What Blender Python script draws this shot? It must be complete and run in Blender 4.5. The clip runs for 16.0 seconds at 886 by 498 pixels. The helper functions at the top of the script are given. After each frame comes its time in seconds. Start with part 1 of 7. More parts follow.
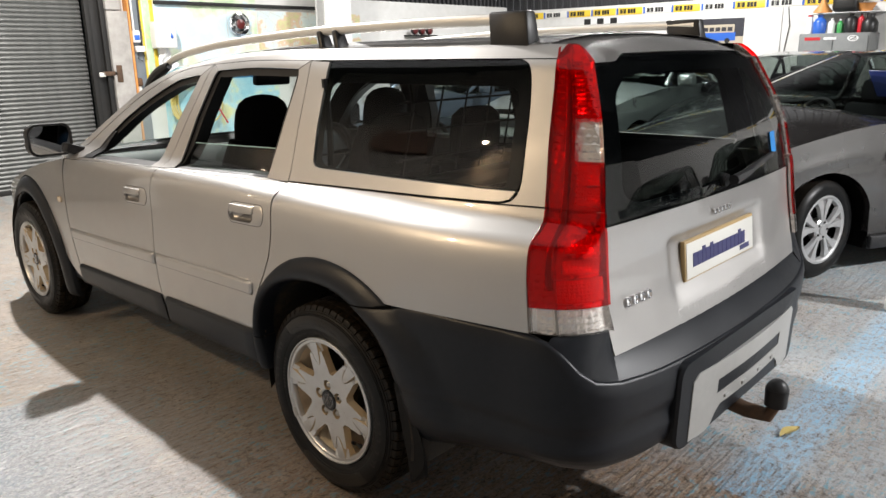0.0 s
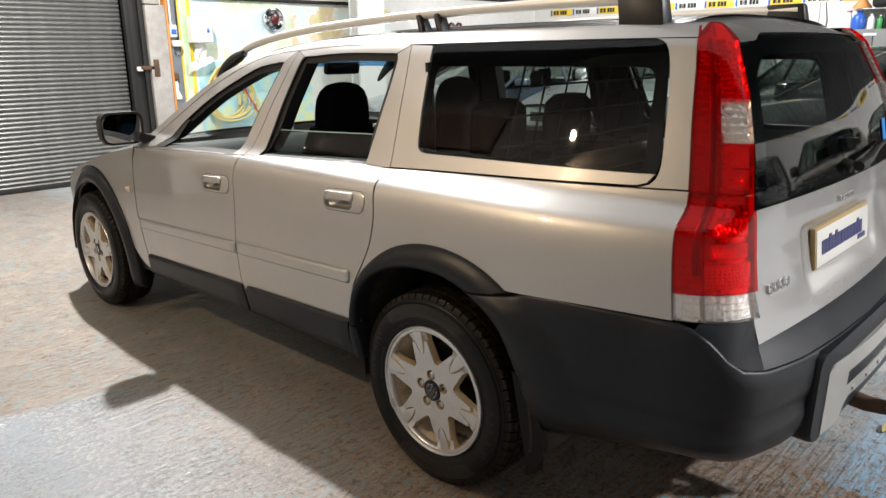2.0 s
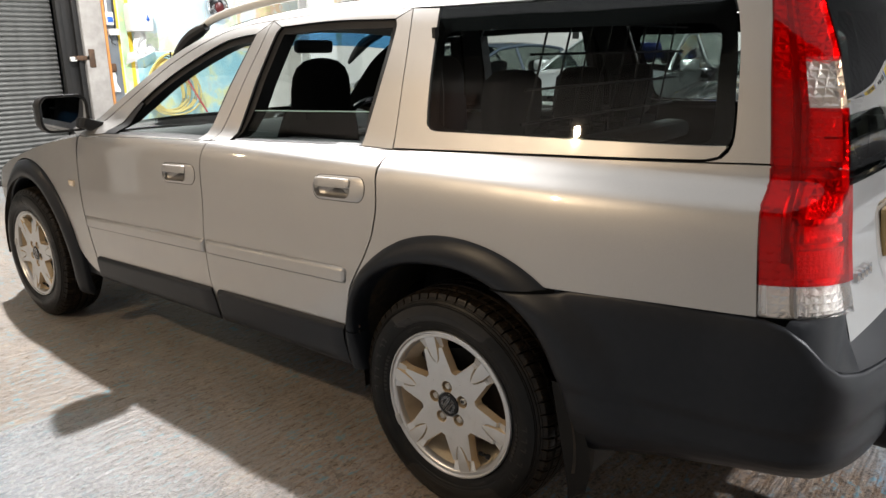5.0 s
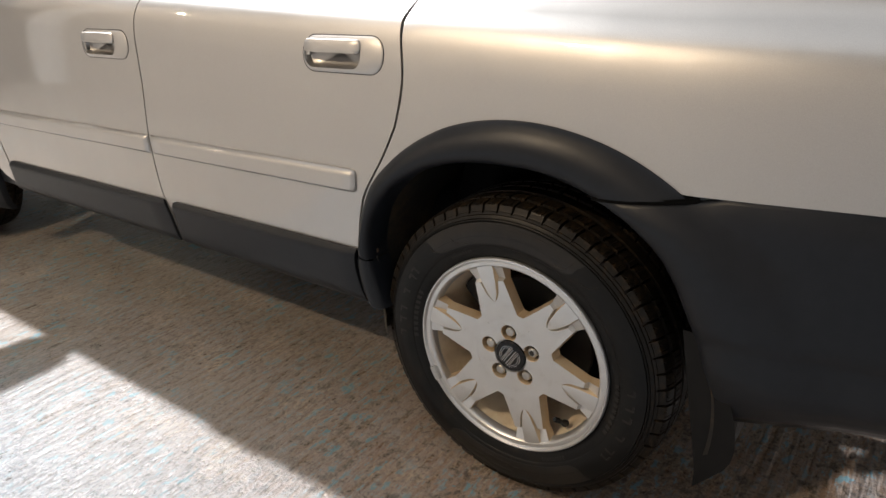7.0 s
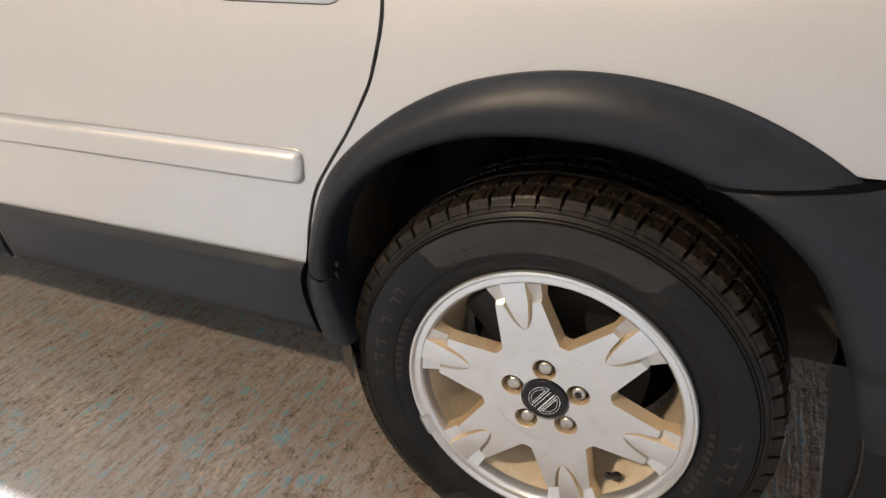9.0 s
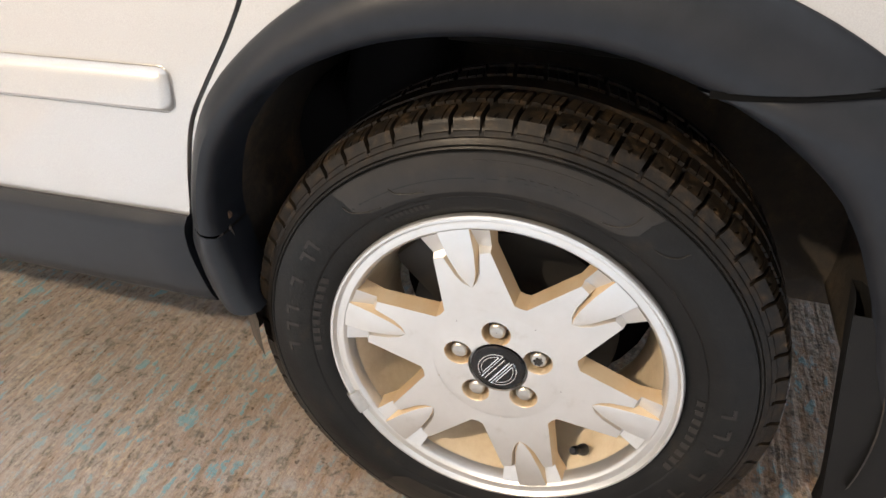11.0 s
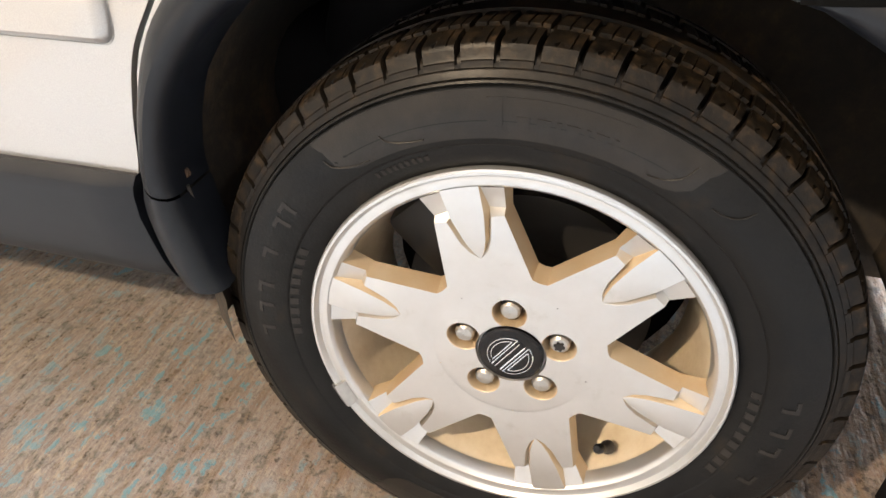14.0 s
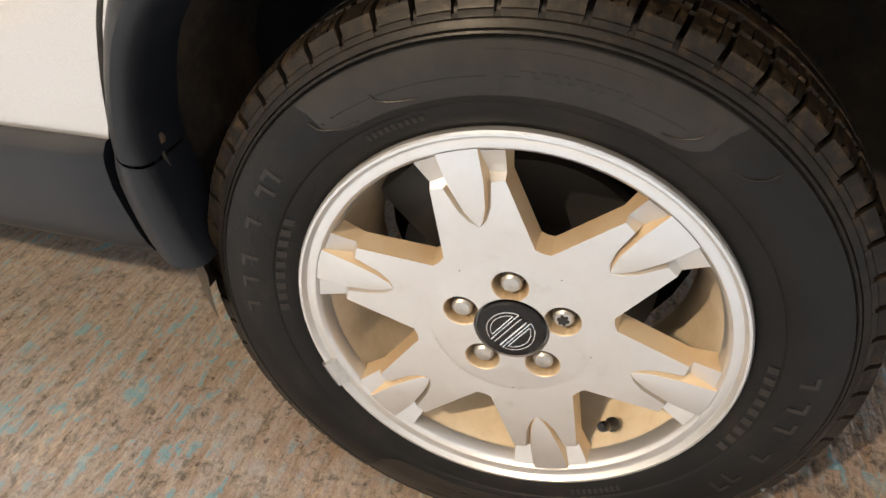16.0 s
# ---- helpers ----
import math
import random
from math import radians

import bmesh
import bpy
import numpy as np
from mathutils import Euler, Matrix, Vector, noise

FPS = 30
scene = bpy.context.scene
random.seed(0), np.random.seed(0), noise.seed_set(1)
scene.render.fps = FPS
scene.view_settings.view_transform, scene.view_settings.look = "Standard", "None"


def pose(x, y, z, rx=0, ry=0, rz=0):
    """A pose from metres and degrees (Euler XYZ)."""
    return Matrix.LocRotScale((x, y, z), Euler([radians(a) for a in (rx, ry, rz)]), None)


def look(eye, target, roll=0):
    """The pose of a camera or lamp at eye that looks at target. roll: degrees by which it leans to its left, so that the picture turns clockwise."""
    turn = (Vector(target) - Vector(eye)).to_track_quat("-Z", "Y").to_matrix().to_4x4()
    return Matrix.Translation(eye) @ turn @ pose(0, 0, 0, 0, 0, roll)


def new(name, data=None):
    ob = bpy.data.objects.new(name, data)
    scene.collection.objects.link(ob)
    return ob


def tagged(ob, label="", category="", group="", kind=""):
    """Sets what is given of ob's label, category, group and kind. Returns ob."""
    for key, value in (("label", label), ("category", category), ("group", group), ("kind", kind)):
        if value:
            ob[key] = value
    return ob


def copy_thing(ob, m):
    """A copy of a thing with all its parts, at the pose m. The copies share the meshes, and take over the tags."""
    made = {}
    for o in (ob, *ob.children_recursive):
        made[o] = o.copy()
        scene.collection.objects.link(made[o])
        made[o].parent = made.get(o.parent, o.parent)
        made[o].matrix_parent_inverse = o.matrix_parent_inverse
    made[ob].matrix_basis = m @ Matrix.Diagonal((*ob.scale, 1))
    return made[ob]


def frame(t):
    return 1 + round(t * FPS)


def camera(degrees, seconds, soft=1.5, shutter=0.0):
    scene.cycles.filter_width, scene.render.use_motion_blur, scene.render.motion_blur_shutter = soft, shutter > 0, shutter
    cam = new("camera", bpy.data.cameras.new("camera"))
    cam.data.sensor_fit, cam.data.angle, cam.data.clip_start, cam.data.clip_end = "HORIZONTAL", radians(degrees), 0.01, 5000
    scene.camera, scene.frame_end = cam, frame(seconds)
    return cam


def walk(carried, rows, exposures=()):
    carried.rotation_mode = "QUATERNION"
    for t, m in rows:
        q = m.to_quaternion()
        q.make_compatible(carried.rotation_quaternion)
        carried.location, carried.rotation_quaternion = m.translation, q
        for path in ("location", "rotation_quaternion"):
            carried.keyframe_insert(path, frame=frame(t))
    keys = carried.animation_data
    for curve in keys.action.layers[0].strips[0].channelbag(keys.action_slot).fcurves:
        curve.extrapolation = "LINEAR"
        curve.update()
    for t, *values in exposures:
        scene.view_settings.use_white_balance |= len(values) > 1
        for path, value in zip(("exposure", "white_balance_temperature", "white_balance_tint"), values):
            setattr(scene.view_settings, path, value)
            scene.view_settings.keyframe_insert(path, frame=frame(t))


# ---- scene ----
cam = camera(63.1, 16.0)
PATH = [
    (0, (-2.249, -1.839, 1.48), (-0.846, -0.513, 0.956), -0.9),
    (0.5, (-2.262, -1.81, 1.476), (-0.876, -0.467, 0.951), -0.8),
    (1, (-2.308, -1.725, 1.473), (-0.932, -0.372, 0.947), -0.8),
    (1.5, (-2.379, -1.64, 1.455), (-1.0, -0.289, 0.931), -0.8),
    (2, (-2.444, -1.573, 1.432), (-1.059, -0.229, 0.907), -0.8),
    (2.5, (-2.453, -1.53, 1.429), (-1.062, -0.192, 0.905), -0.8),
    (3, (-2.384, -1.46, 1.421), (-0.987, -0.127, 0.896), -0.8),
    (3.2, (-2.348, -1.444, 1.409), (-0.949, -0.114, 0.884), -0.8),
    (5.3, (-2.369, -1.146, 1.312), (-0.859, 0.047, 0.767), -0.7),
    (5.5, (-2.327, -1.101, 1.293), (-0.806, 0.07, 0.734), -0.7),
    (6, (-2.195, -0.986, 1.247), (-0.671, 0.147, 0.618), -0.7),
    (6.5, (-2.085, -0.836, 1.206), (-0.596, 0.257, 0.439), -1.0),
    (7, (-2.031, -0.654, 1.166), (-0.546, 0.416, 0.36), -1.0),
    (7.5, (-1.947, -0.515, 1.13), (-0.424, 0.49, 0.311), -0.9),
    (8, (-1.825, -0.41, 1.101), (-0.269, 0.509, 0.244), -0.7),
    (8.5, (-1.786, -0.318, 1.081), (-0.197, 0.508, 0.19), 0.1),
    (9, (-1.754, -0.177, 1.064), (-0.119, 0.481, 0.121), 0.8),
    (9.5, (-1.707, -0.114, 1.052), (-0.064, 0.42, 0.046), 1.1),
    (10, (-1.653, -0.112, 1.001), (-0.01, 0.356, -0.041), 1.5),
    (10.2, (-1.634, -0.116, 0.992), (0.006, 0.342, -0.07), 1.5),
    (12.3, (-1.491, -0.105, 0.921), (0.101, 0.351, -0.2), 1.3),
    (12.5, (-1.489, -0.097, 0.916), (0.105, 0.351, -0.205), 1.4),
    (13, (-1.484, -0.079, 0.908), (0.109, 0.36, -0.218), 1.5),
    (13.5, (-1.471, -0.071, 0.884), (0.12, 0.361, -0.249), 1.5),
    (14, (-1.455, -0.071, 0.869), (0.132, 0.344, -0.276), 1.7),
    (14.5, (-1.443, -0.069, 0.859), (0.14, 0.337, -0.294), 1.7),
    (15, (-1.434, -0.067, 0.854), (0.139, 0.328, -0.316), 1.8),
    (15.5, (-1.426, -0.061, 0.842), (0.138, 0.323, -0.344), 1.8),
    (16, (-1.421, -0.056, 0.837), (0.133, 0.319, -0.365), 1.8),
]
EXPOSURES = [(0, -0.05, 6350, 10), (5.5, 0.05, 6200, 10), (7, 0.46, 6050, 10), (8, 0.90, 5920, 10), (9, 1.32, 5860, 10), (10, 1.58, 5860, 10), (12.5, 2.10, 5880, 10), (14, 1.95, 6000, 10), (16, 1.79, 6150, 10)]
walk(cam, [(t, look(eye, target, roll)) for t, eye, target, roll in PATH], EXPOSURES)

# ---------------------------------------------------------------- world and lights
world = bpy.data.worlds.new("world")
scene.world = world
world.use_nodes = True
world.node_tree.nodes["Background"].inputs["Color"].default_value = (0.55, 0.6, 0.7, 1)
world.node_tree.nodes["Background"].inputs["Strength"].default_value = 0.02


def area_lamp(name, eye, target, size, watts, colour):
    data = bpy.data.lights.new(name, "AREA")
    data.shape, data.size, data.energy, data.color = "DISK", size, watts, colour
    ob = new(name, data)
    ob.matrix_world = look(eye, target)
    return ob


area_lamp("high_bay_lamp", (0.08, 4.1, 4.5), (0.08, 4.0, 0), 0.14, 640, (1.0, 0.955, 0.90))
area_lamp("high_bay_lamp", (3.5, -6.0, 4.5), (3.4, -5.4, 0), 0.35, 1060, (1.0, 0.98, 0.965))
area_lamp("high_bay_lamp", (6.2, 3.2, 4.5), (6.6, 3.2, 0), 0.5, 420, (1.0, 0.98, 0.95))
# added weak fill from the rear left; no known fitting hangs here
area_lamp("high_bay_lamp", (-3.0, -3.4, 4.5), (-2.4, -2.4, 0), 0.12, 5, (1.0, 0.95, 0.88))
area_lamp("warm_lamp", (-3.74, 1.6, 3.22), (-1.0, 0.4, 0.3), 0.09, 60, (1.0, 0.74, 0.46))
area_lamp("warm_lamp", (-3.74, 6.0, 3.22), (-1.2, 5.0, 0.3), 0.09, 12, (1.0, 0.74, 0.46))

roof_light = area_lamp("roof_light", (-1.3, 1.2, 4.7), (-1.3, 1.2, 0), 3.4, 60, (1.0, 0.99, 0.97))
roof_light.data.shape, roof_light.data.size_y = "RECTANGLE", 8.6

# ---------------------------------------------------------------- materials


def material(name, colour, rough=0.5, metal=0.0, coat=0.0, spec=0.5):
    m = bpy.data.materials.new(name)
    m.use_nodes = True
    b = m.node_tree.nodes["Principled BSDF"]
    b.inputs["Base Color"].default_value = (*colour, 1)
    b.inputs["Roughness"].default_value = rough
    b.inputs["Metallic"].default_value = metal
    b.inputs["Coat Weight"].default_value = coat
    b.inputs["Coat Roughness"].default_value = 0.04
    b.inputs["Specular IOR Level"].default_value = spec
    return m


def node(m, kind, **values):
    n = m.node_tree.nodes.new(kind)
    for k, v in values.items():
        n.inputs[k].default_value = v
    return n


def link(m, a, b):
    m.node_tree.links.new(a, b)


def coords(m, scale=(1, 1, 1), turn=0.0, kind="Object"):
    tc = m.node_tree.nodes.new("ShaderNodeTexCoord")
    mp = m.node_tree.nodes.new("ShaderNodeMapping")
    mp.inputs["Scale"].default_value = scale
    mp.inputs["Rotation"].default_value = (0, 0, radians(turn))
    link(m, tc.outputs[kind], mp.inputs["Vector"])
    return mp.outputs["Vector"]


def noise_tex(m, vec, scale, detail=4, rough=0.55):
    n = node(m, "ShaderNodeTexNoise", Scale=scale, Detail=detail, Roughness=rough)
    link(m, vec, n.inputs["Vector"])
    return n.outputs["Fac"]


def ramp(m, fac, stops):
    r = m.node_tree.nodes.new("ShaderNodeValToRGB")
    e = r.color_ramp.elements
    while len(e) < len(stops):
        e.new(0.5)
    for el, (p, c) in zip(e, stops):
        el.position = p
        el.color = (*c, 1) if len(c) == 3 else c
    link(m, fac, r.inputs["Fac"])
    return r.outputs["Color"]


def mix(m, fac, a, b, mode="MIX"):
    n = m.node_tree.nodes.new("ShaderNodeMix")
    n.data_type, n.blend_type = "RGBA", mode
    for src, s in ((fac, n.inputs[0]), (a, n.inputs[6]), (b, n.inputs[7])):
        if isinstance(src, (int, float)):
            s.default_value = src
        elif isinstance(src, tuple):
            s.default_value = (*src, 1)
        else:
            link(m, src, s)
    return n.outputs[2]


def bsdf(m):
    return m.node_tree.nodes["Principled BSDF"]


def bump(m, height, strength=0.3, dist=0.01):
    n = node(m, "ShaderNodeBump", Strength=strength, Distance=dist)
    link(m, height, n.inputs["Height"])
    link(m, n.outputs["Normal"], bsdf(m).inputs["Normal"])


def varied(name, a, b, scale=30, rough=(0.4, 0.6), metal=0.0, bumps=0.0, coat=0.0, bscale=None, bdist=0.002, spec=0.5):
    """A material between two colours, with varied gloss and fine relief."""
    m = material(name, a, rough[0], metal, coat, spec)
    v = coords(m)
    n1 = noise_tex(m, v, scale, 6, 0.6)
    n2 = noise_tex(m, v, scale * 0.13, 3)
    f = mix(m, 0.5, n1, n2)
    link(m, ramp(m, f, [(0.35, a), (0.65, b)]), bsdf(m).inputs["Base Color"])
    link(m, ramp(m, f, [(0.3, (rough[0],) * 3), (0.7, (rough[1],) * 3)]), bsdf(m).inputs["Roughness"])
    if bumps:
        bump(m, noise_tex(m, v, bscale or scale * 3, 5), bumps, bdist)
    return m


def car_paint(name, colour, rough=0.32, metal=0.75):
    m = material(name, colour, rough, metal, 1.0)
    v = coords(m)
    fl = noise_tex(m, v, 900, 2)
    bc = ramp(m, fl, [(0.3, tuple(c * 0.93 for c in colour)), (0.7, tuple(min(1, c * 1.07) for c in colour))])
    link(m, bc, bsdf(m).inputs["Base Color"])
    d = noise_tex(m, v, 7, 6, 0.65)
    link(m, ramp(m, d, [(0.35, (rough - 0.03,) * 3), (0.7, (rough + 0.06,) * 3)]), bsdf(m).inputs["Roughness"])
    return m


SILVER = car_paint("silver_paint", (0.425, 0.412, 0.398), 0.43, 0.80)
CLAD = varied("dark_cladding", (0.0068, 0.0080, 0.0106), (0.0108, 0.0124, 0.0160), 45, (0.33, 0.42), 0, 0.25, 0, 900, 0.0005, 0.24)
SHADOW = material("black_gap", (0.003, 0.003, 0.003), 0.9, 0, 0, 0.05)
BLACK = varied("black_plastic", (0.012, 0.012, 0.013), (0.02, 0.02, 0.021), 80, (0.35, 0.5), 0, 0.15, 0, 700, 0.0005, 0.3)
GLOSSBLACK = material("black_gloss", (0.006, 0.006, 0.007), 0.08, 0, 0.0, 0.25)
CLOTH = varied("dark_seat_cloth", (0.005, 0.005, 0.006), (0.009, 0.009, 0.010), 120, (0.8, 0.95), 0, 0.3, 0, 500, 0.001, 0.1)
TRIMGREY = varied("grey_interior_trim", (0.028, 0.03, 0.033), (0.04, 0.043, 0.046), 60, (0.5, 0.65), 0, 0.2)
HEADLINE = varied("light_headlining", (0.20, 0.19, 0.175), (0.24, 0.23, 0.21), 80, (0.85, 0.95))
CHROME = material("chrome", (0.75, 0.75, 0.76), 0.12, 1.0)
STEEL = varied("dull_steel", (0.34, 0.33, 0.31), (0.46, 0.45, 0.43), 90, (0.3, 0.45), 0.9)


def tyre_rubber():
    m = material("tyre_rubber", (0.02, 0.02, 0.02), 0.6, 0, 0, 0.15)
    v = coords(m)
    n = noise_tex(m, v, 14, 6, 0.65)
    side = ramp(m, n, [(0.38, (0.0045, 0.0047, 0.005)), (0.6, (0.0075, 0.0075, 0.0075)), (0.80, (0.020, 0.015, 0.010))])
    # brown road dust on the tread
    sep = m.node_tree.nodes.new("ShaderNodeSeparateXYZ")
    link(m, v, sep.inputs[0])
    com = m.node_tree.nodes.new("ShaderNodeCombineXYZ")
    link(m, sep.outputs["Y"], com.inputs["Y"])
    link(m, sep.outputs["Z"], com.inputs["Z"])
    ln = m.node_tree.nodes.new("ShaderNodeVectorMath")
    ln.operation = "LENGTH"
    link(m, com.outputs[0], ln.inputs[0])
    tread = node(m, "ShaderNodeMapRange")
    link(m, ln.outputs["Value"], tread.inputs[0])
    tread.inputs[1].default_value, tread.inputs[2].default_value = 0.304, 0.337
    dust = ramp(m, noise_tex(m, v, 75, 6, 0.75), [(0.40, (0.005, 0.0045, 0.004)), (0.52, (0.013, 0.0098, 0.0065)), (0.62, (0.036, 0.024, 0.013)), (0.74, (0.11, 0.07, 0.038))])
    link(m, mix(m, mix(m, 0.85, (0, 0, 0), tread.outputs[0]), side, dust), bsdf(m).inputs["Base Color"])
    link(m, ramp(m, n, [(0.3, (0.30,) * 3), (0.7, (0.48,) * 3)]), bsdf(m).inputs["Roughness"])
    bump(m, mix(m, 0.5, noise_tex(m, v, 260, 4), noise_tex(m, v, 70, 5, 0.7)), 0.45, 0.0012)
    return m


def alloy_metal():
    m = material("alloy_silver", (0.6, 0.59, 0.57), 0.42, 0.85, 0.2)
    v = coords(m)
    n = noise_tex(m, v, 22, 6, 0.65)
    link(m, ramp(m, n, [(0.22, (0.45, 0.44, 0.42)), (0.40, (0.535, 0.535, 0.53)), (0.7, (0.56, 0.562, 0.562))]), bsdf(m).inputs["Base Color"])
    link(m, ramp(m, n, [(0.3, (0.44,) * 3), (0.7, (0.33,) * 3)]), bsdf(m).inputs["Roughness"])
    bump(m, noise_tex(m, v, 400, 3), 0.06, 0.0005)
    return m


TYRE, ALLOY = tyre_rubber(), alloy_metal()


def alloy_barrel():
    m = material("dusty_lit_alloy", (0.42, 0.36, 0.28), 0.38, 0.3)
    v = coords(m)
    n = noise_tex(m, v, 9, 7, 0.7)
    # dust tones, brightened to carry the warm lamp's glow in the barrel
    link(m, ramp(m, n, [(0.3, (0.64, 0.51, 0.34)), (0.55, (0.82, 0.71, 0.54)), (0.75, (0.86, 0.79, 0.67))]), bsdf(m).inputs["Base Color"])
    return m


BARREL = alloy_barrel()
RUST = varied("rusty_iron", (0.05, 0.035, 0.025), (0.14, 0.075, 0.04), 40, (0.6, 0.85), 0.3, 0.4)


def glass_mat(name, tint=(0.85, 0.9, 0.88), clear=0.75, gloss=0.038):
    m = bpy.data.materials.new(name)
    m.use_nodes = True
    nt = m.node_tree
    nt.nodes.remove(nt.nodes["Principled BSDF"])
    out = nt.nodes["Material Output"]
    tr = node(m, "ShaderNodeBsdfTransparent", Color=(*[c * clear for c in tint], 1))
    gl = node(m, "ShaderNodeBsdfGlossy", Color=(1, 1, 1, 1), Roughness=0.015)
    lw = node(m, "ShaderNodeLayerWeight", Blend=0.5)
    pw = node(m, "ShaderNodeMath")
    pw.operation = "POWER"
    link(m, lw.outputs["Facing"], pw.inputs[0])
    pw.inputs[1].default_value = 5.0
    ma = node(m, "ShaderNodeMath")
    ma.operation = "MULTIPLY_ADD"
    link(m, pw.outputs[0], ma.inputs[0])
    ma.inputs[1].default_value, ma.inputs[2].default_value = 0.92, gloss
    mx = nt.nodes.new("ShaderNodeMixShader")
    link(m, ma.outputs[0], mx.inputs[0])
    link(m, tr.outputs[0], mx.inputs[1])
    link(m, gl.outputs[0], mx.inputs[2])
    link(m, mx.outputs[0], out.inputs["Surface"])
    return m


GLASS = glass_mat("window_glass", (0.80, 0.88, 0.84), 0.80)
DARKGLASS = glass_mat("tinted_glass", (0.78, 0.86, 0.83), 0.62)
LENS_CLEAR = glass_mat("clear_lens", (0.97, 0.96, 0.95), 0.96)


RED = glass_mat("red_lens", (1.0, 0.02, 0.025), 0.93, 0.022)
DEEPRED = glass_mat("deep_red_lens", (1.0, 0.012, 0.018), 0.80, 0.022)


def reflector_mat(name, colour, rough, metal, scale, strength, dist):
    m = material(name, colour, rough, metal)
    vo = node(m, "ShaderNodeTexVoronoi", Scale=scale, Randomness=0.25)
    vo.distance = "CHEBYCHEV"
    link(m, coords(m), vo.inputs["Vector"])
    big = noise_tex(m, coords(m), 16, 3)
    bump(m, mix(m, 0.35, vo.outputs["Distance"], big), strength, dist)
    return m


REFLECTOR = reflector_mat("lamp_reflector", (0.80, 0.77, 0.74), 0.20, 0.75, 55.0, 0.6, 0.008)
FACETED = reflector_mat("faceted_reflector", (0.90, 0.89, 0.87), 0.14, 0.72, 110.0, 0.8, 0.006)
MIRROR = material("mirror_silver", (0.85, 0.87, 0.88), 0.02, 1.0)


def floor_mat():
    m = material("worn_painted_concrete", (0.3, 0.3, 0.3), 0.6, 0, 0, 0.4)
    v = coords(m)
    # tamped ridges and streaks
    def streaks(sx, sy, detail):
        w = node(m, "ShaderNodeTexNoise", Scale=1.0, Detail=detail, Roughness=0.6)
        link(m, coords(m, (sx, sy, 1), FLOOR_TURN), w.inputs["Vector"])
        return w.outputs["Fac"]
    sep = m.node_tree.nodes.new("ShaderNodeSeparateXYZ")
    link(m, v, sep.inputs[0])
    ridge = streaks(1.6, 36, 2)
    streak = streaks(15, 62, 3)
    beads = noise_tex(m, v, 48, 3, 0.6)
    grain = noise_tex(m, v, 120, 5, 0.7)
    fine = noise_tex(m, v, 420, 3, 0.7)
    patch = noise_tex(m, v, 0.9, 4, 0.6)
    blotch = noise_tex(m, v, 30, 6, 0.72)
    clump = noise_tex(m, v, 62, 4, 0.65)
    conc = ramp(m, grain, [(0.34, (0.06, 0.042, 0.028)), (0.43, (0.185, 0.135, 0.088)), (0.54, (0.29, 0.228, 0.158)), (0.68, (0.40, 0.342, 0.268))])
    rusty = ramp(m, blotch, [(0.37, (0.055, 0.038, 0.026)), (0.44, (0.25, 0.18, 0.115)), (0.49, (0.43, 0.35, 0.26)), (0.53, (0.37, 0.215, 0.095)), (0.60, (0.22, 0.12, 0.058)), (0.68, (0.46, 0.385, 0.30))])
    base = mix(m, 0.80, conc, rusty)
    base = mix(m, ramp(m, mix(m, 0.35, clump, patch), [(0.42, (0.7,) * 3), (0.49, (0, 0, 0))]), base, (0.085, 0.06, 0.04))
    base = mix(m, ramp(m, mix(m, 0.5, clump, blotch), [(0.54, (0, 0, 0)), (0.62, (0.7,) * 3)]), base, (0.45, 0.365, 0.27))
    base = mix(m, 1.0, base, (0.60, 0.52, 0.45), "MULTIPLY")
    stains = ramp(m, mix(m, 0.4, noise_tex(m, v, 11, 5, 0.7), patch), [(0.36, (0.85,) * 3), (0.44, (0, 0, 0))])
    base = mix(m, stains, base, (0.045, 0.034, 0.026))
    greyp = ramp(m, mix(m, 0.5, fine, grain), [(0.36, (0.34, 0.35, 0.37)), (0.62, (0.62, 0.63, 0.64))])
    # pale paint survives away from the parked car, on the ridges first
    lane = ramp(m, mix(m, 0.6, patch, blotch), [(0.42, (0.02, 0.02, 0.02)), (0.60, (0.35, 0.35, 0.35))])
    keep = ramp(m, mix(m, 0.5, ridge, streak), [(0.42, (0.1, 0.1, 0.1)), (0.56, (1, 1, 1))])
    base = mix(m, mix(m, 1.0, lane, keep, "MULTIPLY"), base, greyp)
    # a shiny bay of blue-white floor paint beside the estate car, worn through between the ridges
    sepr = m.node_tree.nodes.new("ShaderNodeSeparateXYZ")
    link(m, coords(m, (1, 1, 1), FLOOR_TURN + 2), sepr.inputs[0])
    edge = node(m, "ShaderNodeMapRange")
    link(m, sepr.outputs["Y"], edge.inputs[0])
    edge.inputs[1].default_value, edge.inputs[2].default_value, edge.inputs[3].default_value, edge.inputs[4].default_value = 1.22, 1.29, 1.0, 0.0
    # paint fades towards the car, colouring in the step from lit to shaded floor
    shade_fade = node(m, "ShaderNodeMapRange")
    link(m, sep.outputs["X"], shade_fade.inputs[0])
    shade_fade.inputs[1].default_value, shade_fade.inputs[2].default_value, shade_fade.inputs[3].default_value, shade_fade.inputs[4].default_value = -1.75, -1.0, 1.0, 0.1
    bay = mix(m, 1.0, edge.outputs[0], shade_fade.outputs[0], "MULTIPLY")
    skin_keep = ramp(m, mix(m, 0.35, mix(m, 0.45, ridge, streak), blotch), [(0.35, (0.12, 0.12, 0.12)), (0.45, (0.97, 0.97, 0.97))])
    bluewhite = ramp(m, mix(m, 0.4, blotch, patch), [(0.36, (0.20, 0.26, 0.315)), (0.46, (0.25, 0.285, 0.325)), (0.66, (0.31, 0.328, 0.355))])
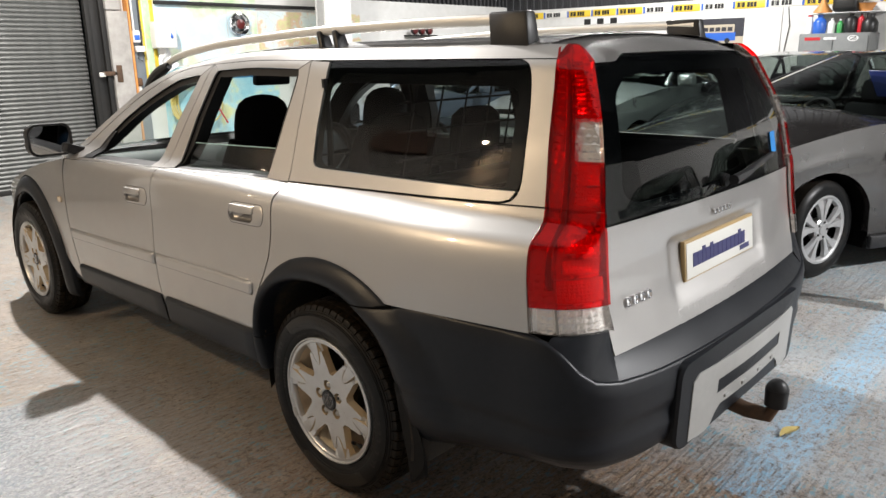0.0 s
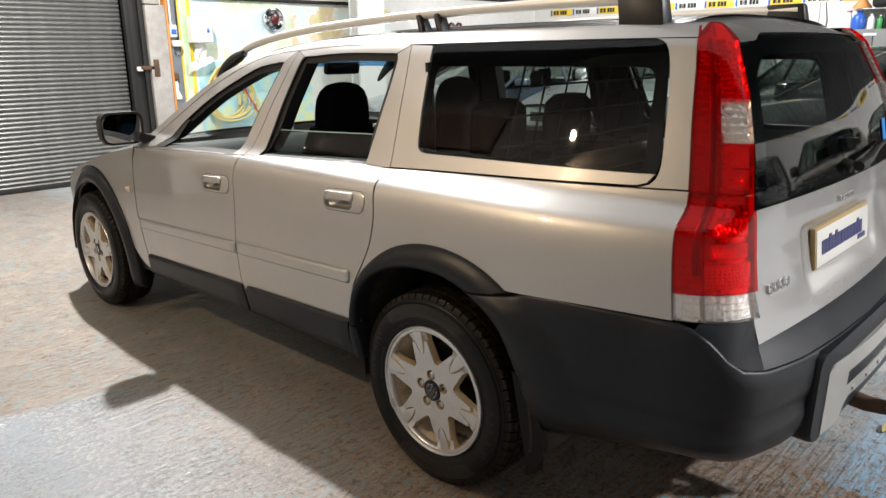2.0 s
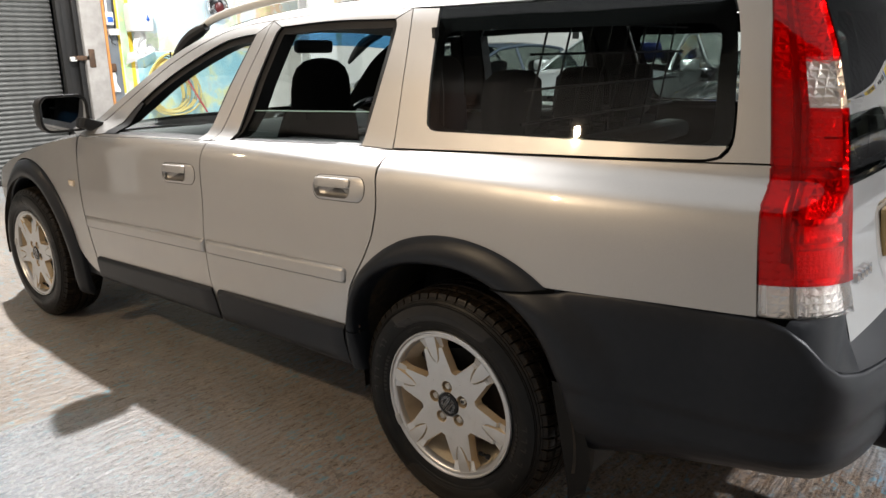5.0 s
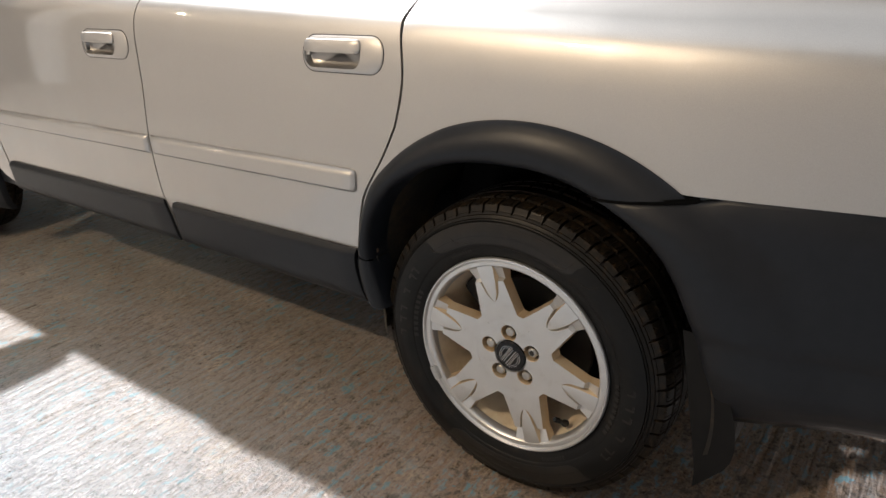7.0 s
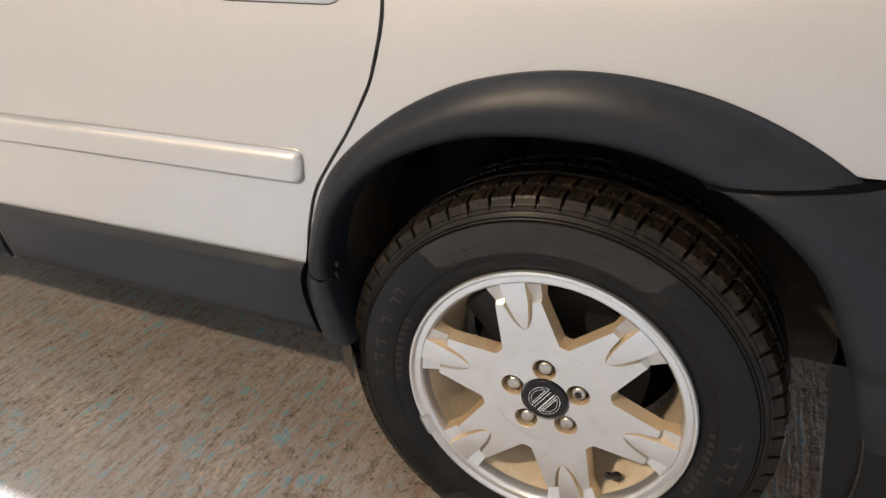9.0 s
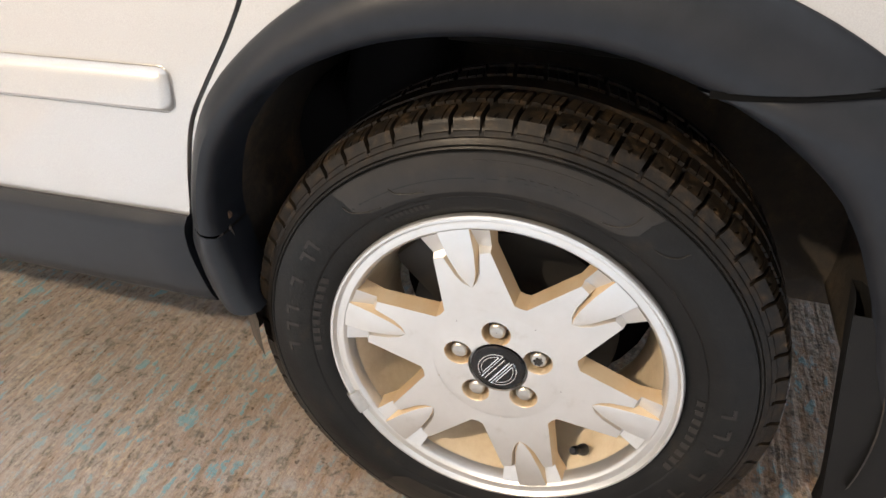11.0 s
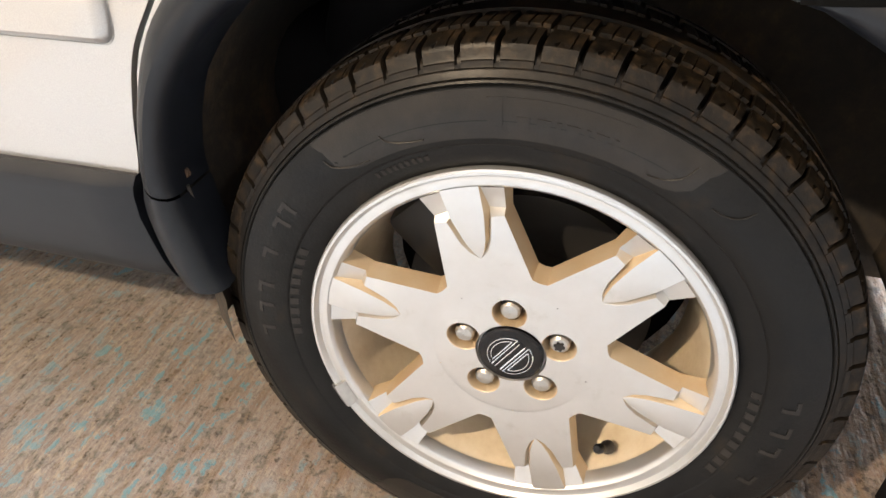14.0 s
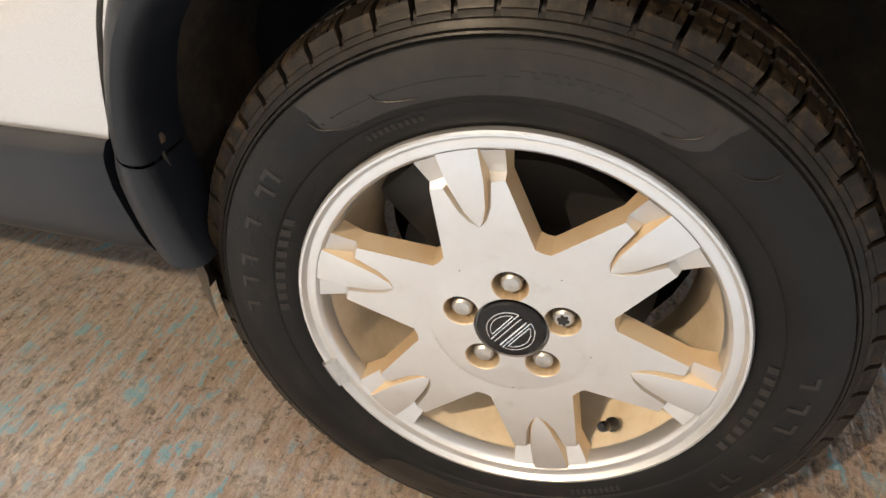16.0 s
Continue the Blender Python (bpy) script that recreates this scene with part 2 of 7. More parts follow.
    pale = ramp(m, mix(m, 0.5, mix(m, 0.5, grain, fine), streak), [(0.36, (0.12, 0.105, 0.092)), (0.50, (0.235, 0.215, 0.197)), (0.64, (0.35, 0.33, 0.305))])
    beyond = node(m, "ShaderNodeMath")
    beyond.operation = "SUBTRACT"
    beyond.inputs[0].default_value = 1.0
    link(m, edge.outputs[0], beyond.inputs[1])
    grey_lane = node(m, "ShaderNodeMapRange")
    link(m, sepr.outputs["Y"], grey_lane.inputs[0])
    grey_lane.inputs[1].default_value, grey_lane.inputs[2].default_value, grey_lane.inputs[3].default_value, grey_lane.inputs[4].default_value = -0.2, 0.5, 0.0, 0.5
    base = mix(m, grey_lane.outputs[0], base, pale)
    base = mix(m, mix(m, 0.5, (0, 0, 0), beyond.outputs[0]), base, pale)
    paint_on = mix(m, 1.0, bay, skin_keep, "MULTIPLY")
    base = mix(m, paint_on, base, bluewhite)
    # blue-grey paint in the bays on the right
    bays = ramp(m, sep.outputs["X"], [(0.02, (0, 0, 0)), (0.30, (0.75, 0.75, 0.75))])
    worn = ramp(m, mix(m, 0.5, blotch, patch), [(0.40, (0.25, 0.25, 0.25)), (0.58, (1, 1, 1))])
    base = mix(m, mix(m, 1.0, bays, worn, "MULTIPLY"), base, ramp(m, mix(m, 0.5, grain, fine), [(0.35, (0.24, 0.28, 0.31)), (0.6, (0.40, 0.45, 0.48))]))
    # flecks of old blue paint
    blue = ramp(m, mix(m, 0.55, streak, blotch), [(0.542, (0, 0, 0)), (0.560, (1, 1, 1))])
    blue = mix(m, 1.0, blue, ramp(m, noise_tex(m, v, 3.2, 3, 0.6), [(0.42, (0.15,) * 3), (0.54, (1, 1, 1))]), "MULTIPLY")
    base = mix(m, mix(m, bay, mix(m, 0.8, (0, 0, 0), blue), mix(m, 0.22, (0, 0, 0), blue)), base, (0.10, 0.255, 0.32))
    # pits
    pits = ramp(m, mix(m, 0.6, noise_tex(m, v, 95, 2, 0.5), noise_tex(m, v, 5, 3)), [(0.345, (1, 1, 1)), (0.38, (0, 0, 0))])
    base = mix(m, mix(m, 0.8, (0, 0, 0), pits), base, (0.05, 0.04, 0.03))
    # open pores and dust in the tamped surface, thicker in patches
    pores = ramp(m, mix(m, 0.4, mix(m, 0.4, streaks(70, 130, 5), noise_tex(m, v, 4, 3)), blotch), [(0.37, (0.8,) * 3), (0.475, (0, 0, 0))])
    base = mix(m, mix(m, 1.0, pores, mix(m, bay, (1, 1, 1), (0.35, 0.35, 0.35)), "MULTIPLY"), base, (0.085, 0.068, 0.05))
    dust = ramp(m, mix(m, 0.4, streaks(60, 110, 5), noise_tex(m, v, 7, 3)), [(0.53, (0, 0, 0)), (0.64, (0.5,) * 3)])
    base = mix(m, mix(m, 1.0, dust, mix(m, bay, (1, 1, 1), (0.2, 0.2, 0.2)), "MULTIPLY"), base, (0.46, 0.375, 0.275))
    # blue bay line behind the estate car
    line = node(m, "ShaderNodeMath")
    line.operation = "ADD"
    link(m, sep.outputs["Y"], line.inputs[0])
    line.inputs[1].default_value = 1.09
    ab = m.node_tree.nodes.new("ShaderNodeMath")
    ab.operation = "ABSOLUTE"
    link(m, line.outputs[0], ab.inputs[0])
    band = ramp(m, mix(m, 0.06, ab.outputs[0], blotch), [(0.10, (1, 1, 1)), (0.15, (0, 0, 0))])
    right = ramp(m, sep.outputs["X"], [(0.0, (0, 0, 0)), (0.02, (1, 1, 1))])
    bluewear = ramp(m, mix(m, 0.4, mix(m, 0.5, grain, streak), blotch), [(0.44, (0.0, 0.0, 0.0)), (0.56, (0.8, 0.8, 0.8))])
    base = mix(m, mix(m, 1.0, mix(m, 1.0, band, right, "MULTIPLY"), bluewear, "MULTIPLY"), base, (0.24, 0.42, 0.58))
    link(m, base, bsdf(m).inputs["Base Color"])
    gloss = ramp(m, mix(m, 0.5, streak, grain), [(0.38, (0.22,) * 3), (0.60, (0.66,) * 3)])
    link(m, mix(m, paint_on, gloss, ramp(m, beads, [(0.46, (0.11,) * 3), (0.56, (0.26,) * 3)])), bsdf(m).inputs["Roughness"])
    steep = lambda fac, lo, hi: ramp(m, fac, [(lo, (0, 0, 0)), (hi, (1, 1, 1))])
    comb = mix(m, 0.45, steep(ridge, 0.40, 0.60), steep(streak, 0.40, 0.60))
    bump(m, mix(m, 0.22, mix(m, 0.25, comb, steep(beads, 0.38, 0.62)), grain), 1.0, 0.0065)
    relief = [n for n in m.node_tree.nodes if n.bl_idname == "ShaderNodeBump"][0]
    link(m, ramp(m, bay, [(0.0, (0.62,) * 3), (1.0, (1, 1, 1))]), relief.inputs["Strength"])
    return m


FLOOR_TURN = 9.0
FLOOR = floor_mat()
BROWNWALL = varied("dull_brown_wall", (0.27, 0.235, 0.20), (0.37, 0.33, 0.285), 7, (0.65, 0.8), 0, 0.25, 0, 60, 0.004)
WHITEWALL = varied("white_painted_wall", (0.64, 0.63, 0.60), (0.74, 0.73, 0.71), 9, (0.6, 0.75), 0, 0.25, 0, 60, 0.004)
DARKSHEET = varied("dark_steel_cladding", (0.03, 0.031, 0.033), (0.055, 0.055, 0.058), 6, (0.5, 0.7), 0.3)
GALV = varied("galvanised_slat", (0.135, 0.137, 0.132), (0.19, 0.192, 0.184), 14, (0.30, 0.45), 0.6, 0.1)
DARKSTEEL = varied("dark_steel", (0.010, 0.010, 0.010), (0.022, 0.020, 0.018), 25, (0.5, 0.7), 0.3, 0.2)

# ---------------------------------------------------------------- mesh helpers


def part(name, vf, mat, parent=None, label="", smooth=True, angle=35, out=None, facing=None):
    """Link vertices and faces as one mesh object, under a parent when one is given. out: a point from which its faces look away."""
    me = bpy.data.meshes.new(name)
    me.from_pydata([tuple(map(float, v)) for v in vf[0]], [], vf[1])
    me.materials.append(mat)
    bm = bmesh.new()
    bm.from_mesh(me)
    bmesh.ops.remove_doubles(bm, verts=bm.verts, dist=0.00005)
    bmesh.ops.recalc_face_normals(bm, faces=bm.faces)
    if facing is not None:
        bmesh.ops.reverse_faces(bm, faces=[f for f in bm.faces if f.normal.dot(Vector(facing)) < 0])
    if out is not None:
        o = Vector(out)
        if sum(f.normal.dot(f.calc_center_median() - o) * f.calc_area() for f in bm.faces) < 0:
            bmesh.ops.reverse_faces(bm, faces=bm.faces)
    bm.to_mesh(me)
    bm.free()
    if smooth:
        me.shade_smooth()
        me.set_sharp_from_angle(angle=radians(angle))
    ob = new(name, me)
    if parent is not None:
        ob.parent = parent
    if label:
        tagged(ob, label)
    return ob


def thing(name, label, category, group="", m=None):
    ob = new(name)
    ob.empty_display_size = 0.1
    tagged(ob, label, category, group)
    if m is not None:
        ob.matrix_basis = m
    return ob


def join(*vfs):
    V, F = [], []
    for v, f in vfs:
        o = len(V)
        V += [tuple(p) for p in v]
        F += [tuple(i + o for i in q) for q in f]
    return V, F


def moved(vf, m):
    return [tuple(m @ Vector(p)) for p in vf[0]], vf[1]


def grid(P):
    """Quads over an array (n, m, 3) of points."""
    P = np.asarray(P, float)
    n, k = P.shape[:2]
    F = [(i * k + j, i * k + j + 1, (i + 1) * k + j + 1, (i + 1) * k + j) for i in range(n - 1) for j in range(k - 1)]
    return [tuple(p) for p in P.reshape(-1, 3)], F


def box(lo, hi, bevel=0.0, seg=2):
    bm = bmesh.new()
    bmesh.ops.create_cube(bm, size=1)
    for v in bm.verts:
        v.co = Vector([(lo[i] + hi[i]) / 2 + v.co[i] * (hi[i] - lo[i]) for i in range(3)])
    if bevel:
        bmesh.ops.bevel(bm, geom=list(bm.edges), offset=bevel, segments=seg, profile=0.5, affect="EDGES")
    bm.verts.index_update()
    r = [tuple(v.co) for v in bm.verts], [tuple(v.index for v in f.verts) for f in bm.faces]
    bm.free()
    return r


def revolve(profile, n=48, closed=False, a0=0.0, a1=360.0):
    """Turn (d, r) pairs about the x axis; d is measured towards -x."""
    full = a1 - a0 >= 359.9
    A = np.radians(np.linspace(a0, a1, n + 1))
    P = [[(-d, r * math.cos(a), r * math.sin(a)) for d, r in profile] for a in A]
    return grid(P)


def tube(points, radius, n=8, closed=False, caps=True):
    P = [Vector(p) for p in points]
    rings, up = [], Vector((0, 0, 1))
    for i, p in enumerate(P):
        a = P[i - 1] if (i > 0 or closed) else p
        b = P[(i + 1) % len(P)] if (i < len(P) - 1 or closed) else p
        d = (b - a).normalized()
        u = d.cross(up if abs(d.dot(up)) < 0.95 else Vector((1, 0, 0))).normalized()
        w = u.cross(d)
        r = radius[i] if isinstance(radius, (list, tuple)) else radius
        rings.append([tuple(p + r * (math.cos(t) * u + math.sin(t) * w)) for t in np.linspace(0, 2 * math.pi, n + 1)])
    if closed:
        rings.append(rings[0])
    V, F = grid(rings)
    if caps and not closed:
        F = F + [tuple(range(n)), tuple(range(len(V) - n - 1, len(V) - 1))]
    return V, F


def crv(pts, n, straight=False):
    """n + 1 points along a smooth curve through the given ones, evenly spaced."""
    p = np.asarray(pts, float)
    if len(p) == 2 or straight:
        q = p
    else:
        e = np.vstack([2 * p[0] - p[1], p, 2 * p[-1] - p[-2]])
        q = []
        for i in range(1, len(e) - 2):
            for t in np.linspace(0, 1, 13)[:-1]:
                a, b, c, d = e[i - 1], e[i], e[i + 1], e[i + 2]
                q.append(0.5 * (2 * b + (c - a) * t + (2 * a - 5 * b + 4 * c - d) * t * t + (3 * b - a - 3 * c + d) * t ** 3))
        q = np.array(q + [p[-1]])
    s = np.r_[0, np.cumsum(np.linalg.norm(np.diff(q, axis=0), axis=1))]
    u = np.linspace(0, s[-1], n + 1)
    return np.stack([np.interp(u, s, q[:, k]) for k in range(q.shape[1])], 1)


def coons(bottom, top, left, right):
    """A net between four boundary curves (bottom and top run from left to right, left and right upwards)."""
    B, T, L, R = map(np.asarray, (bottom, top, left, right))
    n, k = len(B), len(L)
    u, v = np.linspace(0, 1, n)[:, None, None], np.linspace(0, 1, k)[None, :, None]
    return ((1 - v) * B[:, None] + v * T[:, None] + (1 - u) * L[None] + u * R[None]
            - ((1 - u) * (1 - v) * B[0] + u * (1 - v) * B[-1] + (1 - u) * v * T[0] + u * v * T[-1]))


def strip(a, b, k=3):
    a, b = np.asarray(a), np.asarray(b)
    v = np.linspace(0, 1, k)[None, :, None]
    return (1 - v) * a[:, None] + v * b[:, None]

# ---------------------------------------------------------------- the estate car: x to its right, y forward, rear axle over the origin
SEC_Z = (0.16, 0.22, 0.28, 0.36, 0.50, 0.65, 0.76, 0.86, 0.925, 0.960, 0.985, 1.005, 1.017, 1.024, 1.040, 1.054, 1.11, 1.25, 1.45, 1.50, 1.53)
SEC_W = (0.82, 0.872, 0.886, 0.893, 0.903, 0.907, 0.903, 0.898, 0.893, 0.8865, 0.879, 0.869, 0.859, 0.846, 0.818, 0.796, 0.774, 0.720, 0.628, 0.588, 0.52)
_zz = np.linspace(0.16, 1.53, 400)
_ww = np.interp(_zz, SEC_Z, SEC_W)
_ww = np.convolve(np.pad(_ww, 3, mode="edge"), np.ones(7) / 7, "valid")


def sag(y):
    """How much lower the roof line lies than over the rear seats."""
    return 0.088 * max(0.0, (y - 0.4) / 0.96) ** 2


def half(y, z):
    """Half width of the body at a station and height."""
    ze = z + sag(min(y, 1.9)) * min(1.0, max(0.0, (z - 1.02) / 0.42)) * 0.85
    w = float(np.interp(ze, _zz, _ww))
    if y < -0.3:
        w *= 1 - 0.07 * ((-0.3 - y) / 0.55) ** 2
    if y > 2.2:
        w *= 1 - 0.12 * ((y - 2.2) / 1.3) ** 2
    return w


def ease(t):
    t = min(1.0, max(0.0, t))
    return t * t * (3 - 2 * t)


def skin(P, s=-1, off=0.0, lip=0.014, inset=0.0022):
    """A panel on the body's flank from a net of (y, z), with its edges turned in."""
    P = np.array(P, float)
    if inset:
        Q = P.copy()
        for a, b in ((0, 1), (-1, -2)):
            d = P[b] - P[a]
            Q[a] += inset * d / (np.linalg.norm(d, axis=1, keepdims=True) + 1e-6)
            d = P[:, b] - P[:, a]
            Q[:, a] += inset * d / (np.linalg.norm(d, axis=1, keepdims=True) + 1e-6)
        P = Q
    n, k = P.shape[:2]
    X = np.zeros((n + 2, k + 2, 3))
    for i in range(n + 2):
        for j in range(k + 2):
            y, z = P[min(max(i - 1, 0), n - 1), min(max(j - 1, 0), k - 1)]
            edge = i in (0, n + 1) or j in (0, k + 1)
            X[i, j] = (s * (half(y, z) + off - (lip if edge else 0)), y, z)
    return grid(X if lip else X[1:-1, 1:-1])


def win_base(y):
    """Height of the belt line."""
    return 1.058 - 0.028 * (y - 0.28)


GAP_FRONT = [(2.07, 0.335), (2.085, 0.45), (2.13, 0.65), (2.145, 0.81), (2.145, 0.90), (2.135, 0.985)]
GAP_MID = [(1.10, 0.345), (1.12, 0.42), (1.15, 0.50), (1.16, 0.66), (1.155, 0.81), (1.165, 0.96), (1.155, 1.025)]
GAP_LOW = [(0.398, 0.506), (0.388, 0.568), (0.372, 0.628), (0.345, 0.677), (0.313, 0.729), (0.289, 0.776), (0.273, 0.817), (0.258, 0.905), (0.272, 1.00), (0.272, 1.052)]
GAP_REAR = [(0.385, 0.358), (0.398, 0.395), (0.409, 0.44), (0.409, 0.475)] + GAP_LOW
MID_TOP, REAR_TOP = [(1.155, 1.025), (1.10, 1.20), (1.045, 1.40), (1.035, 1.448)], [(0.272, 1.052), (0.295, 1.25), (0.325, 1.42), (0.335, 1.462)]
ARCH_C = (-0.045, 0.335)
# outer and inner radius of the rear arch moulding by its angle
ARCH_OUT = ((4, 8, 12, 16, 20, 27, 35, 40, 44, 58, 68, 84, 98, 126), (0.428, 0.443, 0.455, 0.466, 0.468, 0.482, 0.500, 0.509, 0.512, 0.516, 0.518, 0.515, 0.513, 0.513))
ARCH_INN = ((4, 7, 13, 19, 23, 29, 35, 41, 48, 54, 60, 66, 75, 84, 93, 104, 112, 118, 124, 129, 136, 144, 160, 190), (0.365, 0.379, 0.397, 0.418, 0.434, 0.448, 0.460, 0.464, 0.465, 0.461, 0.455, 0.449, 0.438, 0.430, 0.427, 0.421, 0.419, 0.416, 0.412, 0.409, 0.398, 0.386, 0.376, 0.372))


def arch_at(table, a, extra=0.0):
    r = float(np.interp(a, *table)) + extra
    return (ARCH_C[0] + r * math.cos(radians(a)), ARCH_C[1] + r * math.sin(radians(a)))


ARCH_PROFILE = ((0.0, 0.04, 0.12, 0.26, 0.44, 0.62, 0.78, 0.90, 0.97, 1.0), (0.006, 0.015, 0.022, 0.0275, 0.029, 0.0255, 0.0185, 0.011, 0.0065, 0.002))


def seam_z(y):
    """Height of the joint between the rear arch moulding and the bumper."""
    return 0.735 + 0.14 * (-0.15 - y)


def arc(c, r, a0, a1, n):
    """Points on a circle in (y, z); 0 degrees points forward, 90 up."""
    return [(c[0] + r * math.cos(radians(a)), c[1] + r * math.sin(radians(a))) for a in np.linspace(a0, a1, n)]


car = thing("estate_car", "silver estate car with dark grey lower cladding, parked on concrete", "car")


def flank(s):
    trim = []
    # doors: outer panel, window surround, protective strip, sill cladding, handle
    for name, gf, gr, front in (("front_door", GAP_FRONT, GAP_MID, True), ("rear_door", GAP_MID, GAP_REAR, False)):
        hy, hz, sl = (1.31, 0.895, -0.037) if front else (0.42, 0.933, -0.037)
        nu, nv = (96, 104) if s < 0 else (24, 26)
        lo = crv([gr[0], gf[0]], nu)
        hi = crv([gr[-1], ((gr[-1][0] + gf[-1][0]) / 2, win_base((gr[-1][0] + gf[-1][0]) / 2) - 0.012), gf[-1]], nu)
        V, F = skin(coons(lo, hi, crv(gr, nv), crv(gf, nv)), s)
        # the hand hole behind the handle
        def in_cup(p):
            a = p[1] - hy - 0.026
            return -0.078 < a < 0.068 and abs(p[2] - hz - sl * (p[1] - hy)) < 0.027
        body = V, [q for q in F if not any(in_cup(V[i]) for i in q)]
        if front:
            win_top = [(1.925, 1.006), (1.80, 1.135), (1.60, 1.262), (1.34, 1.368), (1.185, 1.398), (1.108, 1.402)]
            out_top = [(2.135, 0.985), (1.875, 1.165), (1.645, 1.305), (1.36, 1.412), (1.18, 1.440), (1.035, 1.448)]
            win_rear, win_low = [(1.235, 1.022), (1.16, 1.24), (1.108, 1.402)], [(1.235, 1.022), (1.6, 1.016), (1.925, 1.006)]
            low_out = [(1.155, 1.025), (1.6, win_base(1.6) - 0.012), (2.135, 0.985)]
            rings = [skin(strip(crv(out_top, 30), crv(win_top, 30), 4), s), skin(strip(crv(MID_TOP, 16), crv(win_rear, 16), 4), s)]
            rings.append(skin(strip(crv(low_out, 20), crv(win_low, 20), 3), s, -0.003, 0.01, 0.0))
            loop = np.vstack([crv(win_low, 20)[:-1], crv(win_top, 30)[:-1], crv(win_rear[::-1], 16)[:-1]])
        else:
            win_front, win_rear = [(1.05, 1.031), (1.015, 1.24), (0.985, 1.395), (0.965, 1.424)], [(0.405, 1.052), (0.385, 1.25), (0.383, 1.40), (0.395, 1.432)]
            win_low, win_top = [(0.405, 1.052), (0.7, 1.042), (1.05, 1.031)], [(0.395, 1.432), (0.7, 1.434), (0.965, 1.424)]
            out_top = [(0.335, 1.462), (0.7, 1.464), (1.035, 1.448)]
            rings = [skin(strip(crv(MID_TOP, 16), crv(win_front, 16), 4), s), skin(strip(crv(REAR_TOP, 16), crv(win_rear, 16), 4), s),
                     skin(strip(crv(out_top, 20), crv(win_top, 20), 4), s)]
            rings.append(skin(strip(crv([(0.272, 1.052), (0.7, win_base(0.7) - 0.012), (1.155, 1.025)], 20), crv(win_low, 20), 3), s, -0.003, 0.01, 0.0))
            loop = np.vstack([crv(win_low, 20)[:-1], crv(win_front, 16)[:-1], crv(win_top[::-1], 20)[:-1], crv(win_rear[::-1], 16)[:-1]])
        for ring_net in ((out_top, win_top, 30), (MID_TOP, win_rear if front else win_front, 16)) + (() if front else ((REAR_TOP, win_rear, 16),)):
            trim.append(strip(crv(ring_net[0], ring_net[2]), crv(ring_net[1], ring_net[2]), 3))
        door = part(name, join(body, *rings), SILVER, car, "silver door with its window lowered" if front else "silver door with its window half lowered")
        # window seal: a recessed black frame with depth
        c = loop.mean(0)
        inner = []
        for i, p in enumerate(loop):
            a, b = loop[i - 1], loop[(i + 1) % len(loop)]
            t = (b - a) / (np.linalg.norm(b - a) + 1e-9)
            nrm = np.array([-t[1], t[0]])
            if nrm @ (c - p) < 0:
                nrm = -nrm
            inner.append(p + nrm * (0.006 + 0.022 * ease((p[1] - 1.03) / 0.12)))
        rows = []
        for pts, d in ((loop, 0.006), (loop, 0.014), (inner, 0.016), (inner, 0.075)):
            rows.append([(s * (half(*p) - d), p[0], p[1]) for p in list(pts) + [pts[0]]])
        part("window_seal", grid(rows), BLACK, door, "black rubber window seal")
        if front:
            sail = strip(crv([(1.928, 1.008), (1.86, 1.085), (1.80, 1.138)], 10), crv([(1.835, 1.012), (1.815, 1.07), (1.775, 1.13)], 10), 4)
            part("mirror_sail", skin(sail, s, -0.003, 0.01, 0.0), BLACK, door, "black corner plate behind the mirror")
        # protective strip
        y0, y1 = (1.165, 2.118) if front else (0.388, 1.152)
        top = lambda y: 0.690 - 0.037 * (y - 0.38)
        ys = np.r_[y0, y0 + 0.0007, y0 + 0.0015, y0 + 0.003, y0 + 0.0055, y0 + 0.009, np.linspace(y0 + 0.014, y1, 28)]
        rd, hs = 0.015, 0.054
        X, rim_top, rim_low = [], [], []
        for y in np.r_[ys, y1]:
            q = rd - math.sqrt(max(0, rd ** 2 - (rd - (y - y0)) ** 2)) if (not front) and y - y0 < rd else 0.0
            e = min(1.0, (min(y - y0, y1 - y) + 0.0002) / 0.012)
            row = []
            for u in (0, 0.03, 0.08, 0.16, 0.3, 0.5, 0.7, 0.82, 0.9, 0.96, 1):
                z = top(y) - hs + q + u * (hs - 2 * q)
                bulge = 0.0125 * min(1.0, min(u * 1.0, 1 - u) / 0.16) ** 0.55 * (0.10 + 0.90 * e ** 0.5)
                row.append((s * (half(y, z) + bulge - 0.001), y, z))
            X.append(row)
            rim_top.append((s * (half(y, top(y) - q) + 0.0005), y, top(y) - q + 0.0008))
            rim_low.append((s * (half(y, top(y) - hs + q) + 0.0005), y, top(y) - hs + q - 0.0008))
        bar = part("protective_strip", grid(X), SILVER, door, "body-coloured protective strip", out=(0, 1.2, 0.66))
        part("strip_seal", tube(rim_top[::-1] + rim_low, 0.0007, 5), DARKSILVER, bar, "thin dark seal round the strip")
        # sill cladding on the door
        ya, yb = (1.135, 2.075) if front else (0.402, 1.088)
        tz = lambda y: 0.497 - 0.034 * (y - 0.39)
        lowz = lambda y: 0.362 - 0.016 * (y - 0.39)
        gz = lambda g, z: float(np.interp(z, [p[1] for p in g], [p[0] for p in g]))
        U = np.r_[np.linspace(ya, yb - 0.04, 24), yb - 0.030, yb - 0.022, yb - 0.015, yb - 0.009, yb - 0.004, yb - 0.001, yb]
        n7 = (0, 0.03, 0.08, 0.2, 0.4, 0.6, 0.8, 0.89, 0.915, 0.965, 1.0)
        X = []
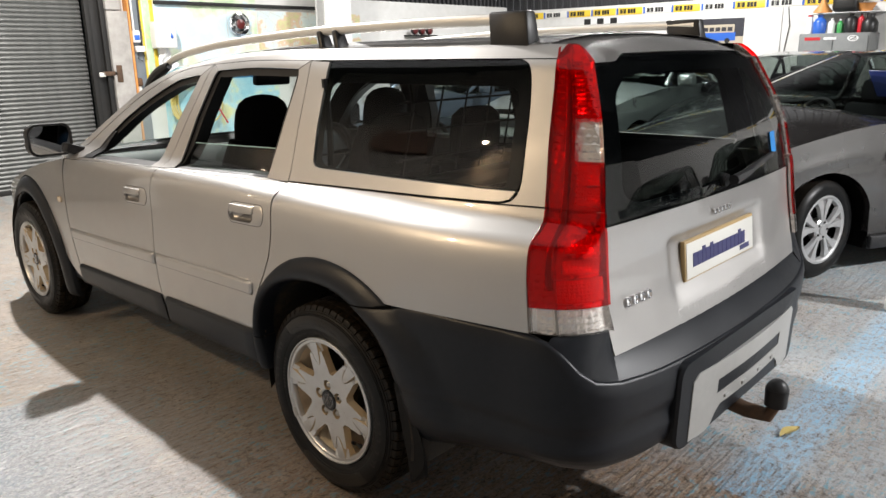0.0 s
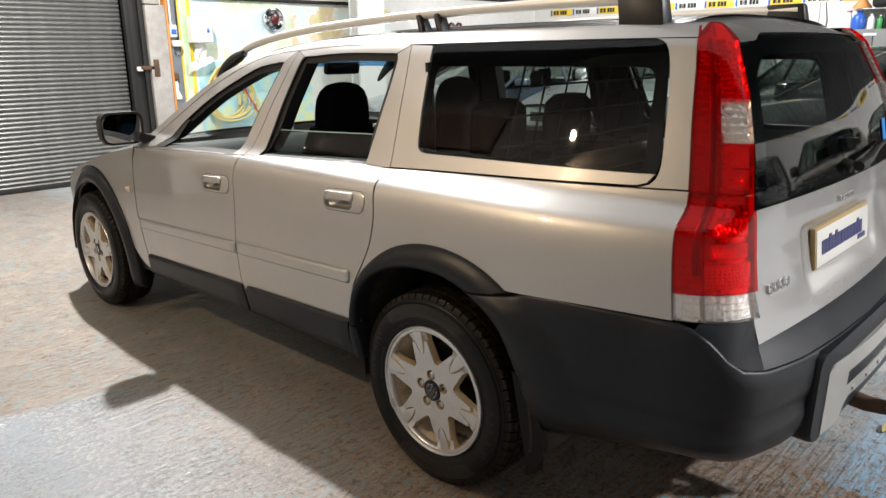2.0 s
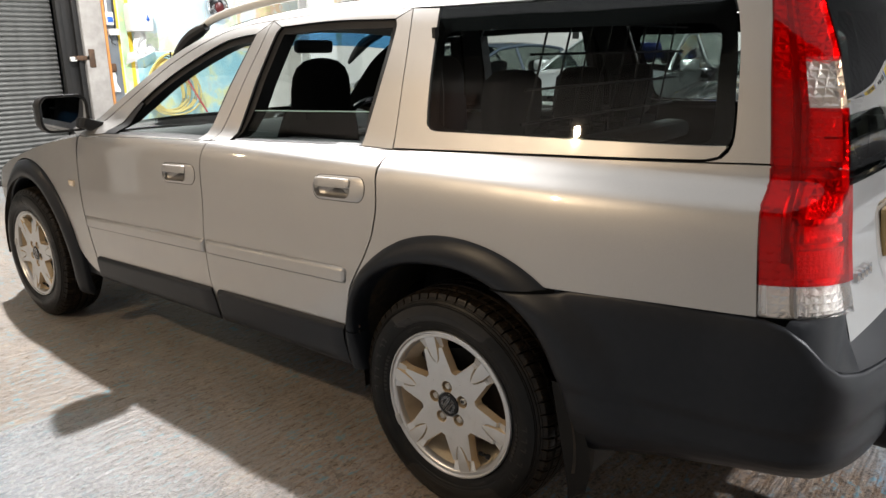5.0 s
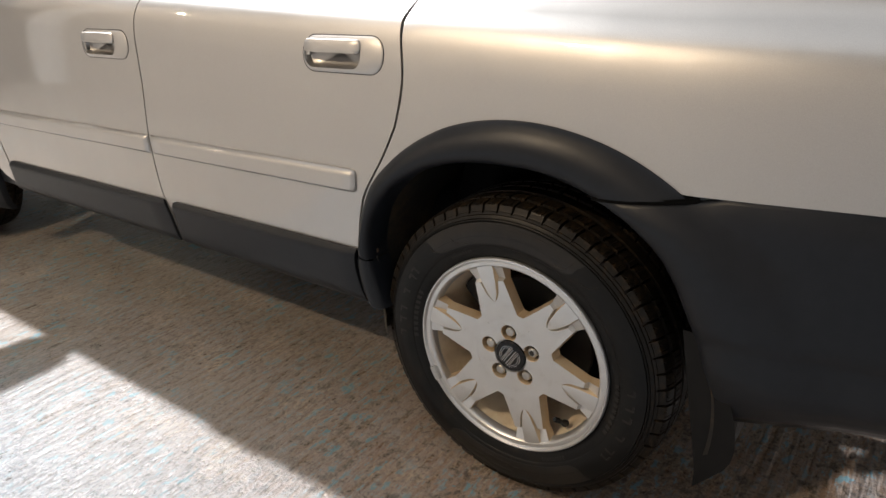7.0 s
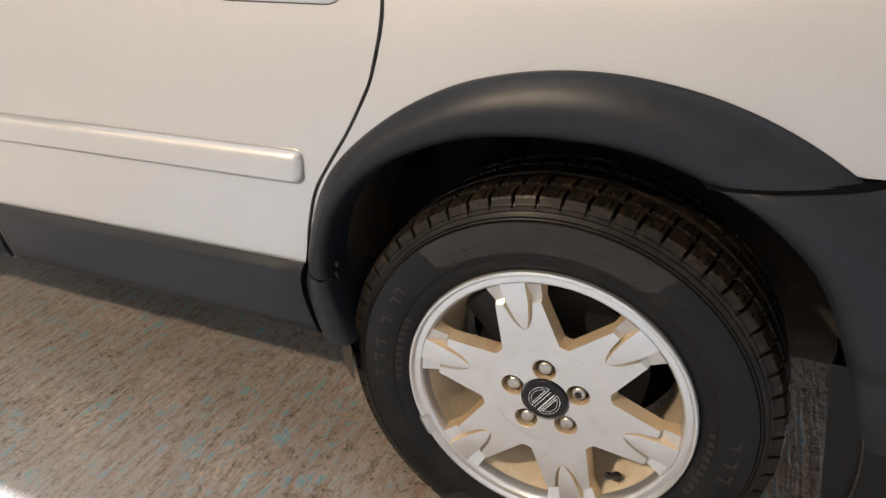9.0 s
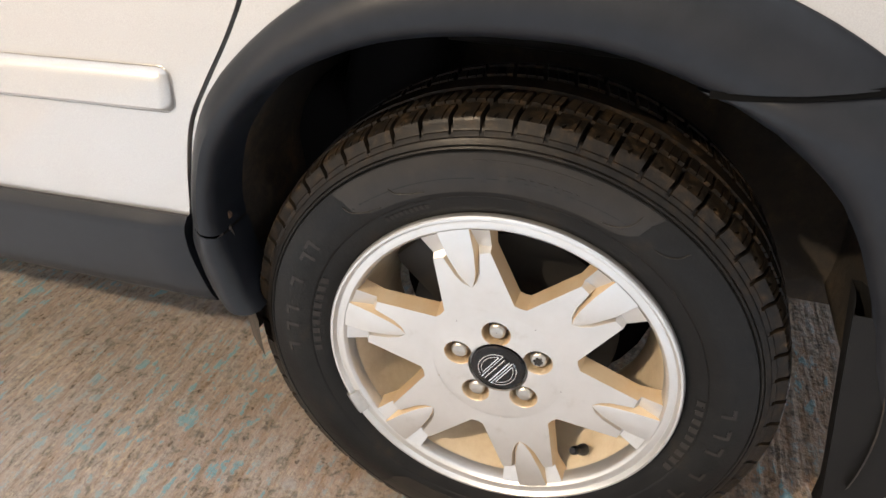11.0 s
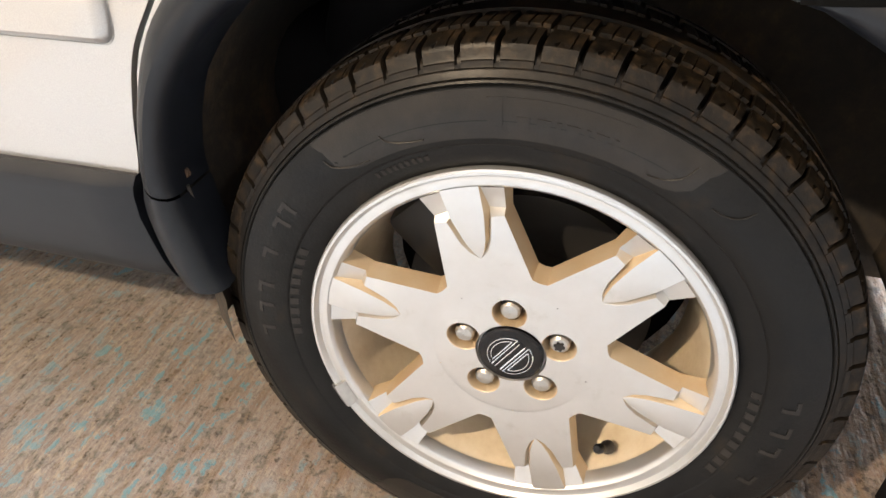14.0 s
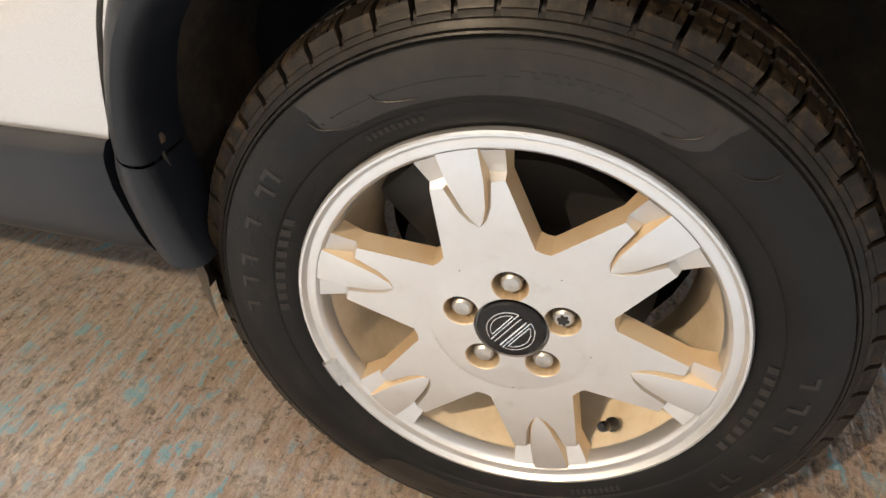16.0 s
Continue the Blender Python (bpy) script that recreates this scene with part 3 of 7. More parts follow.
        for y in U:
            e = min(1.0, min(y - ya, yb - y) / 0.02)
            c = max(0.0, 1 - (yb - y) / 0.03)
            row = []
            for q in n7:
                z = lowz(y) + q * (tz(y) - lowz(y) - 0.030 * (1 - math.sqrt(max(0.0, 1 - c * c))))
                lo_y, hi_y = (gz(GAP_MID, z) + 0.006, gz(GAP_FRONT, z) - 0.008) if front else (gz(GAP_REAR, z) + 0.0015, gz(GAP_MID, z) - 0.007 - 0.014 * q)
                yy = lo_y + (y - ya) / (yb - ya) * (hi_y - lo_y)
                row.append((s * (half(yy, z) + 0.004 + float(np.interp(q, (0, 0.06, 0.2, 0.9, 1.0), (0.002, 0.010, 0.014, 0.0125, 0.002))) * (0.35 + 0.65 * e)), yy, z))
            X.append(row)
        X = np.array(X)
        Z = np.zeros((len(U) + 2, 13, 3))
        Z[1:-1, 1:-1] = X
        Z[0, 1:-1], Z[-1, 1:-1] = X[0], X[-1]
        Z[:, 0], Z[:, -1] = Z[:, 1], Z[:, -2]
        for idx in ((0, slice(None)), (-1, slice(None)), (slice(None), 0), (slice(None), -1)):
            Z[idx][..., 0] -= s * 0.03
        part("sill_cladding", grid(Z), CLAD, door, "dark grey plastic sill cladding")
        # pull handle in a rounded recess
        def rnd(w, h, r, n=8):
            o = []
            for cx, cz, a in ((w - r, h - r, 0), (-w + r, h - r, 90), (-w + r, -h + r, 180), (w - r, -h + r, 270)):
                o += [(cx + r * math.cos(radians(a + t)), cz + r * math.sin(radians(a + t))) for t in np.linspace(0, 90, n)]
            return o
        def ring_at(shape, d, dy=0.0, dz=0.0):
            return [(s * (half(hy + dy + a, hz + dz + b + sl * a) + d), hy + dy + a, hz + dz + b + sl * a) for a, b in shape + shape[:1]]
        big, mid, cup = rnd(0.112, 0.037, 0.034), rnd(0.107, 0.033, 0.030), rnd(0.080, 0.030, 0.025)
        part("handle_plate", grid([ring_at(big, -0.004), ring_at(big, 0.0012), ring_at(mid, 0.0035), ring_at(cup, 0.004, 0.026)]), SILVER, door, "silver handle surround")
        dark = [ring_at(cup, 0.004, 0.026)] + [ring_at(rnd(0.078 * q, 0.029 * q, 0.024 * q), -0.026 * (1 - q) ** 0.35 - 0.003, 0.026) for q in (0.96, 0.85, 0.6, 0.1)]
        part("handle_seal", tube(ring_at(rnd(0.1135, 0.0385, 0.035), 0.0)[:-1], 0.0010, 5, True), BLACK, door, "thin dark seal round the handle")
        part("handle_cup", grid(dark), SILVER, door, "dished recess behind the handle")
        bar = [ring_at(rnd(0.079 * q, 0.0140 * q, 0.011 * q), 0.004 + h, 0.026, 0.0160) for q, h in ((1.0, -0.006), (1.0, 0.003), (0.93, 0.0065), (0.6, 0.0075), (0.001, 0.008))]
        part("handle", grid(bar), SILVER, door, "silver pull handle")
        if not front:
            g = []
            for q in np.linspace(0, 1, 8):
                a = np.array((0.432 - 0.004 * q, 1.04 + 0.112 * q)), np.array((1.048 - 0.02 * q, 1.02 + 0.112 * q))
                g.append([(s * (half(p[0], p[1]) - 0.022), p[0], p[1]) for p in [a[0] + (a[1] - a[0]) * u for u in np.linspace(0, 1, 14)]])
            pane = part("window_pane", grid(g), GLASS, door, "half lowered clear window glass", out=(0, 0.7, 0.8))
            edge = [(s * (half(y, z) - 0.022), y, z) for y, z in [(0.428 + 0.6 * u, 1.152 - 0.02 * u) for u in np.linspace(0, 1, 12)]]
            part("pane_edge", tube(edge, 0.0022, 6), PANE_EDGE, pane, "bright ground glass edge")
    # quarter panel above the arch and back to the lamp
    lamp = [(-0.812, 0.782), (-0.805, 0.88), (-0.790, 1.00), (-0.782, 1.07), (-0.770, 1.14), (-0.735, 1.32), (-0.722, 1.39), (-0.705, 1.462)]
    low = crv([arch_at(ARCH_OUT, a, -0.006) for a in np.linspace(22, 122, 18)] + [(-0.34, 0.765), (-0.58, 0.778), (-0.812, 0.782)], 44)
    top = crv([(0.272, 1.052), (-0.13, 1.068), (-0.55, 1.083), (-0.782, 1.09)], 44)
    up = np.vstack([crv([(y - 0.0035, z) for y, z in GAP_LOW if z > 0.515], 22)[:-1], top])
    low_panel = skin(strip(up, crv(low, len(up) - 1), 16), s)
    # pillar between the quarter window and the lamp
    win_out_r = [(-0.640, 1.0875), (-0.672, 1.094), (-0.690, 1.116), (-0.6925, 1.16), (-0.672, 1.30), (-0.648, 1.40), (-0.625, 1.448), (-0.59, 1.462)]
    pil = skin(strip(crv(win_out_r, 24), crv([(-0.782, 1.09), (-0.770, 1.14), (-0.735, 1.32), (-0.722, 1.39), (-0.705, 1.462)], 24), 6), s)
    part("quarter_panel", join(low_panel, pil), SILVER, car, "silver rear wing panel")
    # quarter window unit: silver surround and dark glass
    q_out_low = [(0.272, 1.056), (-0.13, 1.072), (-0.55, 1.087), (-0.639, 1.0908), (-0.6685, 1.0970), (-0.6865, 1.1205)]
    glass_low, glass_top = [(0.120, 1.112), (-0.2, 1.117), (-0.683, 1.124)], [(0.225, 1.458), (-0.2, 1.460), (-0.595, 1.458)]
    glass_f, glass_r = [(0.120, 1.112), (0.145, 1.116), (0.165, 1.14), (0.197, 1.30), (0.222, 1.44), (0.225, 1.458)], [(-0.683, 1.124), (-0.6885, 1.15), (-0.6665, 1.30), (-0.643, 1.40), (-0.623, 1.445), (-0.595, 1.458)]
    unit = part("quarter_window", skin(strip(np.vstack([crv(REAR_TOP[::-1], 16)[:-1], crv(q_out_low, 36)]), np.vstack([crv(glass_f[::-1], 16)[:-1], crv(glass_low, 36)]), 5), s, 0.001), SILVER, car, "silver quarter window surround")
    P = coons(crv(glass_low, 24), crv(glass_top, 24), crv(glass_f, 20), crv(glass_r, 20))
    gl = skin(P, s, -0.004, 0.0, 0.0)
    part("window_pane", gl, DARKGLASS, unit, "fixed tinted quarter glass", out=(0, 0, 1.1))
    # printed black border inside the glass
    c = P.reshape(-1, 2).mean(0)
    ring_o = np.vstack([crv(glass_low, 24)[:-1], crv(glass_r, 20)[:-1], crv(glass_top[::-1], 24)[:-1], crv(glass_f[::-1], 20)])
    inner = []
    for p in ring_o:
        y, z = p
        zi = min(max(z, 1.120), 1.388)
        lo_y, hi_y = -0.650 + (zi - 1.13) * 0.13, 0.13 + (zi - 1.13) * 0.2
        yi = min(max(y, lo_y), hi_y)
        rc = 0.035
        dy, dz = max(lo_y + rc - yi, yi - hi_y + rc, 0.0), max(1.120 + rc - zi, zi - 1.388 + rc, 0.0)
        if dy > 0 and dz > 0 and math.hypot(dy, dz) > rc:
            k = rc / math.hypot(dy, dz)
            yi += (1 if yi < (lo_y + hi_y) / 2 else -1) * dy * (1 - k)
            zi += (1 if zi < 1.25 else -1) * dz * (1 - k)
        inner.append((yi, zi))
    part("glass_border", grid([[(s * (half(y, z) - 0.007), y, z) for y, z in pts] for pts in (ring_o, inner)]), GLOSSBLACK, unit, "black printed glass border")
    trim.append(strip(crv(win_out_r, 24), crv([(-0.782, 1.09), (-0.770, 1.14), (-0.735, 1.32), (-0.722, 1.39), (-0.705, 1.462)], 24), 4))
    trim.append(strip(np.vstack([crv(REAR_TOP[::-1], 16)[:-1], crv(q_out_low, 36)]), np.vstack([crv(glass_f[::-1], 16)[:-1], crv(glass_low, 36)]), 3))
    for net in trim:
        part("pillar_trim", skin(net, s, -0.030, 0.0, 0.0), SHADOW_FELT, car, "dark inner pillar trim")
    # roof side between the door frames and the roof skin
    drip = [(2.135, 0.985), (1.875, 1.165), (1.645, 1.305), (1.36, 1.412), (1.18, 1.440), (1.035, 1.448), (0.7, 1.464), (0.335, 1.462), (-0.2, 1.463), (-0.705, 1.462)]
    edge = [(2.19, 1.0), (1.935, 1.175), (1.70, 1.318), (1.42, 1.430), (1.22, 1.465), (1.05, 1.478), (0.7, 1.497), (0.335, 1.503), (-0.2, 1.503), (-0.715, 1.500)]
    part("roof_trim", skin(strip(crv(drip, 70), crv(edge, 70), 3), s, -0.025, 0.0, 0.0), SHADOW_FELT, car, "dark inner roof trim")
    part("roof_side", skin(strip(crv(drip, 70), crv(edge, 70), 6), s, 0.0015, 0.02, 0.001), SILVER, car, "silver roof side and windscreen pillar")
    # front wing with its arch
    fc = (2.763 - 0.03, 0.335)
    lowf = crv([(2.078, 0.35), (2.15, 0.37)] + arc(fc, 0.50, 168, 8, 20), 44)
    topf = crv([(2.145, 0.985), (2.5, 0.925), (2.85, 0.845), (3.2, 0.745), (lowf[-1][0] + 0.06, 0.64)], 44)
    wing = part("front_wing", skin(coons(lowf, topf, crv([tuple(lowf[0]), (2.09, 0.45), (2.135, 0.65), (2.149, 0.81), (2.149, 0.985)], 20), crv([tuple(lowf[-1]), (lowf[-1][0] + 0.04, 0.52), (lowf[-1][0] + 0.06, 0.64)], 20)), s), SILVER, car, "silver front wing")
    y, z = 2.215, 0.765
    part("side_repeater", moved(box((-0.008, -0.026, -0.014), (0.008, 0.026, 0.014), 0.006), pose(s * (half(y, z) + 0.002), y, z)), LENS_AMBER, wing, "pale side repeater lamp")
    # flared arch mouldings
    def moulding(cc, inn, out, a0, a1, n, rear):
        rows = []
        for a in np.linspace(a0, a1, n):
            ca, sa = math.cos(radians(a)), math.sin(radians(a))
            ri, ro = float(np.interp(a, *inn)), float(np.interp(a, *out))
            q0 = 0.0
            while rear and q0 < 0.995 and cc[0] + (ri + (ro - ri) * q0) * ca < -0.1 and cc[1] + (ri + (ro - ri) * q0) * sa < seam_z(cc[0] + (ri + (ro - ri) * q0) * ca):
                q0 += 0.004
            row = []
            for k, q in enumerate((0.0, 0.0, 0.02, 0.05, 0.12, 0.2, 0.3, 0.44, 0.58, 0.70, 0.80, 0.90, 0.97, 1.0, 1.0)):
                q = q0 + (1 - q0) * q
                d = -0.05 if k == 0 else -0.02 if k == 14 else float(np.interp(q, *ARCH_PROFILE))
                r = ri + (ro - ri) * q
                y, z = cc[0] + r * ca, cc[1] + r * sa
                row.append((s * (half(y, max(z, 0.2)) + d), y, z))
            rows.append(row)
        return grid(rows)
    flat_in, flat_out = ((-20, 200), (0.40, 0.40)), ((-20, 200), (0.495, 0.495))
    part("rear_arch", moulding(ARCH_C, ARCH_INN, ARCH_OUT, 20.6, 126, 64, True), CLAD, car, "dark grey plastic wheel arch moulding")
    part("arch_foot", moulding(ARCH_C, ARCH_INN, ARCH_OUT, 4.5, 20.2, 14, False), CLAD, car, "dark grey plastic foot of the arch moulding")
    part("front_arch", moulding(fc, flat_in, flat_out, -2, 196, 64, False), CLAD, car, "dark grey plastic wheel arch moulding")
    # wheel well linings, turned out to the mouldings
    for cc, table in ((ARCH_C, ARCH_INN), (fc, flat_in)):
        rows = []
        for a in np.linspace(-8, 188, 60):
            ri = float(np.interp(a, *table)) + 0.003
            rl = max(ri + 0.012, 0.415)
            rows.append([(s * x, cc[0] + r * math.cos(radians(a)), cc[1] + r * math.sin(radians(a))) for x, r in ((0.45, rl), (0.80, rl), (0.862, rl), (0.88, 0.6 * rl + 0.4 * ri), (0.905, ri + 0.002))])
        cap = [[(s * 0.46, cc[0] + r * math.cos(radians(a)), max(0.24, cc[1] + r * math.sin(radians(a)))) for r in (0.0, 0.48)] for a in np.linspace(0, 360, 48)]
        well = part("wheel_well", join(grid(rows), grid(cap)), WELL, car, "dark dusty wheel well lining")
    # screw and folded edge on the lining in front of the rear wheel
    part("liner_screw", moved(revolve([(0.0, 0.0005), (0.0, 0.0055), (-0.004, 0.006)], 12), pose(s * 0.892, 0.356, 0.499, 0, 0, s * 90 + 90)), RUST, car, "small rusty liner screw")
    part("liner_edge", tube([(s * 0.895, 0.352, 0.487), (s * 0.885, 0.352, 0.45), (s * 0.875, 0.345, 0.41), (s * 0.865, 0.338, 0.375)], 0.0022, 6), WELL, car, "folded plastic liner edge")
    # lower sill under the doors
    P = strip(np.array([(y, 0.340 - 0.010 * (y - 0.40)) for y in np.linspace(0.40, 2.26, 30)]), np.array([(y, 0.42) for y in np.linspace(0.40, 2.26, 30)]), 8)
    part("sill", skin(P, s, -0.020, 0.03, 0.0), CLAD, car, "dark grey sill")
    # dark structure behind the gaps
    P = strip(np.array([(y, 0.372) for y in np.linspace(0.42, 2.2, 30)]), np.array([(y, 0.985) for y in np.linspace(0.27, 2.2, 30)]), 16)
    part("inner_panel", skin(P, s, -0.03, 0.0, 0.0), SHADOW, car, "black inner structure")
    P = strip(crv(MID_TOP, 12) + np.array([0.05, 0]), crv(MID_TOP, 12) - np.array([0.06, 0]), 3)
    P2 = strip(crv(REAR_TOP, 12) + np.array([0.05, 0]), crv(REAR_TOP, 12) - np.array([0.09, 0]), 3)
    P3 = strip(crv([(0.3, 1.035), (-0.7, 1.06)], 12), crv([(0.3, 1.09), (-0.7, 1.105)], 12), 3)
    for net in (P, P2, P3):
        part("inner_pillar", skin(net, s, -0.035, 0.0, 0.0), BLACK, car, "black inner pillar trim")
    # door mirror
    mir = part("door_mirror", moved(mirror_shell(), pose(s * 0.955, 2.075, 1.092, 0, 0, 0) @ Matrix.Diagonal((-s, 1, 1, 1))), BLACK, car, "black door mirror")
    part("mirror_glass", moved(mirror_face(), pose(s * 0.955, 2.075, 1.092, 0, 0, 0) @ Matrix.Diagonal((-s, 1, 1, 1))), MIRROR, mir, "silvered mirror glass")
    part("mirror_foot", moved(box((-0.05, -0.035, -0.025), (0.09, 0.035, 0.025), 0.014), pose(s * 0.85, 2.06, 1.035, 0, s * -18, 0)), BLACK, mir)
    # roof rail on three feet
    R = [(1.70, 1.405), (1.60, 1.446), (1.45, 1.487), (1.1, 1.528), (0.6, 1.556), (0.27, 1.566), (-0.2, 1.572), (-0.56, 1.570)]
    pts = [(s * (0.535 + 0.012 * (1 - abs(y - 0.5))), y, z) for y, z in crv(R, 40)]
    ringr = []
    for x, y, z in pts:
        ringr.append([(x + s * 0.013 * math.cos(t), y, z + 0.017 * math.sin(t)) for t in np.linspace(0, 2 * math.pi, 13)])
    rail = part("roof_rail", grid(ringr), RAILSILVER, car, "silver roof rail on black feet")
    def foot(y0, y1, z0, z1, tilt):
        V, F = box((-0.024, 0, 0), (0.024, 1, 1), 0.0)
        o = []
        for x, a, b in V:
            y = y0 + (y1 - y0) * a + tilt * b
            o.append((s * (0.545 + 0.006 * (1 - b)) + x * (1.25 - 0.35 * b), y, z0 + (z1 - z0) * b))
        bm = bmesh.new()
        vs = [bm.verts.new(p) for p in o]
        for q in F:
            bm.faces.new([vs[i] for i in q])
        bmesh.ops.bevel(bm, geom=list(bm.edges), offset=0.009, segments=2, profile=0.5, affect="EDGES")
        bm.verts.index_update()
        r = [tuple(v.co) for v in bm.verts], [tuple(v.index for v in q.verts) for q in bm.faces]
        bm.free()
        return r
    part("rail_foot", foot(-0.60, -0.46, 1.49, 1.592, 0.02), BLACK, rail, "black rear rail foot")
    part("rail_foot", foot(0.225, 0.252, 1.49, 1.565, 0.035), BLACK, rail, "black slanted rail foot")
    part("rail_foot", foot(0.315, 0.34, 1.49, 1.565, 0.035), BLACK, rail, "black slanted rail foot")
    part("rail_foot", foot(0.225, 0.34, 1.488, 1.505, 0.0), BLACK, rail, "black rail foot base")
    nose = [(s * 0.545, y, z) for y, z in crv([(1.86, 1.285), (1.78, 1.355), (1.68, 1.415), (1.56, 1.455)], 14)]
    part("rail_foot", tube([(x, y, z - 0.012) for x, y, z in nose], [0.008, 0.014, 0.018, 0.021, 0.024, 0.026, 0.027, 0.028, 0.028, 0.028, 0.027, 0.026, 0.024, 0.020, 0.016], 10), BLACK, rail, "black tapered front rail foot")


def rounded(w, h, r, n=6):
    o = []
    for cx, cz, a in ((w - r, h - r, 0), (-w + r, h - r, 90), (-w + r, -h + r, 180), (w - r, -h + r, 270)):
        o += [(cx + r * math.cos(radians(a + t)), cz + r * math.sin(radians(a + t))) for t in np.linspace(0, 90, n)]
    return o + o[:1]


def mirror_shell():
    rows = []
    for y, k in ((-0.004, 0.86), (-0.012, 0.92), (-0.012, 0.99), (0.0, 1.0), (0.03, 0.99), (0.07, 0.90), (0.10, 0.70), (0.115, 0.4), (0.118, 0.02)):
        rows.append([(a * k + (0.015 if a > 0 else 0) * (1 - k), y, b * k) for a, b in rounded(0.105, 0.080, 0.045)])
    return grid(rows)


def mirror_face():
    return grid([[(a * k, -0.0045, b * k) for a, b in rounded(0.105, 0.080, 0.045)] for k in (0.88, 0.5, 0.01)])


DARKSILVER = material("dark_handle_cup", (0.42, 0.41, 0.39), 0.34, 0.6, 0.3)
def well_mat():
    m = material("muddy_wheel_well", (0.02, 0.016, 0.012), 0.75, 0, 0, 0.2)
    v = coords(m)
    big, small = noise_tex(m, v, 7, 4, 0.6), noise_tex(m, v, 45, 6, 0.7)
    link(m, ramp(m, mix(m, 0.45, big, small), [(0.42, (0.026, 0.0245, 0.023)), (0.54, (0.042, 0.035, 0.028)), (0.66, (0.085, 0.06, 0.038))]), bsdf(m).inputs["Base Color"])
    bump(m, small, 0.5, 0.003)
    return m


WELL = well_mat()
PANE_EDGE = material("ground_glass_edge", (0.35, 0.5, 0.46), 0.15, 0, 0.5)
LENS_AMBER = material("pale_repeater", (0.6, 0.5, 0.38), 0.1, 0, 0.5)
# near black for inner trim and underside, and for shade behind wheel spokes
SHADOW_FELT = varied("shadow_felt", (0.0025, 0.0025, 0.0025), (0.0045, 0.0043, 0.004), 50, (0.85, 0.95), 0, 0.4, spec=0.04)
RAILSILVER = material("rail_silver", (0.66, 0.65, 0.62), 0.40, 0.35, 0.3)
for side_sign in (-1, 1):
    flank(side_sign)

# tail: rear face, corner lamps, tailgate, bumper
TAIL_Z = (0.50, 0.66, 0.70, 0.78, 0.85, 0.93, 1.044, 1.21, 1.32, 1.45, 1.51)
TAIL_Y = (0.985, 0.972, 0.963, 0.945, 0.930, 0.917, 0.903, 0.872, 0.832, 0.768, 0.725)
LAMP_Z = (0.78, 0.88, 1.00, 1.07, 1.14, 1.32, 1.39, 1.47, 1.505)
LAMP_Y = (0.812, 0.805, 0.790, 0.782, 0.770, 0.735, 0.722, 0.703, 0.690)
GATE_X = ((0.66, 0.70, 0.85, 1.044, 1.21, 1.32, 1.45, 1.505), (0.668, 0.672, 0.692, 0.680, 0.646, 0.606, 0.556, 0.530))


BULGE = ((0.66, 0.71, 0.76, 0.81, 0.93, 0.98, 1.04, 1.5), (0.036, 0.035, 0.030, 0.024, 0.022, 0.028, 0.032, 0.03))


def tail(x, z):
    return -float(np.interp(z, TAIL_Z, TAIL_Y)) - float(np.interp(z, BULGE[0], BULGE[1])) * (1 - (x / 0.7) ** 2)


def corner(z, a, s, off=0.0):
    """The rear corner at a height: a runs from the flank (0) to the tailgate (1)."""
    ys = -float(np.interp(z, LAMP_Z, LAMP_Y))
    p0 = np.array((half(ys, z), ys))
    xe = float(np.interp(z, *GATE_X))
    p2 = np.array((xe, tail(xe, z)))
    c = np.array((p0[0] * 0.955 + 0.0 * p2[0], p2[1] * 0.93 + 0.07 * p0[1]))
    q = (1 - a) ** 2 * p0 + 2 * a * (1 - a) * c + a * a * p2
    t = 2 * (1 - a) * (c - p0) + 2 * a * (p2 - c)
    nrm = np.array((-t[1], t[0])) / (np.linalg.norm(t) + 1e-9)
    q = q + off * np.array((abs(nrm[0]), -abs(nrm[1])))
    return (s * q[0], q[1], z)


def lamp_top(a):
    """Height of the lamp's rounded upper end."""
    return 1.500 - 0.010 * max(0.0, 1 - a / 0.25) ** 2 - 0.045 * max(0.0, (a - 0.25) / 0.75) ** 4


def lamp_piece(z0, z1, a0, a1, s, off, nz=10, na=10, lip=0.02):
    rows = []
    for v in np.linspace(0, 1, nz):
        rows.append([corner(z0 + (min(z1, lamp_top(a)) - z0) * v, a, s, off + 0.020 * a * a) for a in np.linspace(a0, a1, na)])
    X = np.array(rows)
    Z = np.zeros((nz + 2, na + 2, 3))
    Z[1:-1, 1:-1] = X
    Z[0, 1:-1], Z[-1, 1:-1] = X[0], X[-1]
    Z[:, 0], Z[:, -1] = Z[:, 1], Z[:, -2]
    c = X.reshape(-1, 3).mean(0)
    inward = np.array((-s * 0.7, 0.7, 0))
    for idx in ((0, slice(None)), (-1, slice(None)), (slice(None), 0), (slice(None), -1)):
        Z[idx] += inward * lip * 0.45
    return grid(Z)


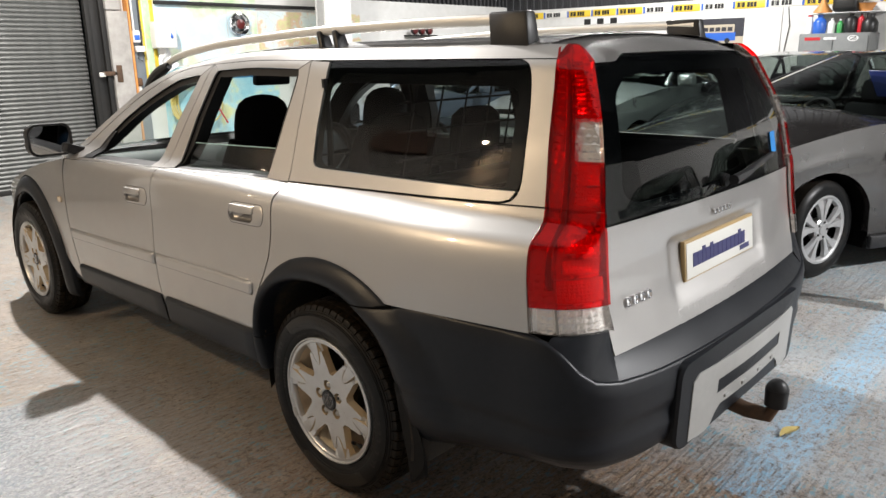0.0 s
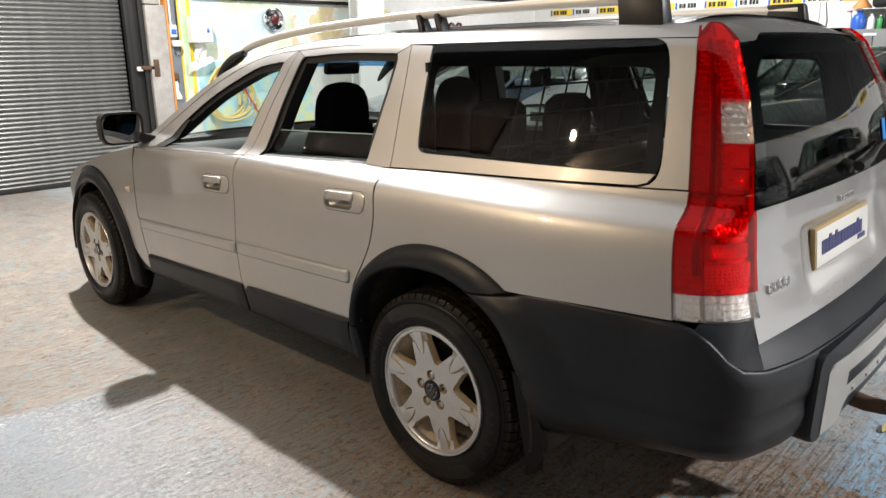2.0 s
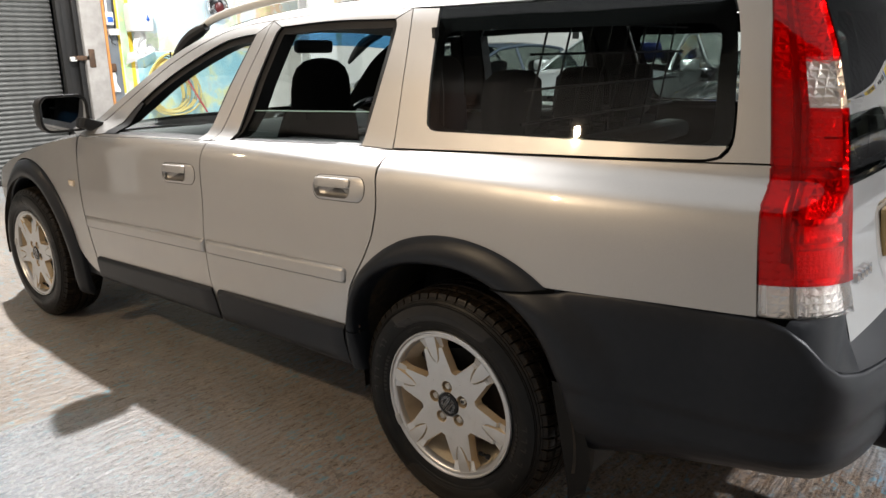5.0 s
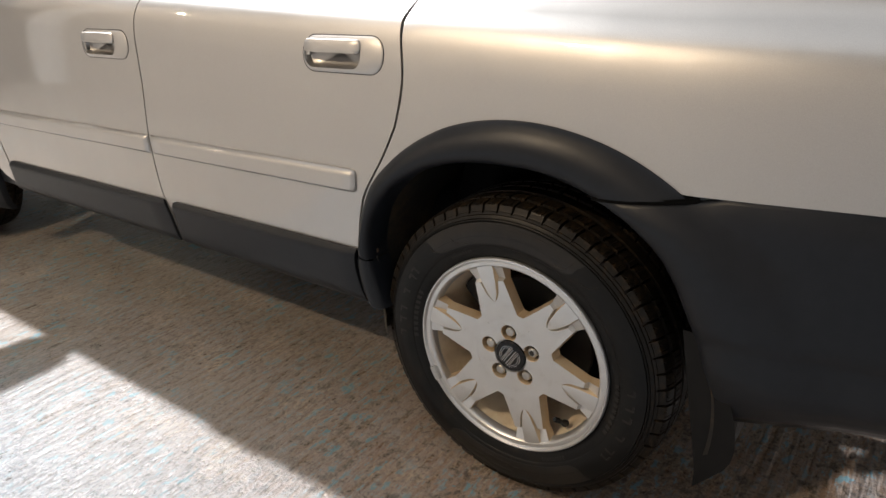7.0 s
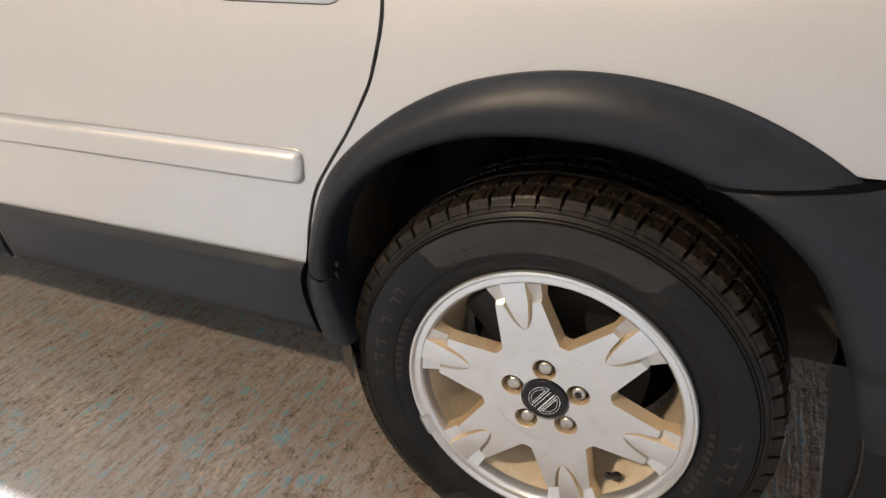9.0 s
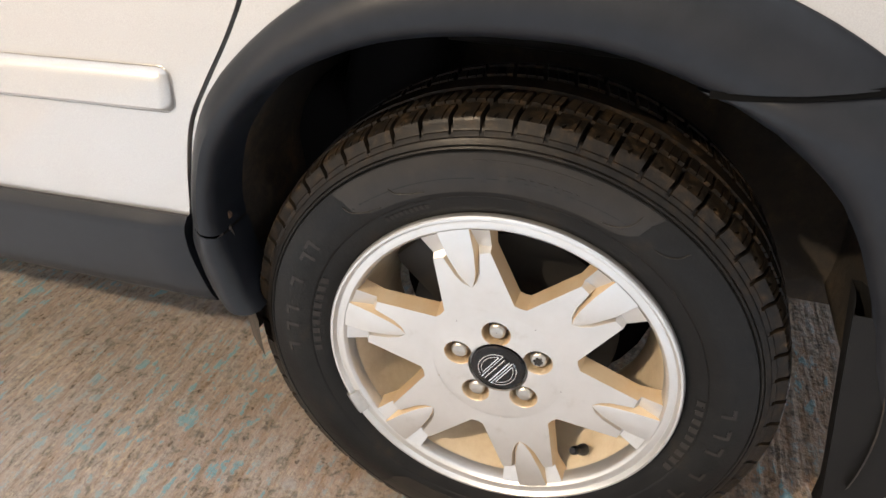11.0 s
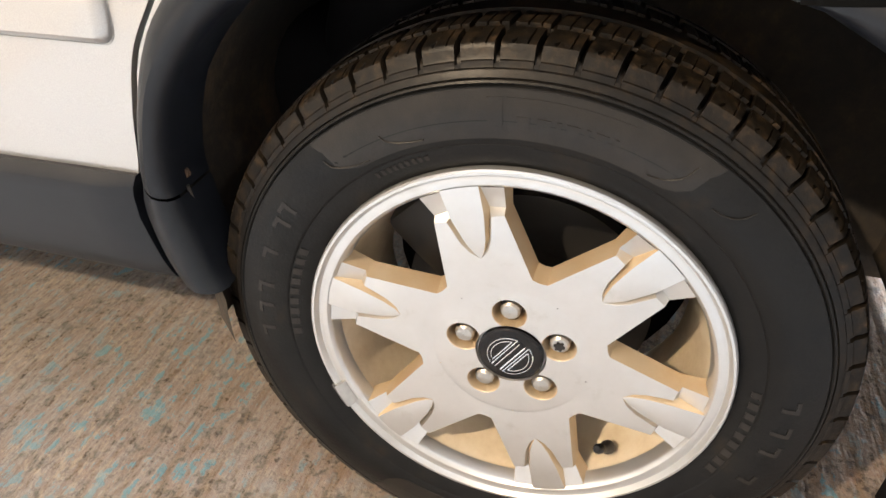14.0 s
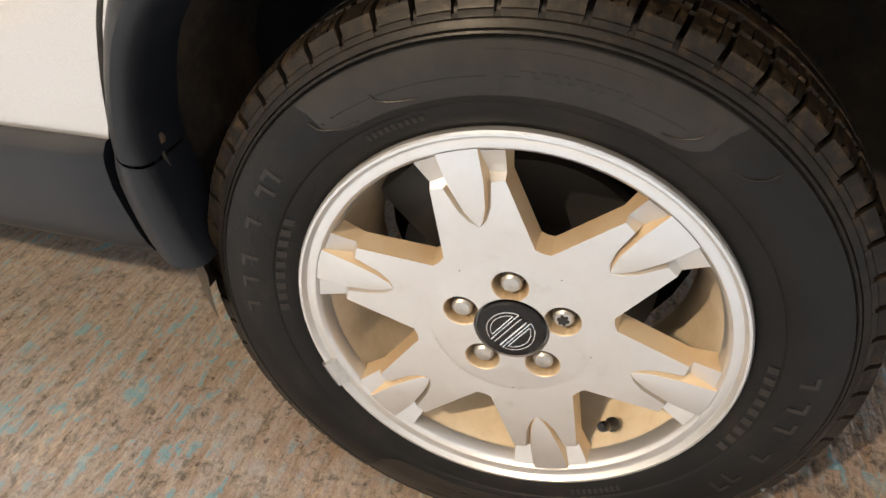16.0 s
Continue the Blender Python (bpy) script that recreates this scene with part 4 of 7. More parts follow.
for s in (-1, 1):
    lamp = part("tail_lamp", grid([[corner(0.782 + (lamp_top(a) - 0.003 - 0.782) * v, a, s, o) for a, o in [(0.0, 0.0)] + [(a, -0.014 + 0.018 * a * a) for a in np.linspace(0.0, 1, 10)] + [(1.0, 0.018)]] for v in np.linspace(0, 1, 40)]), REFLECTOR, car, "tall red and clear tail lamp")
    # outer red band along the flank, then stacked lenses
    part("red_lens", lamp_piece(1.088, 1.503, 0.0, 0.37, s, 0.004, 24, 8, 0.025), DEEPRED, lamp, "deep red side lens")
    part("red_lens", lamp_piece(1.312, 1.503, 0.37, 1.0, s, 0.002, 14, 10, 0.025), RED, lamp, "red upper lens")
    part("clear_lens", lamp_piece(1.208, 1.312, 0.37, 0.98, s, 0.004, 8, 10, 0.02), LENS_CLEAR, lamp, "clear reversing lamp lens")
    part("red_lens", lamp_piece(1.088, 1.208, 0.37, 1.0, s, 0.002, 10, 10, 0.025), RED, lamp, "red middle lens")
    part("red_lens", lamp_piece(0.855, 1.084, 0.0, 0.33, s, 0.005, 18, 8, 0.03), DEEPRED, lamp, "deep red lower side lens")
    part("red_lens", lamp_piece(0.855, 1.084, 0.335, 1.0, s, 0.005, 18, 12, 0.03), RED, lamp, "red lower lens")
    part("lamp_bowl", grid([[corner(z, a, s, 0.018 * a * a - 0.006) for a in np.linspace(0.32, 0.97, 14)] for z in np.linspace(0.866, 0.926, 6)]), FACETED, lamp, "prism band behind the lens")
    part("lamp_rib", grid([[corner(z, a, s, o) for z in np.linspace(0.9, 1.46, 12)] for a, o in ((0.20, -0.008), (0.22, -0.002), (0.27, -0.002), (0.29, -0.008))]), STEEL, lamp, "upright rib inside the lamp")
    for k, (za, zb) in enumerate(((0.940, 0.975), (0.990, 1.035), (1.10, 1.145), (1.15, 1.20))):
        part("lamp_bowl", grid([[corner(z, a, s, 0.018 * a * a - 0.004 - 0.009 * math.sin(math.pi * (z - za) / (zb - za)) * math.sin(math.pi * (a - 0.42) / 0.5)) for a in np.linspace(0.42, 0.92, 10)] for z in np.linspace(za, zb, 8)]), FACETED, lamp, "dished reflector band")
    part("clear_lens", lamp_piece(0.786, 0.853, 0.02, 0.98, s, 0.003, 6, 16, 0.02), LENS_CLEAR, lamp, "clear lower lens")
    part("lamp_bowl", grid([[corner(z, a, s, -0.012 - 0.012 * math.cos((a - 0.75) * 3)) for a in np.linspace(0.37, 1.0, 14)] for z in np.linspace(1.206, 1.314, 8)]), FACETED, lamp, "silvered reversing lamp bowl")
    part("lamp_bowl", grid([[corner(z, a, s, -0.010 - 0.010 * abs(math.sin(a * 6))) for a in np.linspace(0.03, 0.97, 24)] for z in np.linspace(0.788, 0.852, 8)]), FACETED, lamp, "silvered lower lamp bowl")
    # dividers of the clear lens and across the lamp
    part("lamp_divider", grid([[corner(z, a, s, o) for z in np.linspace(0.788, 0.852, 4)] for a, o in ((0.30, -0.02), (0.30, 0.0025), (0.33, 0.0025), (0.33, -0.02))]), STEEL, lamp, "silver divider")
    part("lamp_divider", grid([[corner(z, a, s, o) for a in np.linspace(0.0, 1.0, 14)] for z, o in ((1.0835, -0.02), (1.0835, 0.001), (1.0885, 0.001), (1.0885, -0.02))]), DEEPRED, lamp, "dark joint across the lamp")
    # prism rows in the lenses
    V = []
    for i in range(5):
        for j in range(9):
            x, y, z = corner(0.872 + 0.011 * i, 0.38 + 0.055 * j, s, -0.006)
            V.append(moved(box((-0.0026,) * 3, (0.0026,) * 3), Matrix.Translation((x, y, z)) @ Matrix.Rotation(0.78, 4, "X")))
    for i in range(7):
        for j in range(4):
            x, y, z = corner(1.105 + 0.0135 * i, 0.42 + 0.05 * j, s, -0.006)
            V.append(moved(box((-0.0028,) * 3, (0.0035,) * 3), Matrix.Translation((x, y, z)) @ Matrix.Rotation(0.78, 4, "X")))
    for i in range(12):
        for j in range(4):
            x, y, z = corner(1.325 + 0.0115 * i, 0.44 + 0.06 * j, s, -0.006)
            V.append(moved(box((-0.003,) * 3, (0.003,) * 3), Matrix.Translation((x, y, z)) @ Matrix.Rotation(0.78, 4, "X")))
    tagged(part("lens_prisms", join(*V), FACETED, lamp, "rows of small prisms"), kind="stuff")

xs = np.linspace(-1, 1, 65)
lowg = [[(float(np.interp(z, *GATE_X)) * 1.002 * u, tail(float(np.interp(z, *GATE_X)) * u, z) + 0.012 * ease((0.36 - abs(0.68 * u)) / 0.05) * ease((z - 0.74) / 0.075) * ease((0.965 - z) / 0.03), z) for u in np.linspace(-1, 1, 81)] for z in np.linspace(0.708, 1.040, 40)]
gate = part("tailgate", grid(lowg), SILVER, car, "silver tailgate with a dark window")
# glass with a dark printed border, curved upper edge
def gate_top(u):
    return 1.474 - 0.008 * u * u - 0.020 * ease((abs(u) - 0.70) / 0.12)
gl = [[(float(np.interp(z, *GATE_X)) * 0.99 * u, tail(float(np.interp(z, *GATE_X)) * u, z) - 0.004, z) for u, z in [(u, 1.046 + (gate_top(u) - 1.046) * v) for u in xs]] for v in np.linspace(0, 1, 20)]
part("rear_window", grid(gl), DARKGLASS, gate, "tinted rear window", out=(0, 0, 1.1))
def gp(u, v):
    z = 1.046 + (gate_top(u) - 1.046) * v
    xe = float(np.interp(z, *GATE_X)) * 0.99
    return (xe * u, tail(xe * u, z) + 0.004, z)
def border_ring(ku, v0, v1, n=16):
    pts = [(-ku + 2 * ku * t, v0) for t in np.linspace(0, 1, n)] + [(ku, v0 + (v1 - v0) * t) for t in np.linspace(0, 1, n)][1:]
    pts += [(ku - 2 * ku * t, v1) for t in np.linspace(0, 1, n)][1:] + [(-ku, v1 - (v1 - v0) * t) for t in np.linspace(0, 1, n)][1:]
    return pts
inner = []
for u, v in border_ring(0.85, 0.08, 0.87):
    ru, rv = 0.14, 0.16
    du, dv = max(abs(u) - 0.85 + ru, 0.0) / ru, max(0.08 + rv - v, v - 0.87 + rv, 0.0) / rv
    k = max(1.0, math.hypot(du, dv))
    if du > 0 and dv > 0:
        u = math.copysign(0.85 - ru + ru * du / k, u)
        v = 0.08 + rv - rv * dv / k if v < 0.47 else 0.87 - rv + rv * dv / k
    inner.append((u, v))
part("glass_border", grid([[gp(u, v) for u, v in border_ring(1.0, 0, 1)], [gp(u, v) for u, v in inner]]), GLOSSBLACK, gate, "black printed glass border")
# roof end above the glass
rows = []
for v in np.linspace(0, 1, 5):
    rows.append([(0.548 * u, -0.60 + (gp(u * 0.98, 1.0)[1] - 0.012 + 0.60) * v, 1.508 + 0.03 * (1 - u * u) - (1.508 + 0.03 * (1 - u * u) - gate_top(u * 0.98) - 0.003) * v ** 1.4) for u in xs])
part("roof_spoiler", grid(rows), SILVER, gate, "silver upper tailgate edge")
# rear wiper
yw = tail(0.1, 1.07) - 0.02
hub = part("rear_wiper", join(moved(revolve([(0, 0.0), (0.0, 0.020), (-0.02, 0.024), (-0.03, 0.022)], 16), pose(0.03, yw + 0.01, 1.075, 0, 0, 90)), tube([(0.03, yw - 0.01, 1.078), (0.14, yw - 0.012, 1.090), (0.30, tail(0.3, 1.10) - 0.022, 1.106), (0.44, tail(0.44, 1.11) - 0.02, 1.118)], [0.017, 0.013, 0.009, 0.006], 8)), BLACK, gate, "black rear wiper")
part("wiper_blade", tube([(0.10, tail(0.1, 1.07) - 0.010, 1.066), (0.3, tail(0.3, 1.08) - 0.010, 1.086), (0.46, tail(0.46, 1.1) - 0.010, 1.108)], 0.006, 6), BLACK, hub)
# number plate in its frame, with bars for the writing
PLATE = material("white_plate", (0.74, 0.73, 0.68), 0.3, 0, 0.3)
INK = material("dark_blue_ink", (0.03, 0.03, 0.12), 0.4)
WOODY = material("tan_plate_frame", (0.42, 0.29, 0.12), 0.4, 0, 0.2)
pm = pose(0, -0.944, 0.868, -6, 0, 0)
plate = part("number_plate", moved(box((-0.262, -0.006, -0.062), (0.262, 0.010, 0.062), 0.004), pm), WOODY, gate, "white rear number plate with dark blue lettering bars")
part("plate_face", moved(box((-0.255, -0.0085, -0.0565), (0.255, 0.0, 0.0535), 0.002), pm), PLATE, plate)
bars, x = [], -0.215
for w in (0.03, 0.03, 0.022, 0.03, 0.022, 0.03, 0.03, 0.03, 0.032, 0.03, 0.028, 0.022, 0.03):
    bars.append(moved(box((x, -0.0102, -0.024), (x + w, -0.008, 0.018 if w > 0.025 else 0.028), 0.0), pm))
    x += w + 0.0025
bars.append(moved(box((0.14, -0.0102, -0.044), (0.215, -0.008, -0.028), 0.0), pm))
part("plate_lettering", join(*bars), INK, plate, "dark blue bars of lettering")
# raised chrome badges as plain strokes
def strokes(segs, h, t, m, d=0.004):
    out = []
    for x0, z0, x1, z1 in segs:
        L = math.hypot(x1 - x0, z1 - z0)
        a = math.atan2(z1 - z0, x1 - x0)
        out.append(moved(box((0, -d, -t / 2), (L * h, 0, t / 2), t * 0.25), m @ Matrix.Translation((x0 * h, 0, z0 * h)) @ Matrix.Rotation(-a, 4, "Y")))
    return join(*out)
mbadge = pose(-0.600, tail(-0.6, 0.83) - 0.004, 0.812, -8, 0, -3.5)
part("badge", strokes([(0.1, 0.5, 0.7, 0.5), (1.05, 0.5, 1.6, 0.5), (1.95, 0.5, 2.55, 0.5), (2.9, 0.5, 3.5, 0.5)], 0.036, 0.026, mbadge), CHROME, gate, "chrome model badge of four plain bars")
mb2 = pose(-0.07, tail(0, 0.985) - 0.006, 0.978, -5, 0, 0)
part("badge", strokes([(0.0, 0.5, 0.7, 0.5), (1.05, 0.5, 1.75, 0.5), (2.05, 0.5, 2.75, 0.5), (3.05, 0.5, 3.75, 0.5), (4.05, 0.5, 4.75, 0.5)], 0.026, 0.018, mb2), CHROME, gate, "chrome maker badge of five plain bars")
emb = []
for i in range(12):
    x = -0.34 + 0.058 * i
    emb.append(strokes([(0, 0, 0.9, 0), (0, 1, 0.9, 1), (0, 0, 0, 1)] + ([(0.9, 0, 0.9, 1)] if i % 3 else [(0.0, 0.5, 0.8, 0.5)]), 0.04, 0.003, pose(x, tail(x, 0.715) - 0.0008, 0.708, -16, 0, math.degrees(2 * 0.03 * x / 0.49)), 0.0012))
part("embossing", join(*emb), SILVER, gate, "row of embossed letter strokes")
part("sticker", moved(box((-0.032, -0.001, -0.038), (0.032, 0.0, 0.038)), pose(0.50, tail(0.50, 1.15) - 0.006, 1.15, -11, 0, 6)), material("blue_sticker", (0.02, 0.22, 0.6), 0.3), gate, "blue disabled badge sticker")
# black sheet that puts the shade into the gaps round the tailgate
part("gate_shadow", grid([[(0.66 * u, tail(0.66 * u, z) + 0.04, z) for u in xs] for z in np.linspace(0.6, 1.045, 6)]), SHADOW, car, "black sheet for the shade behind the tailgate")

# rear bumper: one sweep round the tail, with a ledge, a skid plate and a tow bar
def bumper_path(off):
    """Plan of the bumper from the left arch round to the right one, as (x, y) pairs."""
    base = []
    for y in np.linspace(-0.335, -0.74, 22):
        base.append((-(half(y, 0.7) + off), y))
    cx = [(-0.858, -0.84), (-0.842, -0.90), (-0.80, -0.958), (-0.72, -0.998), (-0.54, -1.034), (-0.3, -1.055), (0, -1.063)]
    for x, y in crv([base[-1]] + [(x - off, y - off) for x, y in cx], 24)[1:]:
        base.append((x, y))
    return base + [(-x, y) for x, y in base[-2::-1]]


def crease(x, y):
    """Height of the bumper's upper edge along its plan."""
    if y > -0.84:
        return 0.757 + 0.024 * min(1.0, max(0.0, (-0.2 - y) / 0.3)) if y < -0.2 else 0.757
    return float(np.interp(abs(x), (0.0, 0.54, 0.70, 0.78, 0.82, 0.845, 0.86), (0.642, 0.646, 0.655, 0.672, 0.708, 0.762, 0.780)))


def bumper_section(x, y):
    """Heights and set-backs of the bumper from the top edge down to the lower lip."""
    zt = crease(x, y)
    dz = float(np.interp(-y, (0.2, 0.40, 0.62, 0.85, 0.96, 1.03), (-0.04, -0.035, 0.0, 0.035, 0.03, 0.0)))
    sec = [(0.018, zt - 0.001), (0.010, zt), (0.004, zt - 0.003), (0.0, zt - 0.010), (-0.005, zt - 0.04), (-0.005, 0.60 + (zt - 0.68) * 0.4), (-0.002, 0.545), (0.006, 0.515), (0.006, 0.49), (0.003, 0.465),
            (0.008, 0.43 + dz * 0.6), (0.020, 0.40 + dz), (0.045, 0.375 + dz), (0.10, 0.36 + dz), (0.2, 0.35 + dz)]
    fine = []
    for k, ((d0, z0), (d1, z1)) in enumerate(zip(sec, sec[1:])):
        n = 6 if k in (4, 5) else 3 if k > 5 else 1
        fine += [(d0 + (d1 - d0) * q / n, z0 + (z1 - z0) * q / n) for q in range(n)]
    return fine + sec[-1:]


ARCH_EDGE = ((0.28, 0.36, 0.45, 0.48, 0.541, 0.563, 0.612, 0.651, 0.678, 0.703, 0.722, 0.734, 0.80), (-0.445, -0.425, -0.400, -0.388, -0.365, -0.355, -0.331, -0.304, -0.274, -0.239, -0.203, -0.157, -0.155))
bp = bumper_path(0.0)
nb = len(bp)
rows = []
for i, (x, y) in enumerate(bp):
    a, b = np.array(bp[max(i - 1, 0)]), np.array(bp[min(i + 1, nb - 1)])
    t = (b - a) / np.linalg.norm(b - a)
    nrm = np.array((-t[1], t[0]))
    if nrm @ np.array((0 - x, 0.2 - y)) < 0:
        nrm = -nrm
    rows.append([(x + nrm[0] * d, y + nrm[1] * d, z) for d, z in bumper_section(x, y)])
# the wheel arch cuts the bumper's front ends to a curve
for i in range(22):
    y0 = bp[i][1]
    for k in (i, nb - 1 - i):
        for j, (x, y, z) in enumerate(rows[k]):
            zn = z
            for _ in range(4):
                lim = float(np.interp(zn, *ARCH_EDGE))
                yn = lim + (-0.74 - lim) * (i / 21) ** 1.9
                top = min(crease(x, yn), seam_z(yn) - 0.0035 + 0.5 * max(0.0, -0.36 - yn))
                zn = z - (crease(x, y0) - top) * ease((z - 0.60) / 0.15)
            z = zn
            flare = (float(np.interp((lim - yn) / 0.185, *ARCH_PROFILE)) - 0.002) * float(np.interp(z, (0.38, 0.50), (0.4, 1.0)))
            rows[k][j] = (x * half(yn, 0.7) / half(y0, 0.7) + math.copysign(flare, x), yn, z)
lip0 = [(x * 0.93, y - 0.01, z) for x, y, z in rows[0]]
lip1 = [(x * 0.93, y - 0.01, z) for x, y, z in rows[-1]]
bumper = part("rear_bumper", grid([lip0] + rows + [lip1]), CLAD, car, "dark grey plastic rear bumper")
for s in (-1, 1):
    seam = []
    for y in np.linspace(-0.172, -0.352, 16):
        d = float(np.interp((-0.157 - y) / 0.19, *ARCH_PROFILE))
        seam.append([(s * (half(y, 0.74) + o), y, seam_z(y) - 0.0017 + e) for o, e in ((-0.02, 0.004), (d - 0.003, 0.004), (d - 0.003, -0.004), (-0.02, -0.004))])
    part("arch_seam", grid(seam), SHADOW, bumper, "dark seam under the arch moulding")
# sloping shelf from the lamps and the tailgate down to the bumper's edge
idx = [i for i, (x, y) in enumerate(bp) if y < -0.845 and x <= 1e-6]
outer = np.array([rows[i][1] for i in idx])


def piece(P, lo, hi, n):
    """n + 1 points of a polyline between two of its x values."""
    xs_ = P[:, 0]
    return np.stack([np.interp(np.linspace(lo, hi, n + 1), xs_, P[:, k]) for k in range(3)], 1)


lamp_edge = np.array([corner(0.784, a, -1, 0.003) for a in np.linspace(0.28, 1.0, 9)])
gate_side = np.array([(-0.684, tail(0.684, 0.775) - 0.002, 0.775), (-0.672, tail(0.67, 0.72) + 0.008, 0.722)])
gate_low = np.array([(x, tail(x, 0.715) + 0.014, 0.716) for x in np.linspace(-0.672, 0, 13)])
for s in (-1, 1):
    shelf = []
    for inn, out in ((lamp_edge, piece(outer, outer[0, 0], -0.78, 8)), (np.linspace(gate_side[0], gate_side[1], 5), piece(outer, -0.78, -0.70, 4)), (gate_low, piece(outer, -0.70, 0.0, 12))):
        for v_i, v_o in zip(inn, out):
            shelf.append([np.array((-s * p[0], p[1], p[2])) for p in [v_i + (v_o - v_i) * q + np.array((0, 0, 0.004)) * math.sin(math.pi * q) for q in (0, 0.12, 0.35, 0.65, 0.88, 1.0)]])
    part("bumper_shelf", grid(shelf), CLAD, bumper, "dark grey sloping bumper shelf")
# silver skid plate in a black pad
def pad(x0, x1, z0, z1, y, d, r, slope=0.0):
    out = []
    for k, dd in ((1.0, 0.03), (1.0, -d + 0.008), (0.985, -d), (0.5, -d), (0.02, -d)):
        ring = []
        for a, b in rounded((x1 - x0) / 2, (z1 - z0) / 2, r):
            fx, fz = (x0 + x1) / 2 + a * k, (z0 + z1) / 2 + b * k
            ring.append((fx, y + 0.03 * (fx / 0.5) ** 2 + dd + slope * (z1 - fz), fz))
        out.append(ring)
    return grid(out)
part("bumper_pad", pad(-0.475, 0.475, 0.365, 0.640, -1.040, 0.048, 0.045, 0.03), CLAD, bumper, "dark grey raised bumper centre pad")
skid_m = varied("silver_skid_plate", (0.40, 0.395, 0.38), (0.46, 0.455, 0.44), 40, (0.38, 0.5), 0.45)


def skid_mesh(y=-1.0895, thick=0.012):
    """A plate with a long slot, its lower edge arched up over the tow bar."""
    xs_ = sorted(set(np.round(np.r_[np.linspace(-0.405, 0.405, 28), -0.255, 0.255], 4)))
    def low(x):
        return 0.378 + 0.062 * ease((0.30 - abs(x)) / 0.07)
    def high(x):
        return 0.588 - 0.02 * max(0.0, (abs(x) - 0.385) / 0.02) ** 2
    def at(x, z, d):
        return (x, y + 0.03 * (x / 0.5) ** 2 + 0.03 * (0.640 - z) + d, z)
    V, F, ind = [], [], {}
    def vert(i, j, d):
        if (i, j, d) not in ind:
            x = xs_[i]
            z = (low(x), 0.482, 0.528, high(x))[j]
            ind[(i, j, d)] = len(V)
            V.append(at(x, z, d))
        return ind[(i, j, d)]
    cells = [(i, j) for i in range(len(xs_) - 1) for j in range(3) if not (j == 1 and -0.26 < xs_[i] < 0.25)]
    edges = {}
    for i, j in cells:
        loop = [(i, j), (i + 1, j), (i + 1, j + 1), (i, j + 1)]
        F.append(tuple(vert(*p, 0.0) for p in loop))
        for p, q in zip(loop, loop[1:] + loop[:1]):
            edges[tuple(sorted((p, q)))] = edges.get(tuple(sorted((p, q))), 0) + 1
    for (p, q), k in edges.items():
        if k == 1:
            F.append((vert(*p, 0.0), vert(*q, 0.0), vert(*q, thick), vert(*p, thick)))
    return V, F


skid = part("skid_plate", skid_mesh(), skid_m, bumper, "silver skid plate with a long dark slot", facing=None)
for x in (-0.19, -0.065, 0.065, 0.19):
    part("skid_rib", moved(box((-0.016, -0.005, -0.006), (0.016, 0.006, 0.006), 0.003), pose(x, -1.0895 + 0.03 * (x / 0.5) ** 2 + 0.03 * 0.18, 0.458)), skid_m, skid)
part("under_tray", grid([[(x, y, z) for x in np.linspace(-0.44, 0.44, 8)] for y, z in ((-0.95, 0.40), (-0.4, 0.38), (0.4, 0.30), (2.0, 0.28), (3.3, 0.28))]), SHADOW_FELT, car, "black underside")
tow = part("tow_bar", join(tube([(0, -0.85, 0.36), (0, -0.98, 0.345), (0, -1.08, 0.33), (0, -1.15, 0.335), (0, -1.165, 0.37)], [0.03, 0.028, 0.026, 0.024, 0.018], 12), moved(box((-0.05, -0.02, -0.04), (0.05, 0.02, 0.04), 0.01), pose(0, -0.98, 0.36))), RUST, car, "rusty tow bar with a black ball cover")
bm = bmesh.new()
bmesh.ops.create_uvsphere(bm, u_segments=20, v_segments=12, radius=0.036)
for v in bm.verts:
    v.co.z = max(v.co.z, -0.03) * (1.0 if v.co.z < 0 else 1.15)
bm.verts.index_update()
ball = [tuple(v.co) for v in bm.verts], [tuple(v.index for v in f.verts) for f in bm.faces]
bm.free()
part("ball_cover", join(moved(ball, pose(0, -1.168, 0.425)), moved(revolve([(-0.03, 0.001), (-0.03, 0.034), (0.03, 0.036), (0.03, 0.001)], 20), pose(0, -1.168, 0.405, 0, 90, 0))), BLACK, tow, "black plastic ball cover")
part("tow_socket", moved(box((-0.035, -0.03, -0.03), (0.035, 0.03, 0.03), 0.012), pose(-0.12, -1.02, 0.375, 20, 0, 0)), BLACK, tow, "black trailer socket")

# mud flaps
RUBBER = varied("black_rubber", (0.005, 0.005, 0.0055), (0.009, 0.009, 0.009), 40, (0.5, 0.65), 0, 0.2, 0, 300, 0.001, 0.12)
for s in (-1, 1):
    front, rear = [], []
    for v in np.linspace(0, 1, 10):
        z, yb, w = 0.525 - 0.33 * v, -0.354 - 0.052 * min(1.0, v * 1.15), 0.905 - 0.010 * v
        row = [(s * x, yb - 0.010 * math.sin(u * 2), z) for u, x in zip(np.linspace(0, 1, 6), np.linspace(w, 0.838, 6))]
        front.append(row)
        rear.append([(x, y - 0.010 - (0.026 + 0.040 * math.sin(math.pi * min(1.0, v * 0.9))) * (1 - k / 5), z + 0.06 * v * v * (1 - k / 5)) for k, (x, y, z) in enumerate(row)])
    front, rear = np.array(front), np.array(rear)
    part("mud_flap", join(grid(front), grid(rear), grid(np.stack([front[:, 0], rear[:, 0]], 1)), grid(np.stack([front[:, -1], rear[:, -1]], 1)), grid(np.stack([front[-1], rear[-1]], 1))), RUBBER, car, "black rubber mud flap", angle=50)

